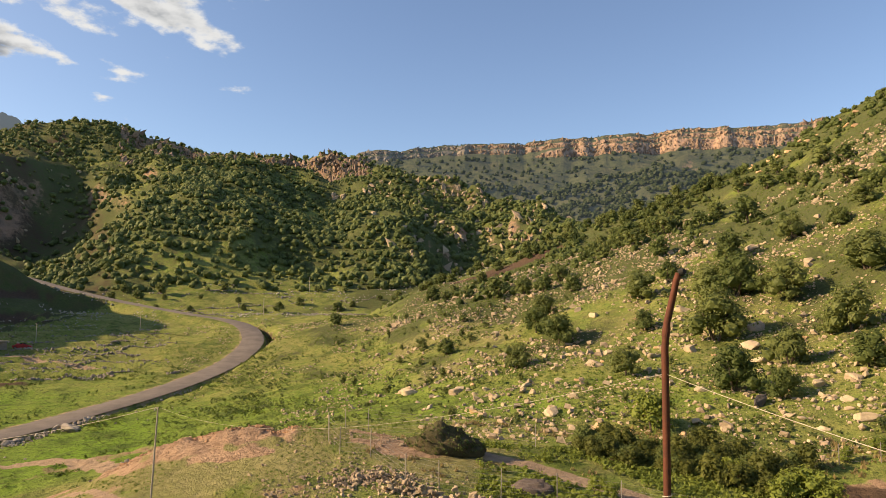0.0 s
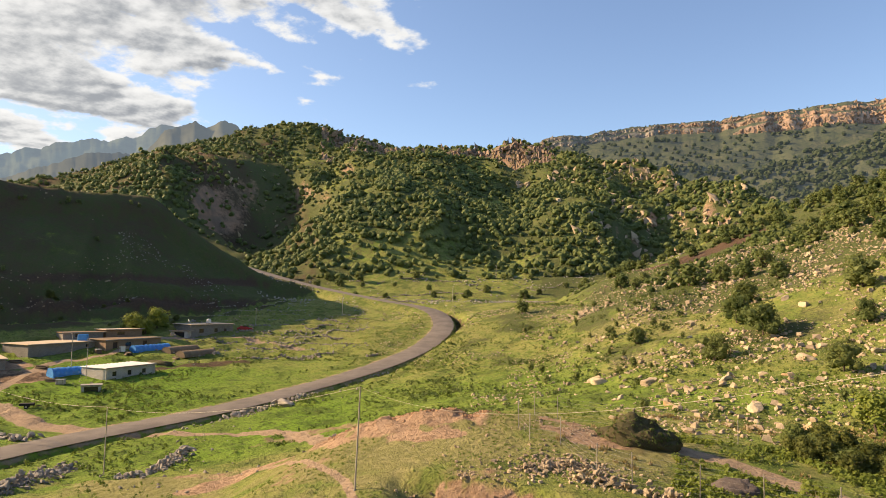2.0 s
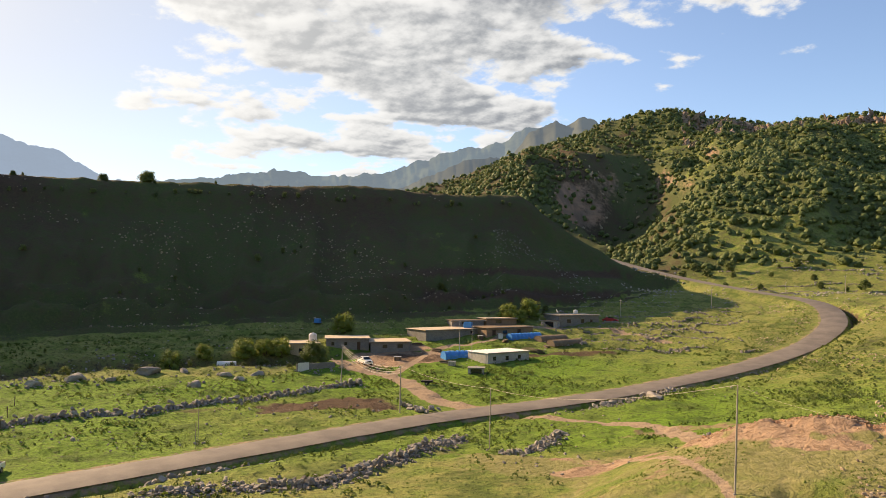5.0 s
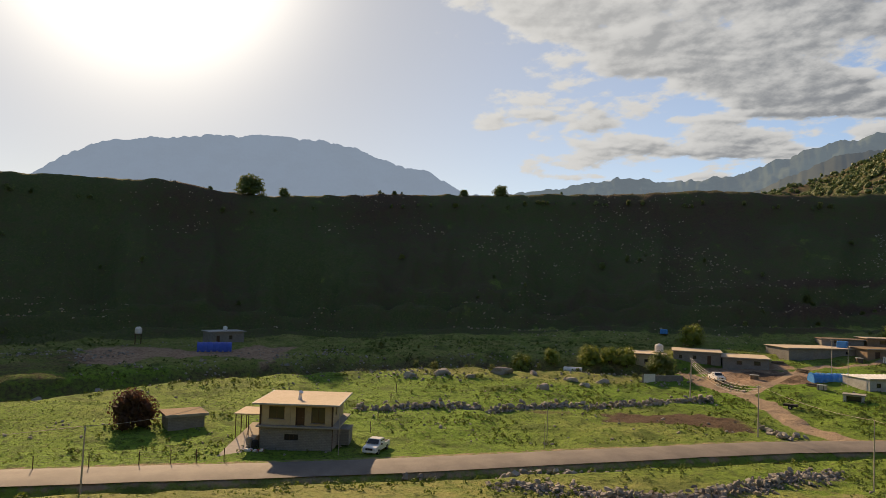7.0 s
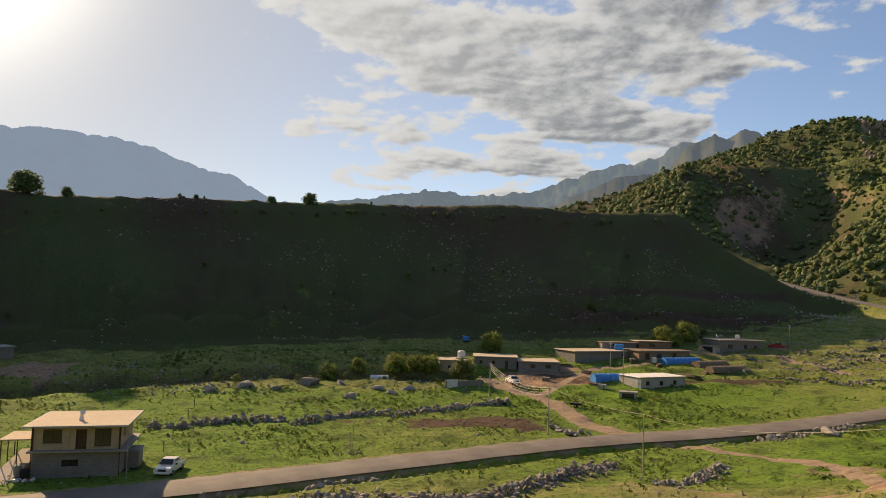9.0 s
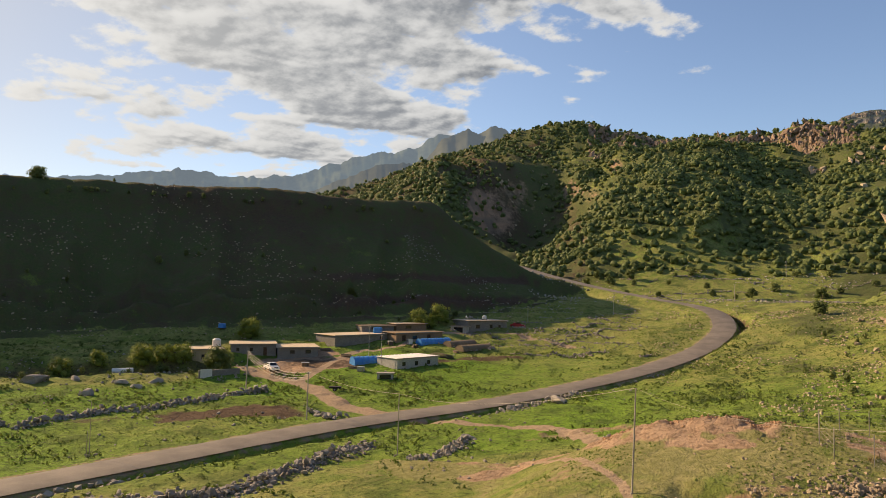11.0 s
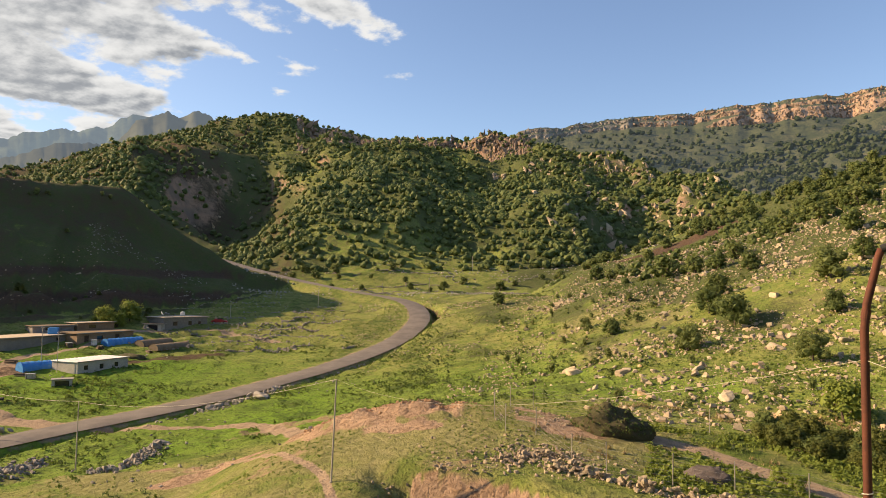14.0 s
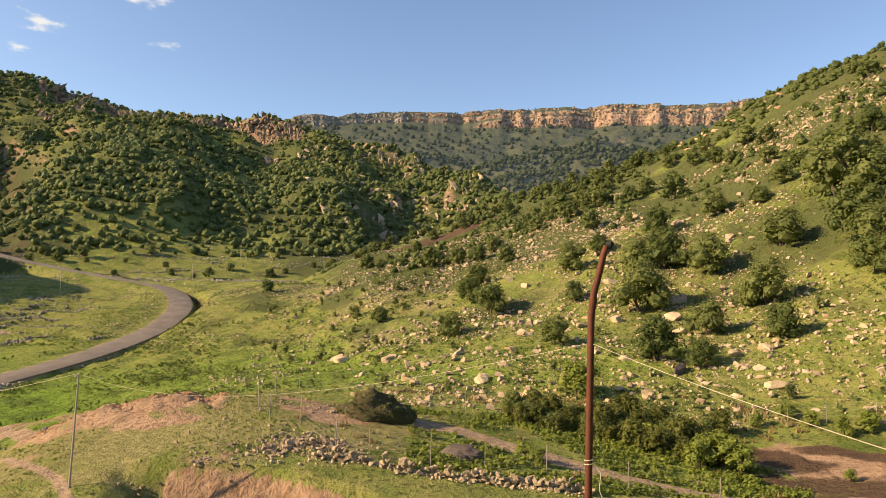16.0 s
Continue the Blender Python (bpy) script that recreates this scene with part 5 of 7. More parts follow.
OAKS = [[tree_kind("oak_tree", 100 + k, 4.1, 5.2, 2200, 0.22, LEAF, "rounded dark green oak on the stony hillside", clumps=17, low=-0.03), False] for k in range(4)]
PALE = [[tree_kind("hillside_tree", 120 + k, 3.8, 4.9, 2100, 0.21, LEAF_PALE, "grey-green bushy tree on the stony hillside", clumps=16, low=-0.03), False] for k in range(3)]
FAR_OAKS = [[tree_kind("oak_tree", 130 + k, 4.1, 5.2, 420, 0.46, LEAF, "dark green oak on the upper hillside", clumps=15, low=-0.04), False] for k in range(3)]
FAR_PALE = [[tree_kind("hillside_tree", 135 + k, 3.9, 4.9, 400, 0.44, LEAF_PALE, "grey-green bushy tree on the upper hillside", clumps=14, low=-0.06), False] for k in range(2)]
SHRUBS = [[tree_kind("shrub", 140 + k, 1.7, 1.9, 170, 0.27, LEAF_PALE, "low grey-green shrub among the stones", "shrub", 0.04, 9, 0.05), False] for k in range(3)]
prng = random.Random(5)
plant(OAKS, [(-10.5, 162, 0.94), (-7.6, 128, 1.23), (-9.4, 119, 1.05), (-0.3, 129, 0.75), (-17.8, 141, 1.4), (-22.2, 146, 1.41), (-22.7, 128, 1.35), (-24.6, 126, 1.02), (-29.5, 147, 1.23), (-31.6, 158, 1.27), (-15.9, 118, 0.61), (-20.3, 119, 0.84), (-25.6, 84, 0.67), (-31.1, 93, 1.11), (-22.3, 86, 0.97), (-36.8, 165, 1.06), (-37.1, 139, 1.25), (-36.1, 120, 1.73), (-37, 109, 1.05)], "oaks on the hillside", prng)
plant(PALE, [(-6, 107, 0.99), (-8.2, 141, 1.13), (-14.5, 93, 0.9), (1.7, 141, 0.57), (-15.7, 133, 1.41), (-20.5, 130, 1.47), (-26.1, 123, 1.78), (-26.5, 149, 1.29), (-31.2, 126, 1.3), (-31.1, 152, 1.08), (-21.2, 111, 1.14), (-26.1, 96, 0.93), (-30.1, 106, 1.57), (-28.8, 107, 0.86), (-36.8, 152, 0.83), (-34.9, 139, 1.78), (-37.3, 116, 1.3)], "grey-green trees on the hillside", prng)
plant(FAR_OAKS, [(4.6, 300, 1.06), (0.8, 209, 1.07), (0.2, 271, 0.96), (-1.1, 271, 1.06), (-2.9, 271, 1.04), (-4.5, 247, 1.01), (-6.8, 267, 1.06), (-8.2, 255, 0.63), (-11.7, 270, 1.06), (-4.3, 177, 1.42), (-8.2, 170, 0.98), (-11.3, 192, 1.11), (8.6, 196, 1.45), (-17.1, 172, 1.16), (-23.6, 181, 1.45), (-26.4, 209, 1.34), (-24.9, 219, 1.19), (-23.4, 203, 0.98), (-20.2, 196, 0.94), (-17.7, 253, 1.06), (-16.5, 242, 0.79), (-20.4, 253, 1.06), (-23.4, 248, 1.06), (-17.4, 267, 1.06), (-27.2, 230, 0.59), (-30.1, 197, 1.08), (-14.8, 207, 1.33), (-30.8, 245, 0.47), (-33.5, 239, 0.39), (-29.5, 247, 0.41), (-36.6, 180, 0.98), (-36.6, 212, 1.16), (-37.3, 234, 0.59)], "oaks on the hillside", prng)
plant(FAR_PALE, [(3.6, 271, 0.88), (-0.3, 192, 1.05), (-0, 271, 1.06), (-2.3, 264, 0.94), (-3.6, 271, 1.06), (-5.6, 271, 1.06), (-8.6, 271, 1.06), (-10.3, 271, 1.06), (-13.6, 269, 1.06), (-6.6, 172, 1.10), (-9.5, 178, 1.26), (-12.8, 188, 1.21), (-15.2, 188, 1.15), (-20.1, 170, 0.54), (-30.1, 171, 1.21), (-27.6, 197, 1.27), (-23, 233, 1.06), (-21.4, 202, 1.43), (-18.1, 228, 1.05), (-15.6, 267, 1.06), (-17.7, 195, 1.57), (-21, 263, 1.06), (-18.5, 266, 1.06), (-25.7, 231, 1.06), (-28.6, 207, 1.33), (-16.5, 202, 1.17), (-35.4, 168, 0.97), (-32.6, 241, 0.53), (-34.5, 236, 0.59), (-28.6, 252, 0.42), (-34.9, 197, 0.95), (-35.6, 222, 1.07)], "grey-green trees on the hillside", prng)


def hillside_woods():
    """Trees thicken towards the hillside's crest; a few stand at the mountain's foot, and shrubs grow between the stones."""
    x, y, az, r = polar_spread(rng, 900, -41, 3, 150, 266)
    up = (r - interp(HILL_FOOT, az)) / (interp(HILL_R, az) - interp(HILL_FOOT, az))
    n = LAND.fbm(x, y + 400, 40, 3)
    k = (up > 0.60) & (up < 0.97) & (az > -24) & (n * 0.5 + up * 0.9 + rng.rand(900) * 0.5 > 0.95) & ~((az < -20) & (az > -30) & (r < 185)) & ~((az < -4) & (az > -12) & (up < 0.8))
    rows = [(float(a), float(d), 0.45 + 0.6 * rng.rand()) for a, d in zip(az[k][:110], r[k][:110])]
    plant(FAR_OAKS, rows[::2], "oaks on the hillside", prng)
    plant(FAR_PALE, rows[1::2], "grey-green trees on the hillside", prng)
    x, y, az, r = polar_spread(rng, 70, -8, 27, 275, 348)
    rows = [(float(a), float(d), 0.4 + 0.8 * rng.rand()) for a, d in zip(az, r) if d > 310 or a < 4]
    plant(FAR_OAKS, rows[::2], "oaks at the mountain's foot", prng)
    plant(FAR_PALE, rows[1::2], "grey-green trees at the mountain's foot", prng)
    x, y, az, r = polar_spread(rng, 50, -4, 9, 105, 205)
    plant(SHRUBS, [(float(a), float(d), 0.5 + 0.8 * rng.rand()) for a, d in zip(az, r)], "shrubs beside the road", prng)
    x, y, az, r = polar_spread(rng, 95, -40, 6, 75, 190)
    plant(SHRUBS, [(float(a), float(d), 0.4 + 0.6 * rng.rand()) for a, d in zip(az, r)], "shrubs among the stones", prng)


hillside_woods()

# big single boulders, (bearing, distance, width, colour)
BOULDER_SHAPES = [mesh_from("boulder", *rock_shape(200 + k, 2, 0.8, 13), ROCK) for k in range(5)]
ORANGE_SHAPES = [mesh_from("boulder", *rock_shape(220 + k, 2, 0.85, 13), ROCK_ORANGE) for k in range(3)]
GREY_SHAPES = [mesh_from("boulder", *rock_shape(230 + k, 2, 0.75, 11), ROCK_GREY) for k in range(4)]


def boulder(az, d, size, shapes, label, group, rise=0.72):
    x, y, _ = at(az, d)
    ob = new("boulder", prng.choice(shapes))
    ob.matrix_world = pose(x, y, hz(x, y) - 0.16 * size, prng.uniform(-24, 24), prng.uniform(-24, 24), prng.uniform(0, 360)) @ Matrix.Diagonal((size, size * prng.uniform(.75, 1), size * rise, 1))
    return tagged(ob, label, "boulder", group)


for az, d, s in [(2.8, 107, 3.6), (-1.1, 97, 2.6), (0.3, 98, 2.2), (-3.6, 94, 1.7), (-4.3, 89, 1.9), (-12.1, 102, 3.1), (-10.6, 85, 1.4), (-8.8, 79, 3.2), (-6.8, 92, 2.5), (-15.6, 76, 1.6), (-16.6, 103, 2.8), (-19.3, 105, 3.2), (-20, 85, 2.3), (-23.3, 105, 4.9), (-24.1, 99, 3.2), (-23.8, 115, 4.6), (-21, 78, 1.4), (-27.9, 87, 2.4), (-28.5, 84, 2), (-30.1, 90, 2.9), (-29.7, 83, 2.2)]:
    boulder(az, d, s * 0.76, BOULDER_SHAPES, "large pale limestone boulder on the grassy hillside", "boulders on the hillside")
for az, d, s in [(-31.1, 83, 1.6), (-30.7, 78, 2.8), (-28.1, 76, 1.8), (-30.4, 76, 1.6), (-31.6, 77, 1.8), (-12, 129, 3), (-10.9, 136, 2.7), (-18.8, 124, 3.3), (-27.6, 135, 2.7), (-30.1, 133, 2.9), (-30.4, 130, 2.1), (-23.8, 151, 4.9), (-26.1, 133, 4.8), (-19, 148, 2.4), (-1.9, 72, 1.3), (-4.6, 77, 1.5), (-0.5, 131, 2.6), (-4.2, 136, 2.9), (-3.1, 113, 1.8), (-10.1, 111, 2), (-10.5, 141, 2.5)] + [(2.6, 104, 3.0), (-1.3, 98, 2.7)]:
    boulder(az, d, s * 0.76, BOULDER_SHAPES, "large pale limestone boulder on the grassy hillside", "boulders on the hillside")
boulder(-12.1, 70.8, 1.9, ORANGE_SHAPES, "blocky orange-stained boulder at the hillside's foot", "boulders on the hillside", 1.0)
boulder(-24.1, 82.3, 2.2, [mesh_from("boulder", *rock_shape(252, 2, 0.9, 9), ROCK_DARK)], "dark basalt boulder among pale stones", "boulders on the hillside", 0.8)
for k in range(150):
    a, d = prng.uniform(-39, 3), 72 + 80 * prng.random() ** 1.3
    boulder(a, d, prng.uniform(0.5, 1.2), BOULDER_SHAPES if k % 5 else ORANGE_SHAPES, "pale limestone boulder among smaller stones", "boulders on the hillside")
# crags where the upper hillside breaks through
for k in range(26):
    a = prng.uniform(-31, -23.5)
    boulder(a, float(interp(HILL_R, a)) - prng.uniform(4, 30), prng.uniform(1.2, 3.0), ORANGE_SHAPES, "orange limestone crag near the hillside's crest", "crags of the hillside", 0.55)
for az, d, s in [(71.4, 145, 3.8), (66.6, 150, 4.8), (63.2, 138, 3.0), (27.3, 122.5, 3.8), (34.6, 93.6, 2.1), (74, 143, 2.6), (61, 147, 2.2), (58.6, 147, 2.4), (69, 144, 1.9), (60, 143, 2.2), (64, 151, 2.0), (97, 137, 2.4), (101, 134, 2.2)]:
    boulder(az, d, s, GREY_SHAPES, "rounded grey boulder in the green meadow", "boulders in the meadow")
# ---------------------------------------------------------------- the two-storey house by the road
def two_storey_house():
    a, b = Vector(at(85.6, 89.9)), Vector(at(80.0, 89.1))
    turn = math.degrees(math.atan2((b - a).y, (b - a).x)) - 7.5
    z0 = min(hz(a.x, a.y), hz(b.x, b.y)) - 0.1
    W, D, H1, H2 = 8.8, 8.6, 2.85, 5.65
    ob = thing("house", a.x, a.y, z0, turn, "two-storey house with grey block basement and cream upper floor", "house")
    # local x runs along the front, y goes back from the road
    bm = bmesh.new()
    wall_with_holes(bm, W, H1, 0.25, [(3.0, 4.7, 1.25, 2.0)])
    part("basement_front", bm, BLOCK, ob)
    part("basement_side", wall_with_holes(bmesh.new(), D - 0.5, H1, 0.25, [], (W, 0.25, 0), 90), BLOCK, ob)
    part("basement_side", wall_with_holes(bmesh.new(), D - 0.5, H1, 0.25, [], (0.25, 0.25, 0), 90), BLOCK, ob)
    part("basement_back", wall_with_holes(bmesh.new(), W, H1, 0.25, [], (0, D - 0.25, 0)), BLOCK, ob)
    # a near-black slab fills the hole as the dark inside the basement
    vent = part("basement_window", boxes(((1.66, 0.05, 0.71), (3.85, 0.16, 1.27))), PAINTED_DARK, ob, "dark panel standing for the unlit basement opening")
    part("bar", boxes(((0.04, 0.04, 0.70), (3.6, 0.08, 1.27)), ((0.04, 0.04, 0.70), (4.1, 0.08, 1.27))), FRAME, vent)
    part("floor_slab", boxes(((W + 1.3, D + 1.1, 0.2), (W / 2 + 0.25, D / 2 - 0.05, H1)), bevel=0.02), CONCRETE, ob)
    h = H2 - H1 - 0.2
    holes = [(1.0, 2.9, 0.75, 2.25), (4.3, 5.4, 0.02, 2.2), (6.2, 7.9, 0.35, 2.25)]
    part("front_wall", wall_with_holes(bmesh.new(), W, h, 0.22, holes, (0, 0.1, H1 + 0.2)), CREAM, ob)
    part("side_wall", wall_with_holes(bmesh.new(), D - 0.6, h, 0.22, [(2.0, 3.2, 0.9, 2.1)], (W, 0.32, H1 + 0.2), 90), CREAM, ob)
    part("side_wall", wall_with_holes(bmesh.new(), D - 0.6, h, 0.22, [(1.0, 2.0, 0.02, 2.1)], (0.22, 0.32, H1 + 0.2), 90), CREAM, ob)
    part("back_wall", wall_with_holes(bmesh.new(), W, h, 0.22, [], (0, D - 0.28, H1 + 0.2)), CREAM, ob)
    part("inner_floor", boxes(((W - 0.6, D - 1.0, 0.03), (W / 2, D / 2, H1 + 0.205))), CONCRETE, ob)
    for k, (x0, x1, z0_, z1) in enumerate(holes):
        if k == 1:
            door = part("door", boxes(((x1 - x0 - 0.1, 0.06, z1 - z0_ - 0.06), ((x0 + x1) / 2, 0.25, H1 + 0.22 + z0_))), FRAME, ob, "dark brown metal front door")
            part("door_frame", boxes(((0.08, 0.26, z1), (x0 + 0.04, 0.2, H1 + 0.21)), ((0.08, 0.26, z1), (x1 - 0.04, 0.2, H1 + 0.21))), FRAME, door)
            part("handle", boxes(((0.12, 0.05, 0.04), (x1 - 0.25, 0.19, H1 + 1.2))), STEEL, door)
            continue
        win = part("window", boxes(((0.06, 0.1, z1 - z0_), (x0 + 0.03, 0.2, H1 + 0.2 + z0_)), ((0.06, 0.1, z1 - z0_), (x1 - 0.03, 0.2, H1 + 0.2 + z0_)),
                                   ((0.06, 0.1, z1 - z0_), ((x0 + x1) / 2, 0.2, H1 + 0.2 + z0_)), ((x1 - x0 - 0.12, 0.1, 0.06), ((x0 + x1) / 2, 0.203, H1 + 0.2 + z0_)),
                                   ((x1 - x0 - 0.12, 0.1, 0.06), ((x0 + x1) / 2, 0.203, H1 + 0.14 + z1))), FRAME, ob, "dark window in a brown metal frame")
        for s in (-1, 1):
            w = (x1 - x0) / 2 - 0.09
            part("pane", boxes(((w, 0.02, z1 - z0_ - 0.12), ((x0 + x1) / 2 + s * (w / 2 + 0.03), 0.21, H1 + 0.26 + z0_))), GLASS_DARK, win)
        part("sill", boxes(((x1 - x0 + 0.2, 0.3, 0.06), ((x0 + x1) / 2, 0.05, H1 + 0.14 + z0_)), bevel=0.01), CONCRETE, win)
    for x in (0.02, 3.6, 5.75, W - 0.02):
        part("pilaster", boxes(((0.12, 0.10, H2 - H1 - 0.2), (x, 0.05, H1 + 0.2))), FRAME if x in (0.02, W - 0.02) else CREAM, ob)
    part("downpipe", rod([(W + 0.08, 0.0, 0.1), (W + 0.08, 0.0, H2)], 0.05), FRAME, ob)
    part("downpipe", rod([(-0.08, 0.0, 0.1), (-0.08, 0.0, H2)], 0.05), FRAME, ob)
    roof = part("roof", boxes(((W + 1.7, D + 1.9, 0.16), (W / 2 + 0.1, D / 2, H2)), bevel=0.03), ROOF_MUD, ob, "flat pale mud-plastered roof")
    part("roof_edge", boxes(((W + 1.74, 0.06, 0.2), (W / 2 + 0.1, -0.97, H2 - 0.02)), ((0.06, D + 1.9, 0.2), (W + 0.97, D / 2, H2 - 0.02)), ((0.06, D + 1.9, 0.2), (-0.77, D / 2, H2 - 0.02))), TIN_GREY, roof)
    lamp = bmesh.new()
    tube(lamp, [(4.2, 2.6, H2 + 0.15), (4.2, 2.6, H2 + 0.75)], [0.28, 0.16], 10)
    tube(lamp, [(4.2, 2.6, H2 + 0.75), (4.35, 2.4, H2 + 1.15)], [0.16, 0.3], 10)
    part("roof_vent", lamp, TIN, ob, "small white metal ventilator")
    # the covered side stair and the concrete ramp beside it
    porch = part("porch_roof", boxes(((3.3, 5.0, 0.14), (-2.1, 3.9, 3.9)), bevel=0.02), ROOF_MUD, ob, "flat porch roof on thin steel posts")
    for px, py in ((-3.5, 1.6), (-3.5, 3.9), (-3.5, 6.2), (-1.9, 1.6)):
        part("post", rod([(px, py, -0.2), (px, py, 3.9)], 0.06), FRAME, porch)
    part("rail", rod([(-3.5, 1.6, 3.0), (-3.5, 6.2, 3.0)], 0.035), FRAME, porch)
    ramp = bmesh.new()
    vs = [ramp.verts.new(p) for p in ((-3.8, -4.6, 0.03), (-1.5, -4.6, 0.03), (-0.2, 5.5, 2.2), (-2.5, 5.5, 2.2), (-3.8, -4.6, -0.4), (-1.5, -4.6, -0.4), (-0.2, 5.5, -0.4), (-2.5, 5.5, -0.4))]
    for q in ((0, 1, 2, 3), (7, 6, 5, 4), (0, 4, 5, 1), (1, 5, 6, 2), (2, 6, 7, 3), (3, 7, 4, 0)):
        ramp.faces.new([vs[i] for i in q])
    part("ramp", ramp, PALE_CONCRETE, ob, "pale concrete ramp up to the side door")
    side = part("side_store", boxes(((1.5, 3.0, 1.9), (W + 0.78, 5.4, 0)), bevel=0.02), BLOCK, ob, "small grey block store against the house")
    part("store_slab", boxes(((1.7, 3.2, 0.12), (W + 0.8, 5.4, 1.9))), CONCRETE, side)
    # clutter by the wall
    for k, (dx, dy, hgt, mat, lab) in enumerate(((-1.0, -0.8, 1.15, STEEL, "grey steel drum beside the house"), (-0.3, -0.9, 1.0, RUBBER, "black plastic drum beside the house"))):
        p = ob.matrix_world @ Vector((dx, dy, 0))
        d = thing("drum", p.x, p.y, hz(p.x, p.y) - 0.03, 0, lab, "drum")
        part("body", rod([(0, 0, 0), (0, 0, hgt * 0.48), (0, 0, hgt * 0.5), (0, 0, hgt * 0.52), (0, 0, hgt)], [0.4, 0.4, 0.43, 0.4, 0.4], 14), mat, d)
        part("lid", rod([(0, 0, hgt), (0, 0, hgt + 0.04)], [0.36, 0.34], 14), mat, d)
    for k in range(7):
        p = ob.matrix_world @ Vector((prng.uniform(-1.0, 0.9), prng.uniform(-2.6, -1.9), 0))
        s = new("sack", mesh_from("sack", *rock_shape(300 + k, 2, 0.5, 3), RED_PAINT if k % 3 == 0 else WHITE, True))
        s.matrix_world = pose(p.x, p.y, hz(p.x, p.y) - 0.03, 0, 0, prng.uniform(0, 360)) @ Matrix.Diagonal((0.8, 0.5, 0.5, 1))
        tagged(s, "red plastic sack dropped by the house" if k % 3 == 0 else "pale plastic sack dropped by the house", "sack", "sacks beside the house")
    return ob


house = two_storey_house()


def flat_house(name, p0, p1, depth, height, wall, roof, label, holes=(), tank=False, over=0.35, slab=0.15):
    """A one-room-deep house with a flat roof; p0 to p1 is the foot of its front wall. holes: (x0, x1, z0, z1, kind)."""
    a, b = Vector(at(*p0)), Vector(at(*p1))
    L = (b - a).length
    turn = math.degrees(math.atan2((b - a).y, (b - a).x))
    zs = [hz(a.x, a.y), hz(b.x, b.y)]
    z0 = min(zs) - 0.3
    H = height * 0.86 + 0.3 + 0.4 * (max(zs) - min(zs))
    ob = thing(name, a.x, a.y, z0, turn, label, "house")
    lift = H - height
    hs = [(x0 * L, x1 * L, c + lift, d + lift) for x0, x1, c, d, _ in holes]
    part("front_wall", wall_with_holes(bmesh.new(), L, H, 0.25, hs), wall, ob)
    part("side_wall", wall_with_holes(bmesh.new(), depth - 0.5, H, 0.25, [], (L, 0.25, 0), 90), wall, ob)
    part("side_wall", wall_with_holes(bmesh.new(), depth - 0.5, H, 0.25, [], (0.25, 0.25, 0), 90), wall, ob)
    part("back_wall", wall_with_holes(bmesh.new(), L, H, 0.25, [], (0, depth - 0.25, 0)), wall, ob)
    for (x0, x1, c, d), q in zip(hs, holes):
        if q[4] == "door":
            o = part("door", boxes(((x1 - x0 - 0.04, 0.06, d - c - 0.04), ((x0 + x1) / 2, 0.18, c))), FRAME, ob, "dark metal door")
            part("handle", boxes(((0.1, 0.04, 0.04), (x1 - 0.2, 0.13, c + 1.0))), STEEL, o)
        else:
            o = part("window", boxes(((0.06, 0.1, d - c), (x0 + 0.03, 0.14, c)), ((0.06, 0.1, d - c), (x1 - 0.03, 0.14, c)), ((x1 - x0 - 0.12, 0.1, 0.06), ((x0 + x1) / 2, 0.143, c)), ((x1 - x0 - 0.12, 0.1, 0.06), ((x0 + x1) / 2, 0.143, d - 0.06))), FRAME, ob)
            part("pane", boxes(((x1 - x0 - 0.13, 0.02, d - c - 0.13), ((x0 + x1) / 2, 0.16, c + 0.065))), GLASS_DARK, o)
    r = part("roof", boxes(((L + 2 * over, depth + 2 * over, slab), (L / 2, depth / 2, H)), bevel=0.03), roof, ob)
    part("roof_edge", boxes(((L + 2 * over + 0.04, 0.05, slab + 0.05), (L / 2, -over - 0.03, H - 0.03)), ((0.05, depth + 2 * over, slab + 0.05), (L + over + 0.03, depth / 2, H - 0.03))), CONCRETE, r)
    return ob, Vector((L, depth, H + slab)), turn


def on_roof(ob, x, y, z):
    return ob.matrix_world @ Vector((x, y, z))


def water_tank(p, size, label):
    t = thing("water_tank", p.x, p.y, p.z, 0, label, "tank")
    part("stand", boxes(((size, 0.08, 0.12), (0, -0.3 * size, 0)), ((size, 0.08, 0.12), (0, 0.3 * size, 0))), FRAME, t)
    part("drum", rod([(0, 0, 0.12), (0, 0, 0.2), (0, 0, size * 0.85), (0, 0, size)], [size * 0.42, size * 0.5, size * 0.5, size * 0.3], 16), WHITE, t)
    part("cap", rod([(0, 0, size), (0, 0, size + 0.1)], [size * 0.14, size * 0.12], 10), WHITE, t)
    return t


W_, D_ = "window", "door"
hB, sB, _ = flat_house("village_house", (53.3, 168.6), (49.9, 168.9), 9.0, 2.8, BLOCK, ROOF_MUD, "long grey block house with a pale flat roof", [(0.12, 0.19, 1.2, 2.0, W_), (0.42, 0.49, 1.2, 2.0, W_), (0.72, 0.80, 0, 2.1, D_)])
flat_house("village_house", (49.75, 167.6), (46.6, 168.6), 10.0, 2.7, BLOCK, ROOF_MUD, "grey block wing of the house round the yard", [(0.30, 0.42, 1.3, 2.1, W_), (0.68, 0.82, 1.3, 2.2, W_)])
hA, sA, _ = flat_house("village_house", (56.1, 164.5), (53.9, 165.0), 8.0, 3.3, CREAM, ROOF_MUD, "cream rendered house beside a leafy tree", [(0.3, 0.45, 1.2, 2.2, W_)])
flat_house("village_house", (45.3, 178.6), (41.1, 188.2), 9.0, 2.4, BLOCK, ROOF_MUD, "long low grey house with a pale flat roof", [(0.85, 0.9, 1.2, 1.9, W_)])
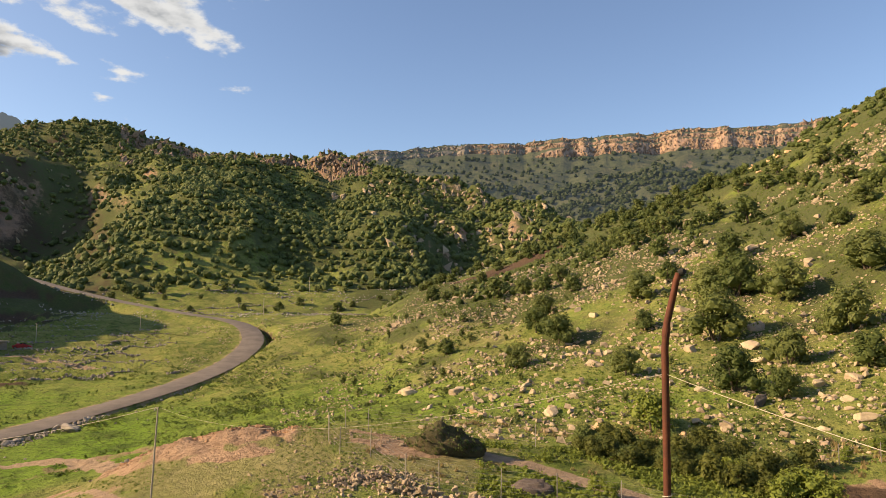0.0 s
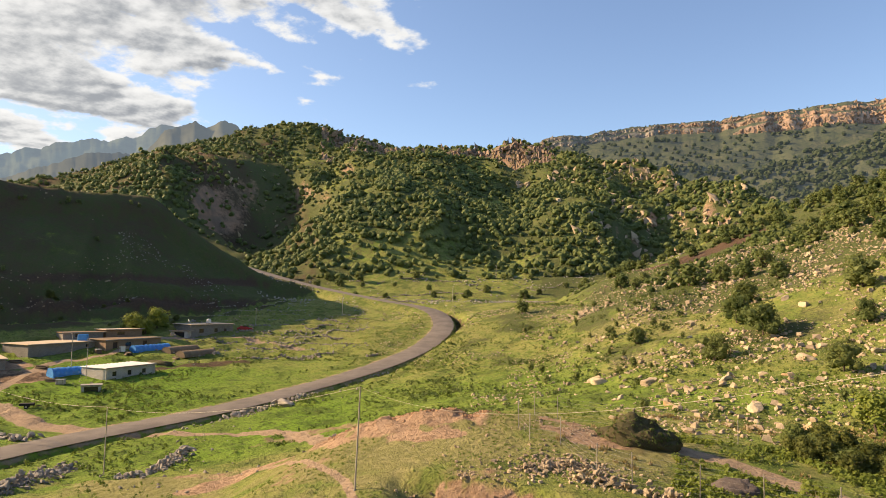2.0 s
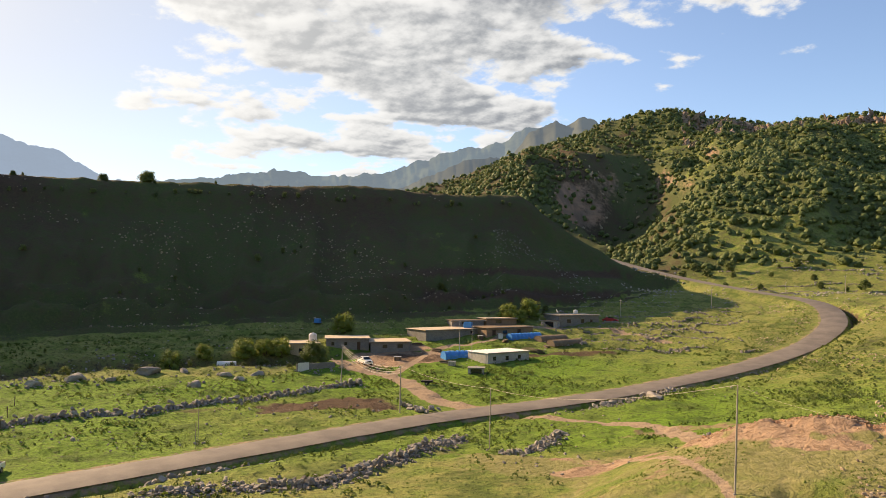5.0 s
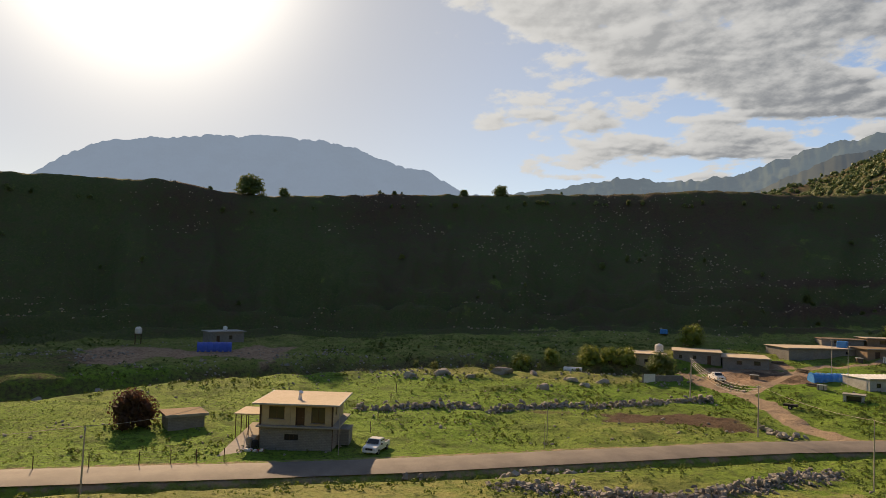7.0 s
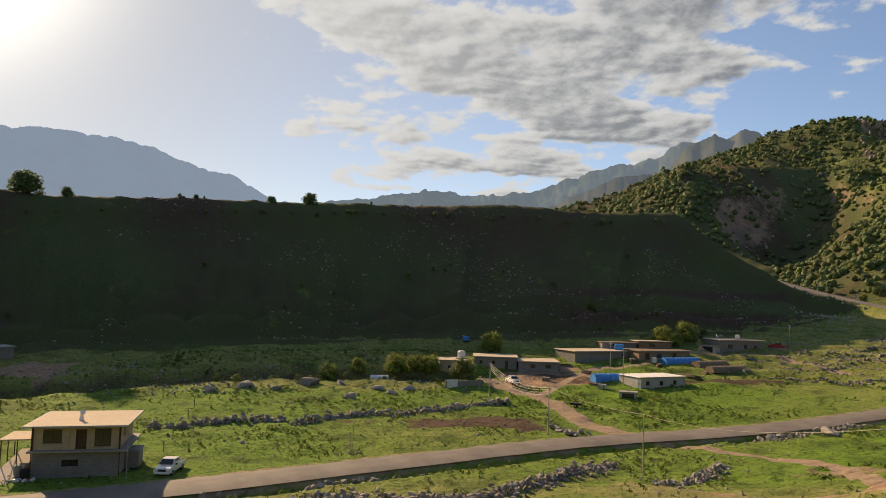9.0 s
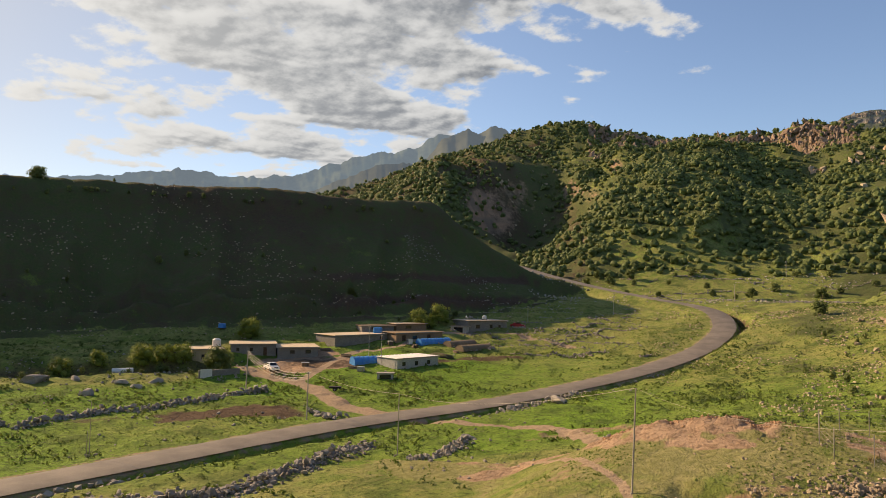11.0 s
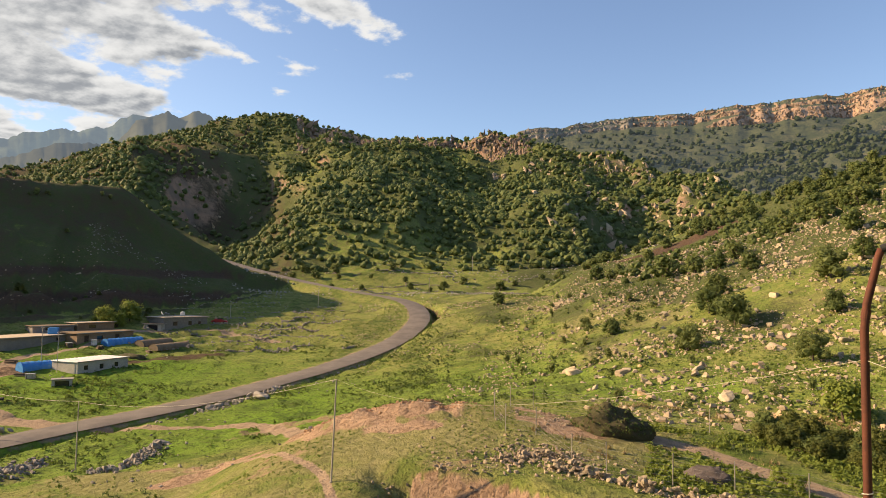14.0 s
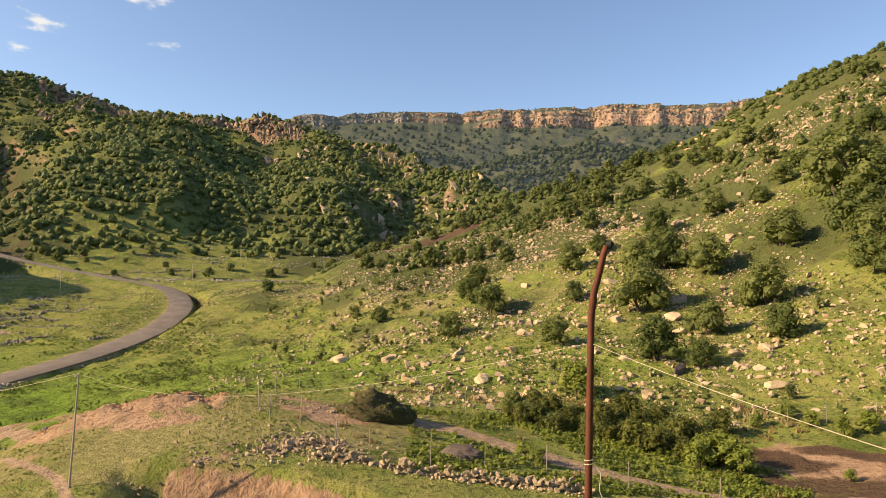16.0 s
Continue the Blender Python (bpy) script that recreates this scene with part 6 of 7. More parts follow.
hE, sE, _ = flat_house("village_house", (34.6, 205.5), (31.5, 212.5), 9.0, 3.3, BLOCK, ROOF_MUD, "grey flat-roofed house at the village's edge", [(0.2, 0.3, 1.1, 2.2, W_), (0.55, 0.63, 1.1, 2.2, W_), (0.78, 0.85, 0, 2.1, D_)])
flat_house("porch_shed", (36.0, 205.6), (34.8, 203.6), 3.2, 1.7, BLOCK_PALE, ROOF_SOD, "low open shed in front of a house", [(0.2, 0.8, 0, 1.5, W_)])
flat_house("mud_house", (40.4, 185.0), (36.7, 195.0), 8.0, 2.4, MUD, ROOF_SOD, "low mud-walled house with an earth roof", [(0.12, 0.2, 0, 1.9, D_), (0.34, 0.44, 0.8, 1.7, W_), (0.66, 0.74, 0, 1.9, D_)])
flat_house("mud_house", (40.4, 197.0), (38.0, 201.5), 5.5, 2.4, MUD, ROOF_MUD, "small tan mud house behind the others", [(0.3, 0.5, 1.1, 1.9, W_)])
flat_house("mud_house", (43.2, 194.0), (40.6, 197.0), 5.0, 2.1, BLOCK, ROOF_SOD, "low grey house with an earth roof", [(0.3, 0.45, 1.1, 1.8, W_)])
hF, sF, _ = flat_house("white_roofed_house", (40.3, 155.3), (37.0, 163.6), 7.0, 2.5, BLOCK_PALE, TIN, "pale grey house roofed with white metal sheets", [(0.12, 0.2, 0.9, 1.8, W_), (0.42, 0.5, 0.8, 1.8, W_), (0.72, 0.8, 0.9, 1.8, W_)], over=0.2, slab=0.14)
for k in range(13):
    part("roof_rib", boxes(((0.10, 7.3, 0.10), (0.3 + k * (sF.x - 0.6) / 12, 3.5, sF.z - 0.02)), bevel=0.02), TIN, hF)
hL, sL, _ = flat_house("lone_house", (89.5, 170.8), (87.0, 173.4), 5.5, 2.8, BLOCK, TIN_GREY, "small grey house with a metal roof below the hill", [(0.18, 0.28, 0, 2.0, D_), (0.55, 0.65, 1.1, 2.0, W_)], slab=0.16)
hS, sS, _ = flat_house("hut", (92.3, 102.4), (89.7, 103.4), 4.4, 2.0, BLOCK, ROOF_SOD, "small block hut with a brown earth roof in the meadow", [], over=0.4, slab=0.3)
flat_house("hut", (41.9, 145.3), (40.6, 145.2), 2.2, 1.5, BLOCK_PALE, CONCRETE, "tiny open concrete hut in the grass", [(0.15, 0.85, 0, 1.3, W_)], over=0.15, slab=0.12)
water_tank(on_roof(hE, 7.6, 3.5, sE.z), 1.3, "round white water tank on a flat roof")
water_tank(on_roof(hA, 8.0 if sA.x > 8.2 else sA.x - 0.9, 4.5, sA.z), 1.9, "large round white water tank on a roof")
water_tank(on_roof(hL, 4.4, 3.0, sL.z), 1.0, "small white water tank on a metal roof")
for p, n in ((on_roof(hE, 2.5, 3.0, sE.z), 1),):
    for k in range(n):
        s = thing("satellite_dish", p.x + k * 1.1, p.y + 0.7 * k, p.z, 120 + 30 * k, "pale satellite dish on a flat roof", "satellite dish", "dishes on the roof")
        part("mast", rod([(0, 0, 0), (0, 0, 0.8)], 0.035), STEEL, s)
        bm = bmesh.new()
        bmesh.ops.create_uvsphere(bm, u_segments=14, v_segments=8, radius=0.9)
        bmesh.ops.delete(bm, geom=[v for v in bm.verts if v.co.z > -0.62], context="VERTS")
        bmesh.ops.transform(bm, matrix=pose(0, 0.55, 1.25, 60, 0, 0), verts=bm.verts)
        bmesh.ops.solidify(bm, geom=bm.faces[:], thickness=0.02)
        part("dish", bm, WHITE, s)

# yard wall of the cream house
yw = thing("yard_wall", *at(55.6, 150.5)[:2], hz(*at(55.6, 150.5)[:2]) - 0.2, 0, "low pale concrete yard wall with a metal gate", "wall")
a, b = Vector(at(55.6, 150.5)), Vector(at(52.6, 153.5))
L = (b - a).length
yw.matrix_world = pose(a.x, a.y, hz(a.x, a.y) - 0.2, 0, 0, math.degrees(math.atan2((b - a).y, (b - a).x)))
part("panel", boxes(((L, 0.2, 1.7), (L / 2, 0, 0)), bevel=0.02), BLOCK, yw)
part("coping", boxes(((L + 0.1, 0.3, 0.08), (L / 2, 0, 1.7))), CONCRETE, yw)
part("gate", boxes(((2.4, 0.06, 1.9), (1.5, -0.14, 0.1)), bevel=0.02), WHITE, yw, "pale metal gate")


def tunnel(p0, p1, radius, height, mat, label, name="tarpaulin_tunnel", open_end=True):
    """A low hooped shelter covered with sheeting."""
    a, b = Vector(at(*p0)), Vector(at(*p1))
    L = (b - a).length
    ob = thing(name, a.x, a.y, min(hz(a.x, a.y), hz(b.x, b.y)) - 0.1, math.degrees(math.atan2((b - a).y, (b - a).x)), label, "shelter")
    bm = bmesh.new()
    rows = []
    n = max(8, int(L / 0.6))
    for i in range(n + 1):
        bulge = 1 + 0.035 * math.cos(i * math.pi)
        rows.append([bm.verts.new((L * i / n, -math.cos(math.pi * k / 12) * radius * bulge, math.sin(math.pi * k / 12) ** 0.8 * height * bulge)) for k in range(13)])
    for r0, r1 in zip(rows[:-1], rows[1:]):
        for k in range(12):
            bm.faces.new((r0[k], r1[k], r1[k + 1], r0[k + 1]))
    bm.faces.new(rows[0][::-1])
    bm.faces.new(rows[-1])
    bmesh.ops.recalc_face_normals(bm, faces=bm.faces)
    part("cover", bm, mat, ob)
    for i in range(0, n + 1, 3):
        part("hoop", rod([(L * i / n, -math.cos(math.pi * k / 8) * radius * 1.045, math.sin(math.pi * k / 8) ** 0.8 * height * 1.045) for k in range(9)], 0.035, 5), mat, ob)
    part("stone_weight", boxes(*[((0.4, 0.25, 0.22), (L * (i + 0.5) / 6, -radius * 1.1, 0.05)) for i in range(6)], bevel=0.05), ROCK_GREY, ob)
    return ob


tunnel((43.9, 160.4), (41.6, 163.6), 1.5, 1.9, TARP, "hooped shelter under bright blue tarpaulin")
tunnel((38.6, 184.1), (36.2, 190.6), 1.3, 1.7, TARP, "long hooped shelter under bright blue tarpaulin")
tunnel((36.3, 185.0), (34.2, 193.0), 1.5, 1.5, THATCH, "long low shelter roofed with brown reed mats", "reed_tunnel")
tunnel((35.3, 181.0), (33.0, 189.0), 1.5, 1.5, THATCH, "long low shelter roofed with brown reed mats", "reed_tunnel")
tunnel((90.4, 162.5), (87.9, 162.2), 1.5, 2.0, TARP_DARK, "low shelter wrapped in faded blue tarpaulin")
for p, s, lab in (((41.9, 190.0), (2.2, 1.6, 2.6), "blue tarpaulin-wrapped stack between the houses"), ((54.0, 193.0), (1.6, 1.4, 1.3), "small blue-covered stack at the hill's foot")):
    x, y, _ = at(*p)
    o = thing("covered_stack", x, y, hz(x, y) - 0.05, 30, lab, "stack")
    part("cover", boxes((s, (0, 0, 0)), bevel=0.15), TARP, o)
    part("base", boxes(((s[0] + 0.2, s[1] + 0.2, 0.15), (0, 0, 0))), FRAME, o)


def firewood(az, d, length, rows, turn, label="pile of grey-brown firewood beside the houses"):
    x, y, _ = at(az, d)
    ob = thing("firewood_pile", x, y, hz(x, y), turn, label, "firewood", "firewood in the village")
    for r in range(rows):
        for k in range(rows - r + 2):
            q = (k - (rows - r + 1) / 2) * 0.34 + prng.uniform(-.04, .04)
            e = length * prng.uniform(0.4, 0.55)
            part("log", rod([(-e, q, 0.15 + r * 0.27), (0, q + prng.uniform(-.05, .05), 0.15 + r * 0.27), (e, q, 0.15 + r * 0.27 + prng.uniform(-.05, .05))], [0.13, 0.15, 0.11], 6), BARK if (k + r) % 3 else THATCH, ob)


def crate(az, d, size, turn, mat, label):
    x, y, _ = at(az, d)
    ob = thing("crate", x, y, hz(x, y) - 0.03, turn, label, "crate")
    w, l, h = size
    part("body", boxes((size, (0, 0, 0)), bevel=0.03), mat, ob)
    part("lid", boxes(((w + 0.08, l + 0.08, 0.06), (0, 0, h))), TIN_GREY, ob)
    part("batten", boxes(((0.08, 0.05, h - 0.1), (-0.3 * w, -l / 2 - 0.02, 0.05)), ((0.08, 0.05, h - 0.1), (0.3 * w, -l / 2 - 0.02, 0.05))), BARK, ob)


firewood(43.6, 156.0, 3.0, 2, 20)
firewood(38.9, 182.0, 3.4, 3, -40)
firewood(46.0, 174.0, 2.6, 2, 60)
firewood(35.6, 180.0, 3.0, 2, -30)
firewood(44.4, 168.5, 2.4, 2, 10)
crate(43.2, 153.6, (1.5, 1.1, 0.9), 25, PALE_CONCRETE, "pale boarded crate standing in the yard")
crate(40.9, 183.0, (1.8, 1.2, 1.1), -35, BARK, "dark boarded crate beside the mud house")
crate(39.3, 183.8, (1.2, 1.0, 1.3), -30, WHITE, "whitewashed bin beside the mud house")
crate(47.6, 159.0, (1.6, 1.2, 0.8), 50, MUD, "brown boarded crate in the yard")

x, y, _ = at(94.6, 172)
tt = thing("tank_tower", x, y, hz(x, y) - 0.05, 0, "white water tank on a dark steel stand", "tank")
part("stand", boxes(*[((0.12, 0.12, 2.2), (sx * 0.6, sy * 0.6, 0)) for sx in (-1, 1) for sy in (-1, 1)], ((1.5, 1.5, 0.1), (0, 0, 2.2))), FRAME, tt)
part("drum", rod([(0, 0, 2.3), (0, 0, 2.45), (0, 0, 3.5), (0, 0, 3.9)], [0.6, 0.75, 0.75, 0.35], 16), WHITE, tt)
x, y, _ = at(60.9, 157.5)
wt = thing("water_tank", x, y, hz(x, y) - 0.02, 60, "pale cylindrical tank lying beside the meadow", "tank")
part("drum", rod([(-2, 0, 0.85), (-1.9, 0, 0.85), (1.9, 0, 0.85), (2, 0, 0.85)], [0.55, 0.75, 0.75, 0.55], 16), WHITE, wt)
part("saddle", boxes(((0.3, 1.2, 0.4), (-1.2, 0, 0)), ((0.3, 1.2, 0.4), (1.2, 0, 0))), CONCRETE, wt)


# ---------------------------------------------------------------- vehicles
def vehicle(az, d, turn, label, paint, bed=True, category="pickup truck", name="pickup_truck"):
    x, y, _ = at(az, d)
    ob = thing(name, x, y, hz(x, y) + 0.02, turn, label, category)
    prof = [(-2.5, 0.55), (-2.5, 1.05), (-0.75, 1.08), (-0.6, 1.72), (0.75, 1.75), (1.35, 1.15), (2.35, 1.02), (2.55, 0.8), (2.55, 0.45), (-2.4, 0.42)] if bed else \
           [(-2.2, 0.5), (-2.2, 1.0), (-1.7, 1.08), (-1.1, 1.5), (0.5, 1.52), (1.2, 1.05), (2.1, 0.92), (2.25, 0.7), (2.25, 0.4), (-2.1, 0.4)]
    bm = bmesh.new()
    rows = []
    for w, inset in ((-0.88, 0.0), (-0.80, 0.0), (0.80, 0.0), (0.88, 0.0)):
        rows.append([bm.verts.new((px, w * (0.86 if pz > 1.3 else 1.0), pz)) for px, pz in prof])
    n = len(prof)
    for r0, r1 in zip(rows[:-1], rows[1:]):
        for i in range(n):
            bm.faces.new((r0[i], r0[(i + 1) % n], r1[(i + 1) % n], r1[i]))
    bm.faces.new(rows[0][::-1])
    bm.faces.new(rows[-1])
    bmesh.ops.recalc_face_normals(bm, faces=bm.faces)
    bmesh.ops.bevel(bm, geom=bm.edges[:], offset=0.03, segments=1, affect="EDGES")
    body = part("body", bm, paint, ob)
    top = prof[3][1]
    sh = prof[4][0]
    wind = bmesh.new()
    f = [wind.verts.new(q) for q in ((sh + 0.07, -0.66, top - 0.06), (sh + 0.07, 0.66, top - 0.06), (prof[5][0] - 0.02, 0.74, prof[5][1] + 0.08), (prof[5][0] - 0.02, -0.74, prof[5][1] + 0.08))]
    wind.faces.new(f)
    bmesh.ops.translate(wind, verts=wind.verts, vec=(0.03, 0, 0.025))
    bmesh.ops.solidify(wind, geom=wind.faces[:], thickness=0.02)
    part("windscreen", wind, GLASS_DARK, ob)
    for s in (-1, 1):
        part("side_window", boxes(((0.62, 0.03, 0.42), (-0.2, s * 0.80, 1.16)), bevel=0.01), GLASS_DARK, ob)
        part("side_window", boxes(((0.55, 0.03, 0.42), (0.45, s * 0.80, 1.16)), bevel=0.01), GLASS_DARK, ob)
        part("headlight", boxes(((0.06, 0.3, 0.2), (prof[7][0] - 0.03, s * 0.66, 0.72)), bevel=0.02), TIN, ob)
        part("tail_light", boxes(((0.05, 0.14, 0.34), (prof[0][0] - 0.02, s * 0.8, 0.68))), RED_PAINT, ob)
        part("mirror", boxes(((0.1, 0.2, 0.18), (0.85, s * 1.0, 1.12)), bevel=0.02), RUBBER, ob)
        for wx in (-1.45, 1.55):
            w = part("wheel", rod([(wx, s * 0.66, 0.36), (wx, s * 0.90, 0.36)], [0.36, 0.36], 16), RUBBER, ob)
            part("rim", rod([(wx, s * 0.895, 0.36), (wx, s * 0.915, 0.36)], [0.2, 0.19], 12), STEEL, w)
    part("grille", boxes(((0.06, 0.9, 0.24), (prof[7][0] - 0.015, 0, 0.70))), RUBBER, ob)
    part("bumper", boxes(((0.14, 1.7, 0.2), (prof[8][0], 0, 0.42)), bevel=0.03), paint, ob)
    if bed:
        part("cargo_bed", boxes(((1.5, 1.4, 0.03), (-1.6, 0, 1.10))), RUBBER, ob)
        part("roll_bar", rod([(-0.85, -0.7, 1.08), (-0.85, -0.6, 1.6), (-0.85, 0.6, 1.6), (-0.85, 0.7, 1.08)], 0.035), STEEL, ob)
    return ob


vehicle(76.5, 88.3, -34, "white pickup truck parked on the verge beside the house", PAINT)
vehicle(50.2, 155.2, -20, "white pickup truck parked in the village lane", PAINT)
vehicle(30.6, 216.0, 20, "small red car parked beyond the last house", RED_PAINT, False, "car", "car")
x, y, _ = at(45.2, 136.2)
cart = thing("cart", x, y, hz(x, y), 35, "small dark farm trailer standing in the grass", "trailer")
part("bed", boxes(((2.2, 1.2, 0.35), (0, 0, 0.5)), bevel=0.03), RUBBER, cart)
part("drawbar", rod([(1.1, 0, 0.55), (2.3, 0, 0.3)], 0.05), FRAME, cart)
for s in (-1, 1):
    w = part("wheel", rod([(0, s * 0.62, 0.33), (0, s * 0.8, 0.33)], 0.33, 14), RUBBER, cart)
    part("rim", rod([(0, s * 0.8, 0.33), (0, s * 0.82, 0.33)], 0.18, 10), STEEL, w)


# ---------------------------------------------------------------- poles and cables
def utility_pole(az, d, height, lean=(0, 0), girth=0.075, arm=True, label="thin grey steel utility pole beside the road"):
    x, y, _ = at(az, d)
    z = hz(x, y)
    ob = thing("utility_pole", x, y, z - 0.3, 0, label, "pole", "poles along the valley")
    top = (lean[0], lean[1], height + 0.3)
    part("shaft", rod([(0, 0, 0), (lean[0] * 0.5, lean[1] * 0.5, height * 0.5), top], [girth * 1.15, girth, girth * 0.75], 8), POLE_GREY, ob)
    part("footing", rod([(0, 0, 0.05), (0, 0, 0.36)], [girth * 2, girth * 1.7], 8), CONCRETE, ob)
    if arm:
        part("bracket", boxes(((0.7, 0.06, 0.06), (top[0], top[1], top[2] - 0.35))), STEEL, ob)
        for s in (-0.3, 0.3):
            part("insulator", rod([(top[0] + s, top[1], top[2] - 0.29), (top[0] + s, top[1], top[2] - 0.12)], [0.05, 0.035], 8), WHITE, ob)
    return Vector((x + top[0], y + top[1], z - 0.3 + top[2]))


P_THIN = utility_pole(21.9, 46.0, 6.5, (0.22, 0.05), 0.06, False, "thin leaning grey pole on the grassy mound")
P3 = utility_pole(40.2, 86.0, 7.2, (0.05, 0.05), 0.06, False)
P4 = utility_pole(47.4, 112.5, 7.4, (0.1, 0.0), 0.09)
P5 = utility_pole(52.1, 139.5, 7.4, (0.25, 0.1), 0.11)
P6 = utility_pole(63.1, 93.0, 3.4, (0.05, 0.02), 0.035, False, "short thin steel post by the road")
P7 = utility_pole(98.0, 77.5, 7.8, (0.35, 0.2), 0.085)
P8 = utility_pole(62.9, 94.4, 6.6, (0, 0), 0.04, False)
utility_pole(29.8, 223, 5.2, (0, 0), 0.09)
utility_pole(23.1, 238.8, 5.8, (0, 0), 0.09)
utility_pole(14.2, 265.4, 6.0, (0, 0), 0.09)
utility_pole(10.7, 344, 7, (0, 0), 0.11)
utility_pole(18.0, 292, 4.5, (0, 0), 0.09)
utility_pole(42.6, 165.0, 8.0, (0.1, 0), 0.06)
utility_pole(41.6, 158.0, 8.0, (0.1, 0), 0.06)
utility_pole(79.5, 86.0, 5.0, (0, 0), 0.04, False, "thin steel mast by the house")


def cable(pts, sag, radius, label, mat=CABLE, name="cable"):
    """A slack line hung from point to point."""
    bm = bmesh.new()
    line = []
    for a, b in zip(pts[:-1], pts[1:]):
        for k in range(16):
            t = k / 16
            p = a.lerp(b, t)
            p.z -= 4 * sag * t * (1 - t)
            line.append(p)
    line.append(pts[-1])
    tube(bm, line, radius, 5)
    me = bpy.data.meshes.new(name)
    bm.to_mesh(me)
    bm.free()
    me.materials.append(mat)
    return tagged(new(name, me), label, "cable", "cables between the poles")


# the bent rusty pole close to the lookout
x, y, _ = at(-17.45, 15.0)
zr = hz(x, y)
rp = thing("rusty_pole", x, y, zr - 0.4, 0, "rusty steel pipe pole with a bent top", "pole")
zt = EYE - (zr - 0.4)
toward = ray(-107.45)


def off(side, up):
    return (toward.x * side, toward.y * side, zt + up)


part("shaft", rod([(0, 0, 0), (0, 0, 2.5), off(0.0, -0.70), off(0.045, -0.20), off(0.165, 0.30), off(0.24, 0.66), off(0.29, 0.80)], [0.08, 0.078, 0.072, 0.07, 0.068, 0.066, 0.064], 14), RUST, rp, smooth=True)
part("coupling", rod([off(0.015, -0.48), off(0.04, -0.30)], 0.08, 14), RUST, rp)
part("socket", rod([off(0.29, 0.80), off(0.37, 0.83), off(0.42, 0.80)], [0.075, 0.085, 0.06], 12), RUBBER, rp, "dark plastic cap")
tie = bmesh.new()
tube(tie, [(0.09 * math.cos(q * 0.9), 0.09 * math.sin(q * 0.9), zt - 3.75 + 0.012 * q) for q in range(16)], 0.012, 5)
tube(tie, [(0.09, -0.05, zt - 3.7), (0.22, -0.12, zt - 3.85), (0.2, -0.1, zt - 4.2), (0.35, -0.15, zt - 4.6)], 0.012, 5)
part("wire_tie", tie, CABLE, rp, "pale wire wound round the pole")
R_TIE = Vector((x, y, EYE - 1.22))
END = Vector(at(-38.5, 11.0, EYE - 11 * math.tan(radians(10.75))))
cable([P4, P3], 0.6, 0.014, "pale slack cable crossing the road")
cable([P3, P_THIN], 1.1, 0.012, "pale slack cable crossing the road")
cable([P_THIN, R_TIE], 1.2, 0.0045, "pale slack cable over the earth mound")
cable([R_TIE, END], 0.06, 0.006, "pale slack cable tied to the rusty pole")
for k in range(4):
    cable([P5 + Vector((0.1, 0, -0.25 - 0.35 * k)), P4 + Vector((0, 0, -0.15 - 0.3 * k))], 1.3 + 0.15 * k, 0.03, "drooping electric cable into the village")
cable([P7, P7 + Vector((3, -60, -1))], 1.0, 0.02, "thin electric cable along the road", STEEL)
cable([P7, Vector(at(89, 84, 6.5))], 0.5, 0.02, "thin electric cable to the house", STEEL)
sx, sy, sz = at(-38.5, 11.0, 0)
st = thing("stake", sx, sy, hz(sx, sy) - 0.2, 0, "dark leaning wooden stake holding a cable", "stake")
part("shaft", rod([(0, 0, 0), (0, 0, END.z - hz(sx, sy) + 0.25)], 0.045, 7), BARK, st)
part("wire_tie", rod([(0.05, 0, END.z - hz(sx, sy) + 0.15), (0.05, 0.02, END.z - hz(sx, sy) - 0.4)], 0.012, 5), CABLE, st)


# ---------------------------------------------------------------- fences
def fence(name, rows, height, label, wires=4, mat=STEEL, girth=0.035):
    x0, y0, _ = at(*rows[0])
    ob = thing(name, x0, y0, hz(x0, y0), 0, label, "fence")
    inv = ob.matrix_world.inverted()
    feet = []
    for az, d in rows:
        x, y, _ = at(az, d)
        feet.append(inv @ Vector((x, y, hz(x, y))))
    for p in feet:
        part("post", rod([p - Vector((0, 0, 0.3)), p + Vector((prng.uniform(-.04, .04), prng.uniform(-.04, .04), height))], girth, 6), mat, ob)
    for k in range(wires):
        h = height * (0.12 + 0.8 * k / max(wires - 1, 1))
        part("wire", rod([p + Vector((0, 0, h)) for p in feet], 0.006, 4), STEEL, ob)
    return ob


fence("wire_fence", [(8.9, 55.3), (8.0, 52.9), (5.6, 52.4), (2.8, 47.6), (0.1, 46.3), (-4.8, 46.0), (-9.2, 46.2), (-14.1, 46.6), (-20.4, 46.0), (-27, 46)], 2.0, "wire fence on pale steel posts over the mound", 6)
fence("wire_fence", [(8.9, 55.8), (7.6, 66), (5.8, 68), (-7.5, 63)], 2.1, "wire fence on pale steel posts behind the mound", 6)
fence("wire_fence", [(-27, 66), (-29, 68), (-31.5, 69), (-34, 70), (-37, 71)], 1.7, "wire fence on pale steel posts above the thicket", 4)
fence("road_fence", [(101, 86), (97.5, 85), (94.2, 84.6), (92, 84.4), (90.2, 84.4), (88.2, 84.4)], 1.5, "dark iron railing with open gate by the house", 3, FRAME, 0.05)
fence("field_fence", [(77.0, 99), (76.4, 106), (75.8, 113), (75.4, 120), (75.0, 127)], 1.6, "old wire fence overgrown with dry creepers", 3, BARK, 0.06)

# ---------------------------------------------------------------- stone walls and rubble rows, stone by stone
STONE_MESH = [mesh_from("stone", *rock_shape(400 + k, 1, 0.75, 9), ROCK) for k in range(6)]
STONE_GREY = [mesh_from("stone", *rock_shape(420 + k, 1, 0.7, 9), ROCK_GREY) for k in range(6)]


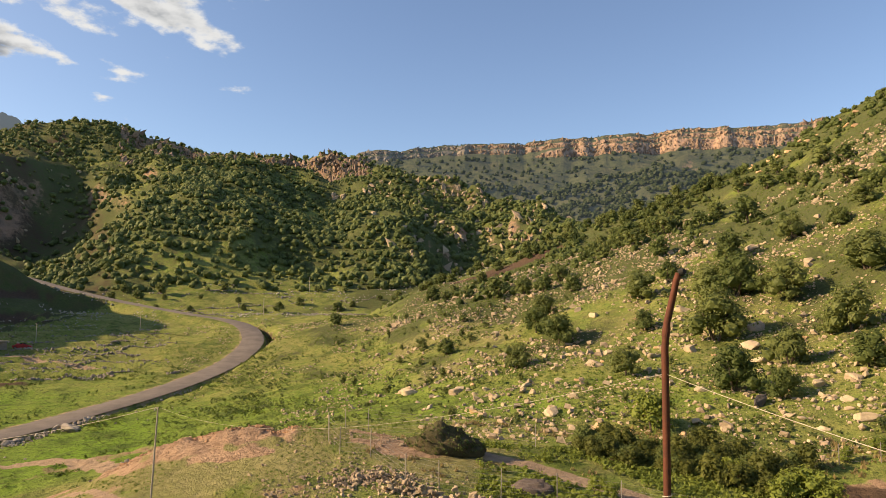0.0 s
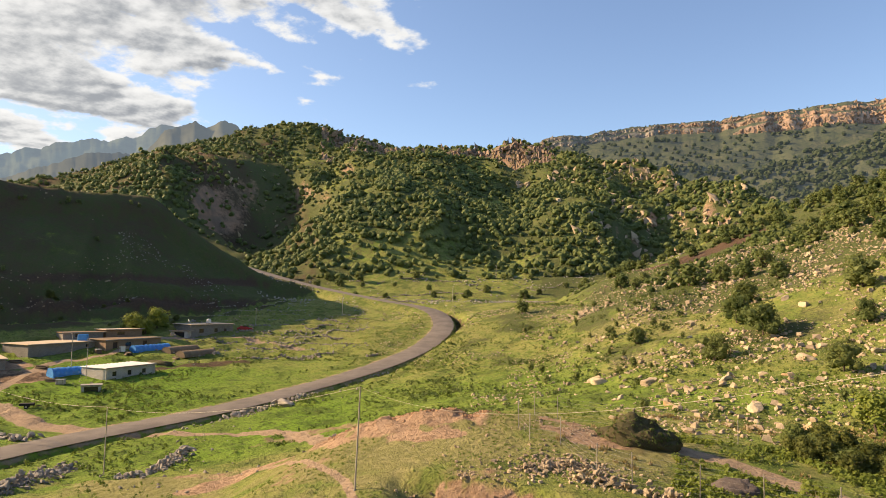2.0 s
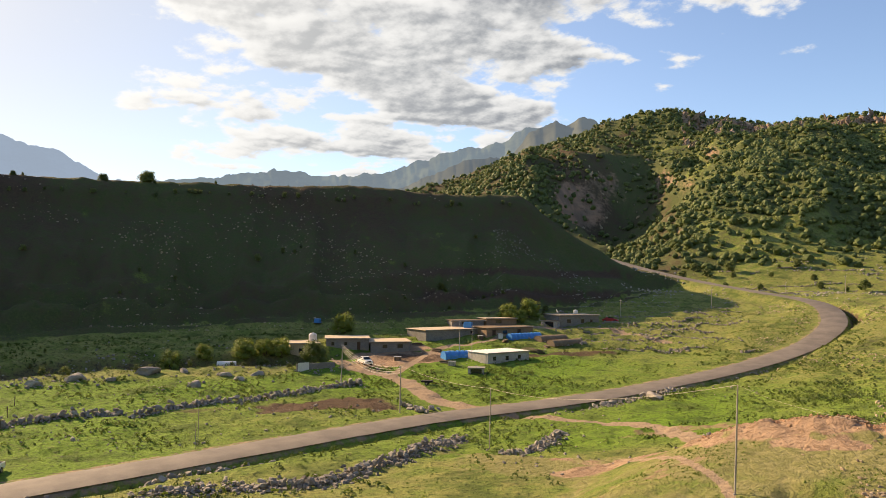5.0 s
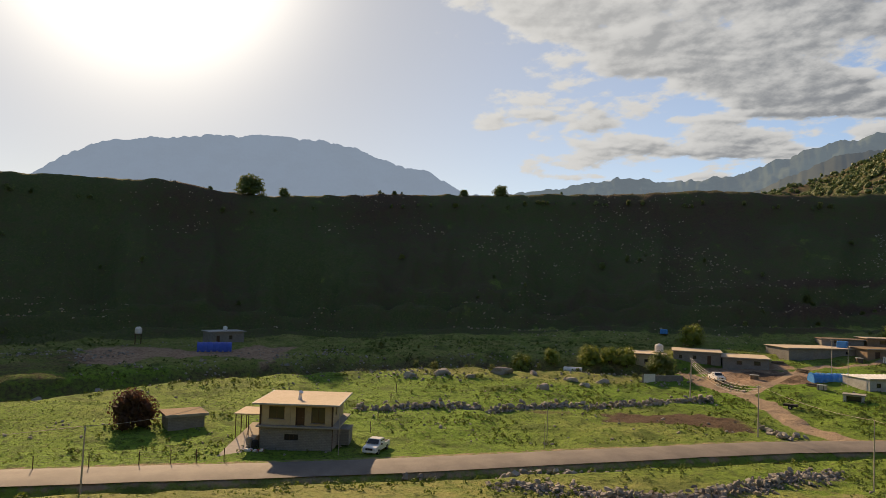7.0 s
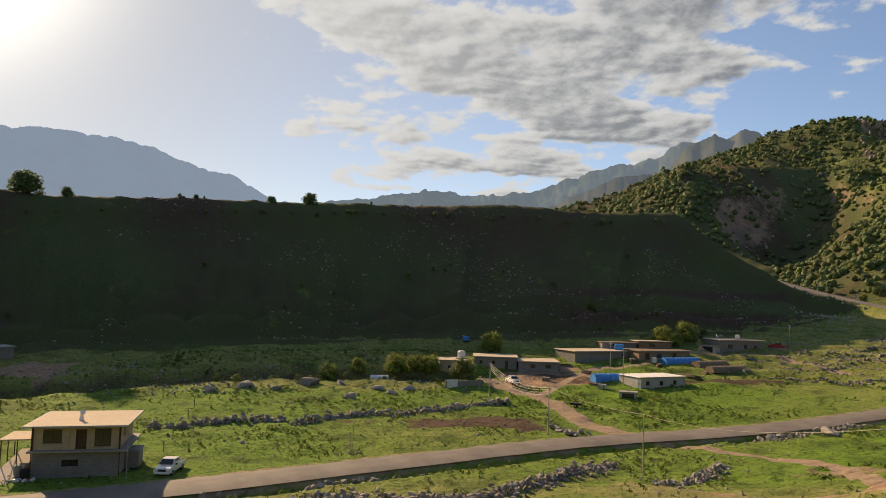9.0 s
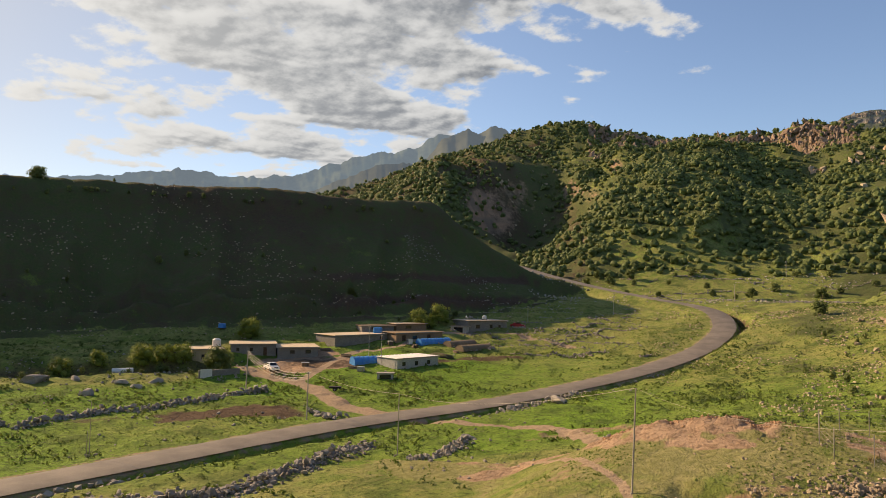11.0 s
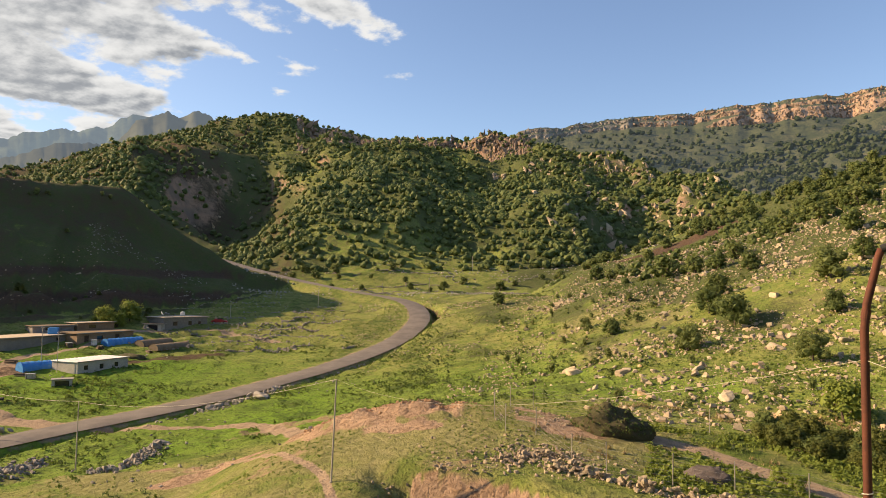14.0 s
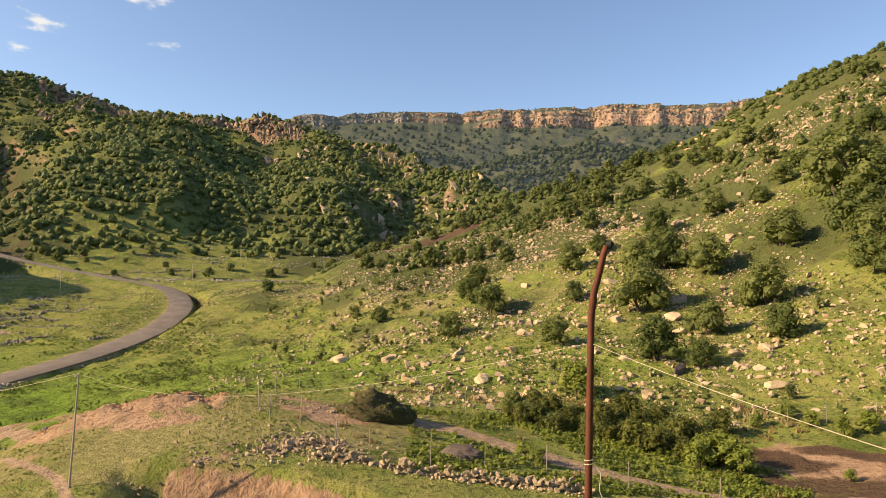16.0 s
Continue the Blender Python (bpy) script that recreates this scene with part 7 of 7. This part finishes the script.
def stone_row(name, rows, width, height, size, count, meshes, label):
    line = spline([at(*q) for q in rows], 0.5)
    p0 = line[0]
    ob = thing(name, p0.x, p0.y, hz(p0.x, p0.y), 0, label, "stone wall")
    inv = ob.matrix_world.inverted()
    xs, ys, zs, ss = [], [], [], []
    for _ in range(count):
        p = line[prng.randrange(len(line))]
        u = prng.uniform(-1, 1)
        h = prng.random() * (1 - abs(u)) * height
        xs.append(p.x + u * width * 0.6 + prng.uniform(-.3, .3))
        ys.append(p.y + u * width * 0.6 * prng.uniform(-1, 1) + prng.uniform(-.3, .3))
        zs.append(h)
        ss.append(size * prng.uniform(0.55, 1.35))
    g = heights(xs, ys)
    for x, y, h, z, s in zip(xs, ys, zs, g, ss):
        m = inv @ pose(x, y, z + h - 0.05, prng.uniform(-20, 20), prng.uniform(-20, 20), prng.uniform(0, 360)) @ Matrix.Diagonal((s, s, s, 1))
        share("stone", prng.choice(meshes), ob, m)
    return ob


# ---------------------------------------------------------------- heaps on the mound
def heap(az, d, ra, rb, h, mat, label, name, seed, turn=0.0, rugged=0.3):
    x, y, _ = at(az, d)
    bm = bmesh.new()
    bmesh.ops.create_icosphere(bm, subdivisions=4, radius=1)
    for v in bm.verts:
        q = v.co.copy()
        n = noise.fractal(q * 1.9 + Vector((seed, 0, 0)), 0.7, 2.0, 6)
        side = 1 + rugged * 0.5 * n
        v.co = Vector((q.x * ra * side, q.y * rb * side, max(q.z, -0.25) * h * (1 + rugged * n) * (1 - 0.45 * max(q.x, 0) * (rugged > 0.35))))
    me = bpy.data.meshes.new(name)
    bm.to_mesh(me)
    bm.free()
    me.materials.append(mat)
    for f in me.polygons:
        f.use_smooth = True
    ob = new(name, me)
    ob.matrix_world = pose(x, y, hz(x, y), 0, 0, turn)
    return tagged(ob, label, "heap")


earth = heap(-0.4, 56.5, 2.9, 1.8, 1.85, HEAP, "steep heap of dark overgrown earth", "earth_mound", 3.7, 8, 0.42)
tops = np.array([earth.matrix_world @ v.co for v in earth.data.vertices if v.co.z > 0.15])
heap(-7.3, 48.5, 1.5, 1.2, 0.85, GRAVEL, "low pile of dark gravel beside the track", "gravel_mound", 5)
heap(36.8, 172.0, 3.6, 1.6, 0.9, HEAP, "dark manure heap in the village field", "manure_mound", 9)

# ---------------------------------------------------------------- bushes, thicket and orchard trees
THICKET = [[tree_kind("thicket_bush", 160 + k, 2.4, 3.2, 800, 0.20, LEAF_DARK, "dark green bush in the dense thicket", "bush", 0.05, 14, -0.1), False] for k in range(3)]
THICKET.append([tree_kind("thicket_bush", 164, 2.2, 3.0, 800, 0.19, LEAF, "mid-green bush in the dense thicket", "bush", 0.05, 14, -0.1), False])
FRESH = [[tree_kind("fresh_bush", 170 + k, 2.2, 2.6, 900, 0.16, LEAF_FRESH, "fresh yellow-green bush beside the thicket", "bush", 0.05, 11, 0.05), False] for k in range(2)]
GARDEN = [[tree_kind("garden_tree", 180 + k, 4.2, 6.4, 1500, 0.26, LEAF_FRESH, "bushy yellow-green tree near the village houses", "tree", 0.14, 16, -0.05), False] for k in range(2)]
GARDEN_DARK = [[tree_kind("garden_tree", 190, 4.4, 6.4, 1400, 0.27, LEAF, "dense dark green tree beside the cream house", "tree", 0.14, 16, -0.05), False]]
RED = [[tree_kind("red_tree", 195, 4.8, 6.0, 2200, 0.30, LEAF_RED, "red-brown leafed tree in the meadow", "tree", 0.12, 18, -0.1), False]]
rows = [(prng.uniform(-27.5, -11), 0, prng.uniform(0.5, 1.05)) for _ in range(88)]
plant(THICKET, [(a, prng.uniform(60.5, 68.5) - 2.5 * step01(np.array(a), -14, -26), s) for a, _, s in rows], "bushes of the thicket", prng)
plant(FRESH, [(-25.5, 57, 1.1), (-27, 58, 1.2), (-28.3, 57.5, 1.0), (-35, 68, 0.8), (-36.5, 69, 0.9), (-29.5, 69, 0.8), (-31.5, 70.5, 0.7), (-33, 69.5, 0.8), (-12.2, 50.5, 0.6), (-13.4, 49.5, 0.55), (-22, 61, 0.8), (-16.5, 73.5, 1.7), (-35.5, 58, 0.4)], "fresh bushes beside the thicket", prng)
plant(GARDEN, [(38.6, 206, 1.25), (37.0, 211, 1.4), (51.8, 185, 1.05), (65, 160, 0.85), (62.6, 162, 0.6), (59.7, 162.7, 0.9), (58, 163.5, 0.75), (56.7, 163.5, 0.85), (37.8, 204, 0.8)], "trees round the village", prng)
plant(GARDEN_DARK, [(54.3, 156.5, 1.15)], "trees round the village", prng)
plant(RED, [(94.8, 105.1, 1.15)], "", prng)
LONE = [[tree_kind("lone_tree", 210 + k, 4.2, 6.4, 1700, 0.42, LEAF, "lone dark oak on the skyline of the shaded hill", "tree", 0.14, 18, -0.2), False] for k in range(2)]
plant(LONE, brow([(87.0, 311, 1.6), (84.4, 313, 0.7), (90, 312, 0.45), (69.9, 314, 0.35), (66.9, 314, 0.6), (75.6, 314, 0.5), (76.5, 314, 0.3)]), "trees on the shaded hill", prng)
plant(SHRUBS, brow([(63.5, 305, 1.3), (62, 306, 1.0), (61, 305, 1.1), (56.8, 300, 1.7), (55.7, 300, 1.9), (43.3, 277, 1.9), (42.6, 277, 1.3), (58.7, 229, 1.9), (56.8, 233, 1.6), (48.3, 262, 1.3), (76.8, 309, 1.4), (75, 309, 1.0), (46, 262, 1.2), (52, 300, 1.1)]
      + [(prng.uniform(38, 104), prng.uniform(200, 300), prng.uniform(0.7, 1.5)) for _ in range(46)]), "shrubs on the shaded hill", prng)
plant(SHRUBS, [(prng.uniform(77, 56), prng.uniform(150, 166), prng.uniform(0.6, 1.4)) for _ in range(26)], "shrubs along the stream", prng)
plant(THICKET, [(prng.uniform(31, 46), prng.uniform(213, 224), prng.uniform(0.6, 1.1)) for _ in range(16)], "bushes below the terraces", prng)

# ---------------------------------------------------------------- grass and weeds
def tuft_shape(seed, blades, h, spread):
    q = np.random.RandomState(seed)
    v = []
    for _ in range(blades):
        a, b = q.uniform(0, 6.28, 2)
        base = np.array([math.cos(a), math.sin(a), 0]) * spread * q.rand()
        lean = np.array([math.cos(b), math.sin(b), 0]) * h * q.uniform(0.2, 0.7)
        w = np.array([-math.sin(b), math.cos(b), 0]) * h * 0.22
        v += [base - w, base + w, base + lean + np.array([0, 0, h * q.uniform(0.6, 1.1)])]
    return np.array(v), np.arange(blades * 3).reshape(-1, 3)


def clothe_heap():
    """Rank weeds over the earth heap."""
    i = rng.randint(0, len(tops), 420)
    p = tops[i] + rng.normal(0, 0.06, (420, 3)) - np.array([0, 0, 0.12])
    strewn("heap_weeds", WEEDS, p, rng.rand(420) * 6.28, rng.uniform(0.12, 0.26, 420), LEAF, "dark weeds overgrowing the earth heap", "grass", rng)


def ditch_growth():
    """Dark rank growth in the ditch along the road's near side."""
    x, y, az, r = polar_spread(rng, 130000, 12, 80, 68, 240)
    d, _, side = nearest(ROAD_LINE, x, y)
    k = (side < 0) & (np.abs(d - 5.2) < 0.75)
    x, y = x[k][:2600], y[k][:2600]
    strewn("ditch_weeds", WEEDS, np.stack([x, y, heights(x, y) - 0.05], 1), rng.rand(len(x)) * 6.28, rng.uniform(0.3, 0.75, len(x)), LEAF_DARK, "dark rank weeds in the roadside ditch", "grass", rng)


TUFTS = [tuft_shape(500 + k, 7, 1.0, 0.7) for k in range(6)]
WEEDS = [crown_shape(520 + k, 1.0, 1.7, 14, 0.55, 5, -0.1) for k in range(6)]


def sward(name, n, az0, az1, r0, r1, lo, hi, shapes, mat, label, patch, bias, clear=5.2):
    x, y, az, r = polar_spread(rng, n * 3, az0, az1, r0, r1)
    k = (LAND.fbm(x - 40, y + 80, patch, 4) * 0.8 + bias + rng.rand(len(x)) * 0.6 > 0.55)
    x, y = x[k][:n], y[k][:n]
    z, cov = ground_height(x, y)
    c = land_cover(x, y, z, cov)
    ok = (cov["road"] > clear) & (c[0] < 0.45) & (c[2] < 0.35) & (c[3] < 0.45) & (cov["bank"] < 0.05)
    x, y, z = x[ok], y[ok], z[ok]
    strewn(name, shapes, np.stack([x, y, z - 0.03], 1), rng.rand(len(x)) * 6.28, rng.uniform(lo, hi, len(x)), mat, label, "grass", rng)


sward("meadow_grass", 17000, 4, 106, 60, 215, 0.08, 0.26, TUFTS, BLADE, "bright green tussocky meadow grass", 12, 0.25)
sward("meadow_weeds", 3800, 14, 106, 62, 182, 0.25, 0.62, WEEDS, WEED, "rank green weeds growing in patches of the meadow", 10, 0.05)
sward("fresh_weeds", 2000, 24, 60, 112, 185, 0.25, 0.6, WEEDS, WEED, "lush green weeds round the village", 12, 0.05)
sward("hillside_grass", 17000, -42, 22, 62, 230, 0.14, 0.36, TUFTS, BLADE, "short green grass between the stones", 14, 0.2)
sward("hillside_herbs", 3600, -42, 18, 66, 250, 0.25, 0.75, WEEDS, LEAF, "low grey-green herbs between the stones", 12, 0.0)
sward("mound_grass", 6000, -36, 36, 42, 72, 0.06, 0.17, TUFTS, BLADE, "short grass on the earth mound", 8, 0.2)
sward("track_weeds", 3300, -38, -3, 45, 64, 0.2, 0.5, WEEDS, LEAF_FRESH, "rank green weeds beside the dirt track", 7, 0.25)
sward("dry_grass", 1500, -38, 6, 48, 74, 0.2, 0.5, TUFTS, STRAW, "patches of dry yellow grass", 5, -0.15)

def rubble_band(name, rows, width, n, lo, hi, mat, label):
    """A broad band of small rubble along a line."""
    line = spline([at(*q) for q in rows], 0.5)
    p = np.array([line[i][:2] for i in rng.randint(0, len(line), n)])
    t = rng.normal(0, width * 0.4, (n, 2))
    x, y = p[:, 0] + t[:, 0], p[:, 1] + t[:, 1]
    s = lo + (hi - lo) * rng.rand(n) ** 2
    strewn(name, STONES, np.stack([x, y, heights(x, y) - 0.03], 1), rng.rand(n) * 6.28, s, mat, label, "stones", rng, 0.5, rng.uniform(.6, 1, n))


rubble_band("verge_rubble", [(66, 72.5), (58, 70.5), (54.0, 69.6), (47.7, 79.7), (42.5, 93)], 3.0, 1700, 0.15, 0.75, ROCK_GREY, "grey rubble spread along the field's edge")
rubble_band("field_rubble", [(67.4, 115.7), (62.9, 123.7), (58.8, 126.0), (54.0, 133.4), (50.5, 138)], 2.0, 700, 0.2, 0.75, ROCK_GREY, "grey rubble beside the long meadow wall")
rubble_band("meadow_rubble", [(78, 114), (72.4, 116.7), (68.4, 117.8)], 2.0, 300, 0.2, 0.75, ROCK_GREY, "grey rubble beside the broken meadow wall")
rubble_band("roadside_rubble", [(33, 113), (29.5, 119), (26.5, 127), (22.5, 142), (19.5, 156)], 1.2, 420, 0.2, 0.7, ROCK_GREY, "grey stones piled beside the road ditch")
rubble_band("mound_rubble", [(8, 48), (6, 49), (4, 48.5), (2.5, 47.2)], 2.4, 420, 0.1, 0.42, ROCK, "pale rubble spilling down the mound")
rubble_band("wall_rubble", [(4.6, 46.0), (2, 45.6), (-1.0, 45.0), (-4.3, 44.2), (-8.9, 44.0), (-13, 44), (-17, 44.2)], 0.9, 700, 0.1, 0.32, ROCK, "small stones fallen from the dry-stone wall")
rubble_band("slope_rubble", [(39.0, 82), (36.4, 84.3), (34.8, 92)], 1.8, 320, 0.2, 0.7, ROCK_GREY, "grey rubble beside the short broken wall")
rubble_band("earth_clods", [(23, 65.2), (19, 63.0), (15, 61.2), (12, 60.4)], 2.6, 1500, 0.05, 0.36, CLOD, "clods of bare reddish earth along the mound's crest")
clothe_heap()
ditch_growth()

# stones of the walls, one by one
stone_row("dry_stone_wall", [(4.6, 46.0), (2, 45.6), (-1.0, 45.0), (-4.3, 44.2), (-8.9, 44.0), (-13, 44), (-17, 44.2)], 0.9, 0.8, 0.36, 330, STONE_MESH, "tumbled pale dry-stone wall beside the track")
stone_row("rubble_row", [(74, 77.5), (68, 77.8), (63.7, 79.4), (57.5, 85.5), (54.0, 90)], 1.6, 0.5, 0.75, 150, STONE_GREY, "row of grey rubble between road ditch and field")
stone_row("rubble_row", [(66, 72.5), (58, 70.5), (54.0, 69.6), (47.7, 79.7), (42.5, 93)], 1.1, 0.8, 0.6, 260, STONE_GREY, "tumbled grey dry-stone wall along the field's edge")
stone_row("rubble_row", [(39.0, 82), (36.4, 84.3), (34.8, 92)], 1.0, 0.9, 0.6, 80, STONE_GREY, "short broken dry-stone wall on the slope")
stone_row("rubble_row", [(78, 114), (72.4, 116.7), (68.4, 117.8)], 1.0, 1.0, 0.8, 110, STONE_GREY, "broken grey dry-stone wall across the meadow")
stone_row("rubble_row", [(67.4, 115.7), (62.9, 123.7), (58.8, 126.0), (54.0, 133.4), (50.5, 138)], 1.1, 1.0, 0.8, 230, STONE_GREY, "long grey dry-stone wall across the meadow")
stone_row("rubble_row", [(32.5, 116), (29.5, 120), (26.5, 128), (22.5, 143), (20.5, 150)], 1.0, 0.5, 0.9, 90, STONE_GREY, "row of grey stones along the road's verge")
stone_row("rubble_row", [(47.0, 118), (45.6, 112.5), (44.6, 114)], 1.6, 0.5, 0.7, 40, STONE_GREY, "loose heap of grey stones at the lane's corner")
stone_row("rubble_row", [(8, 47), (6, 48), (4, 48.5), (3.2, 47.2)], 1.8, 0.4, 0.30, 150, STONE_MESH, "pale stones tumbled down the mound")
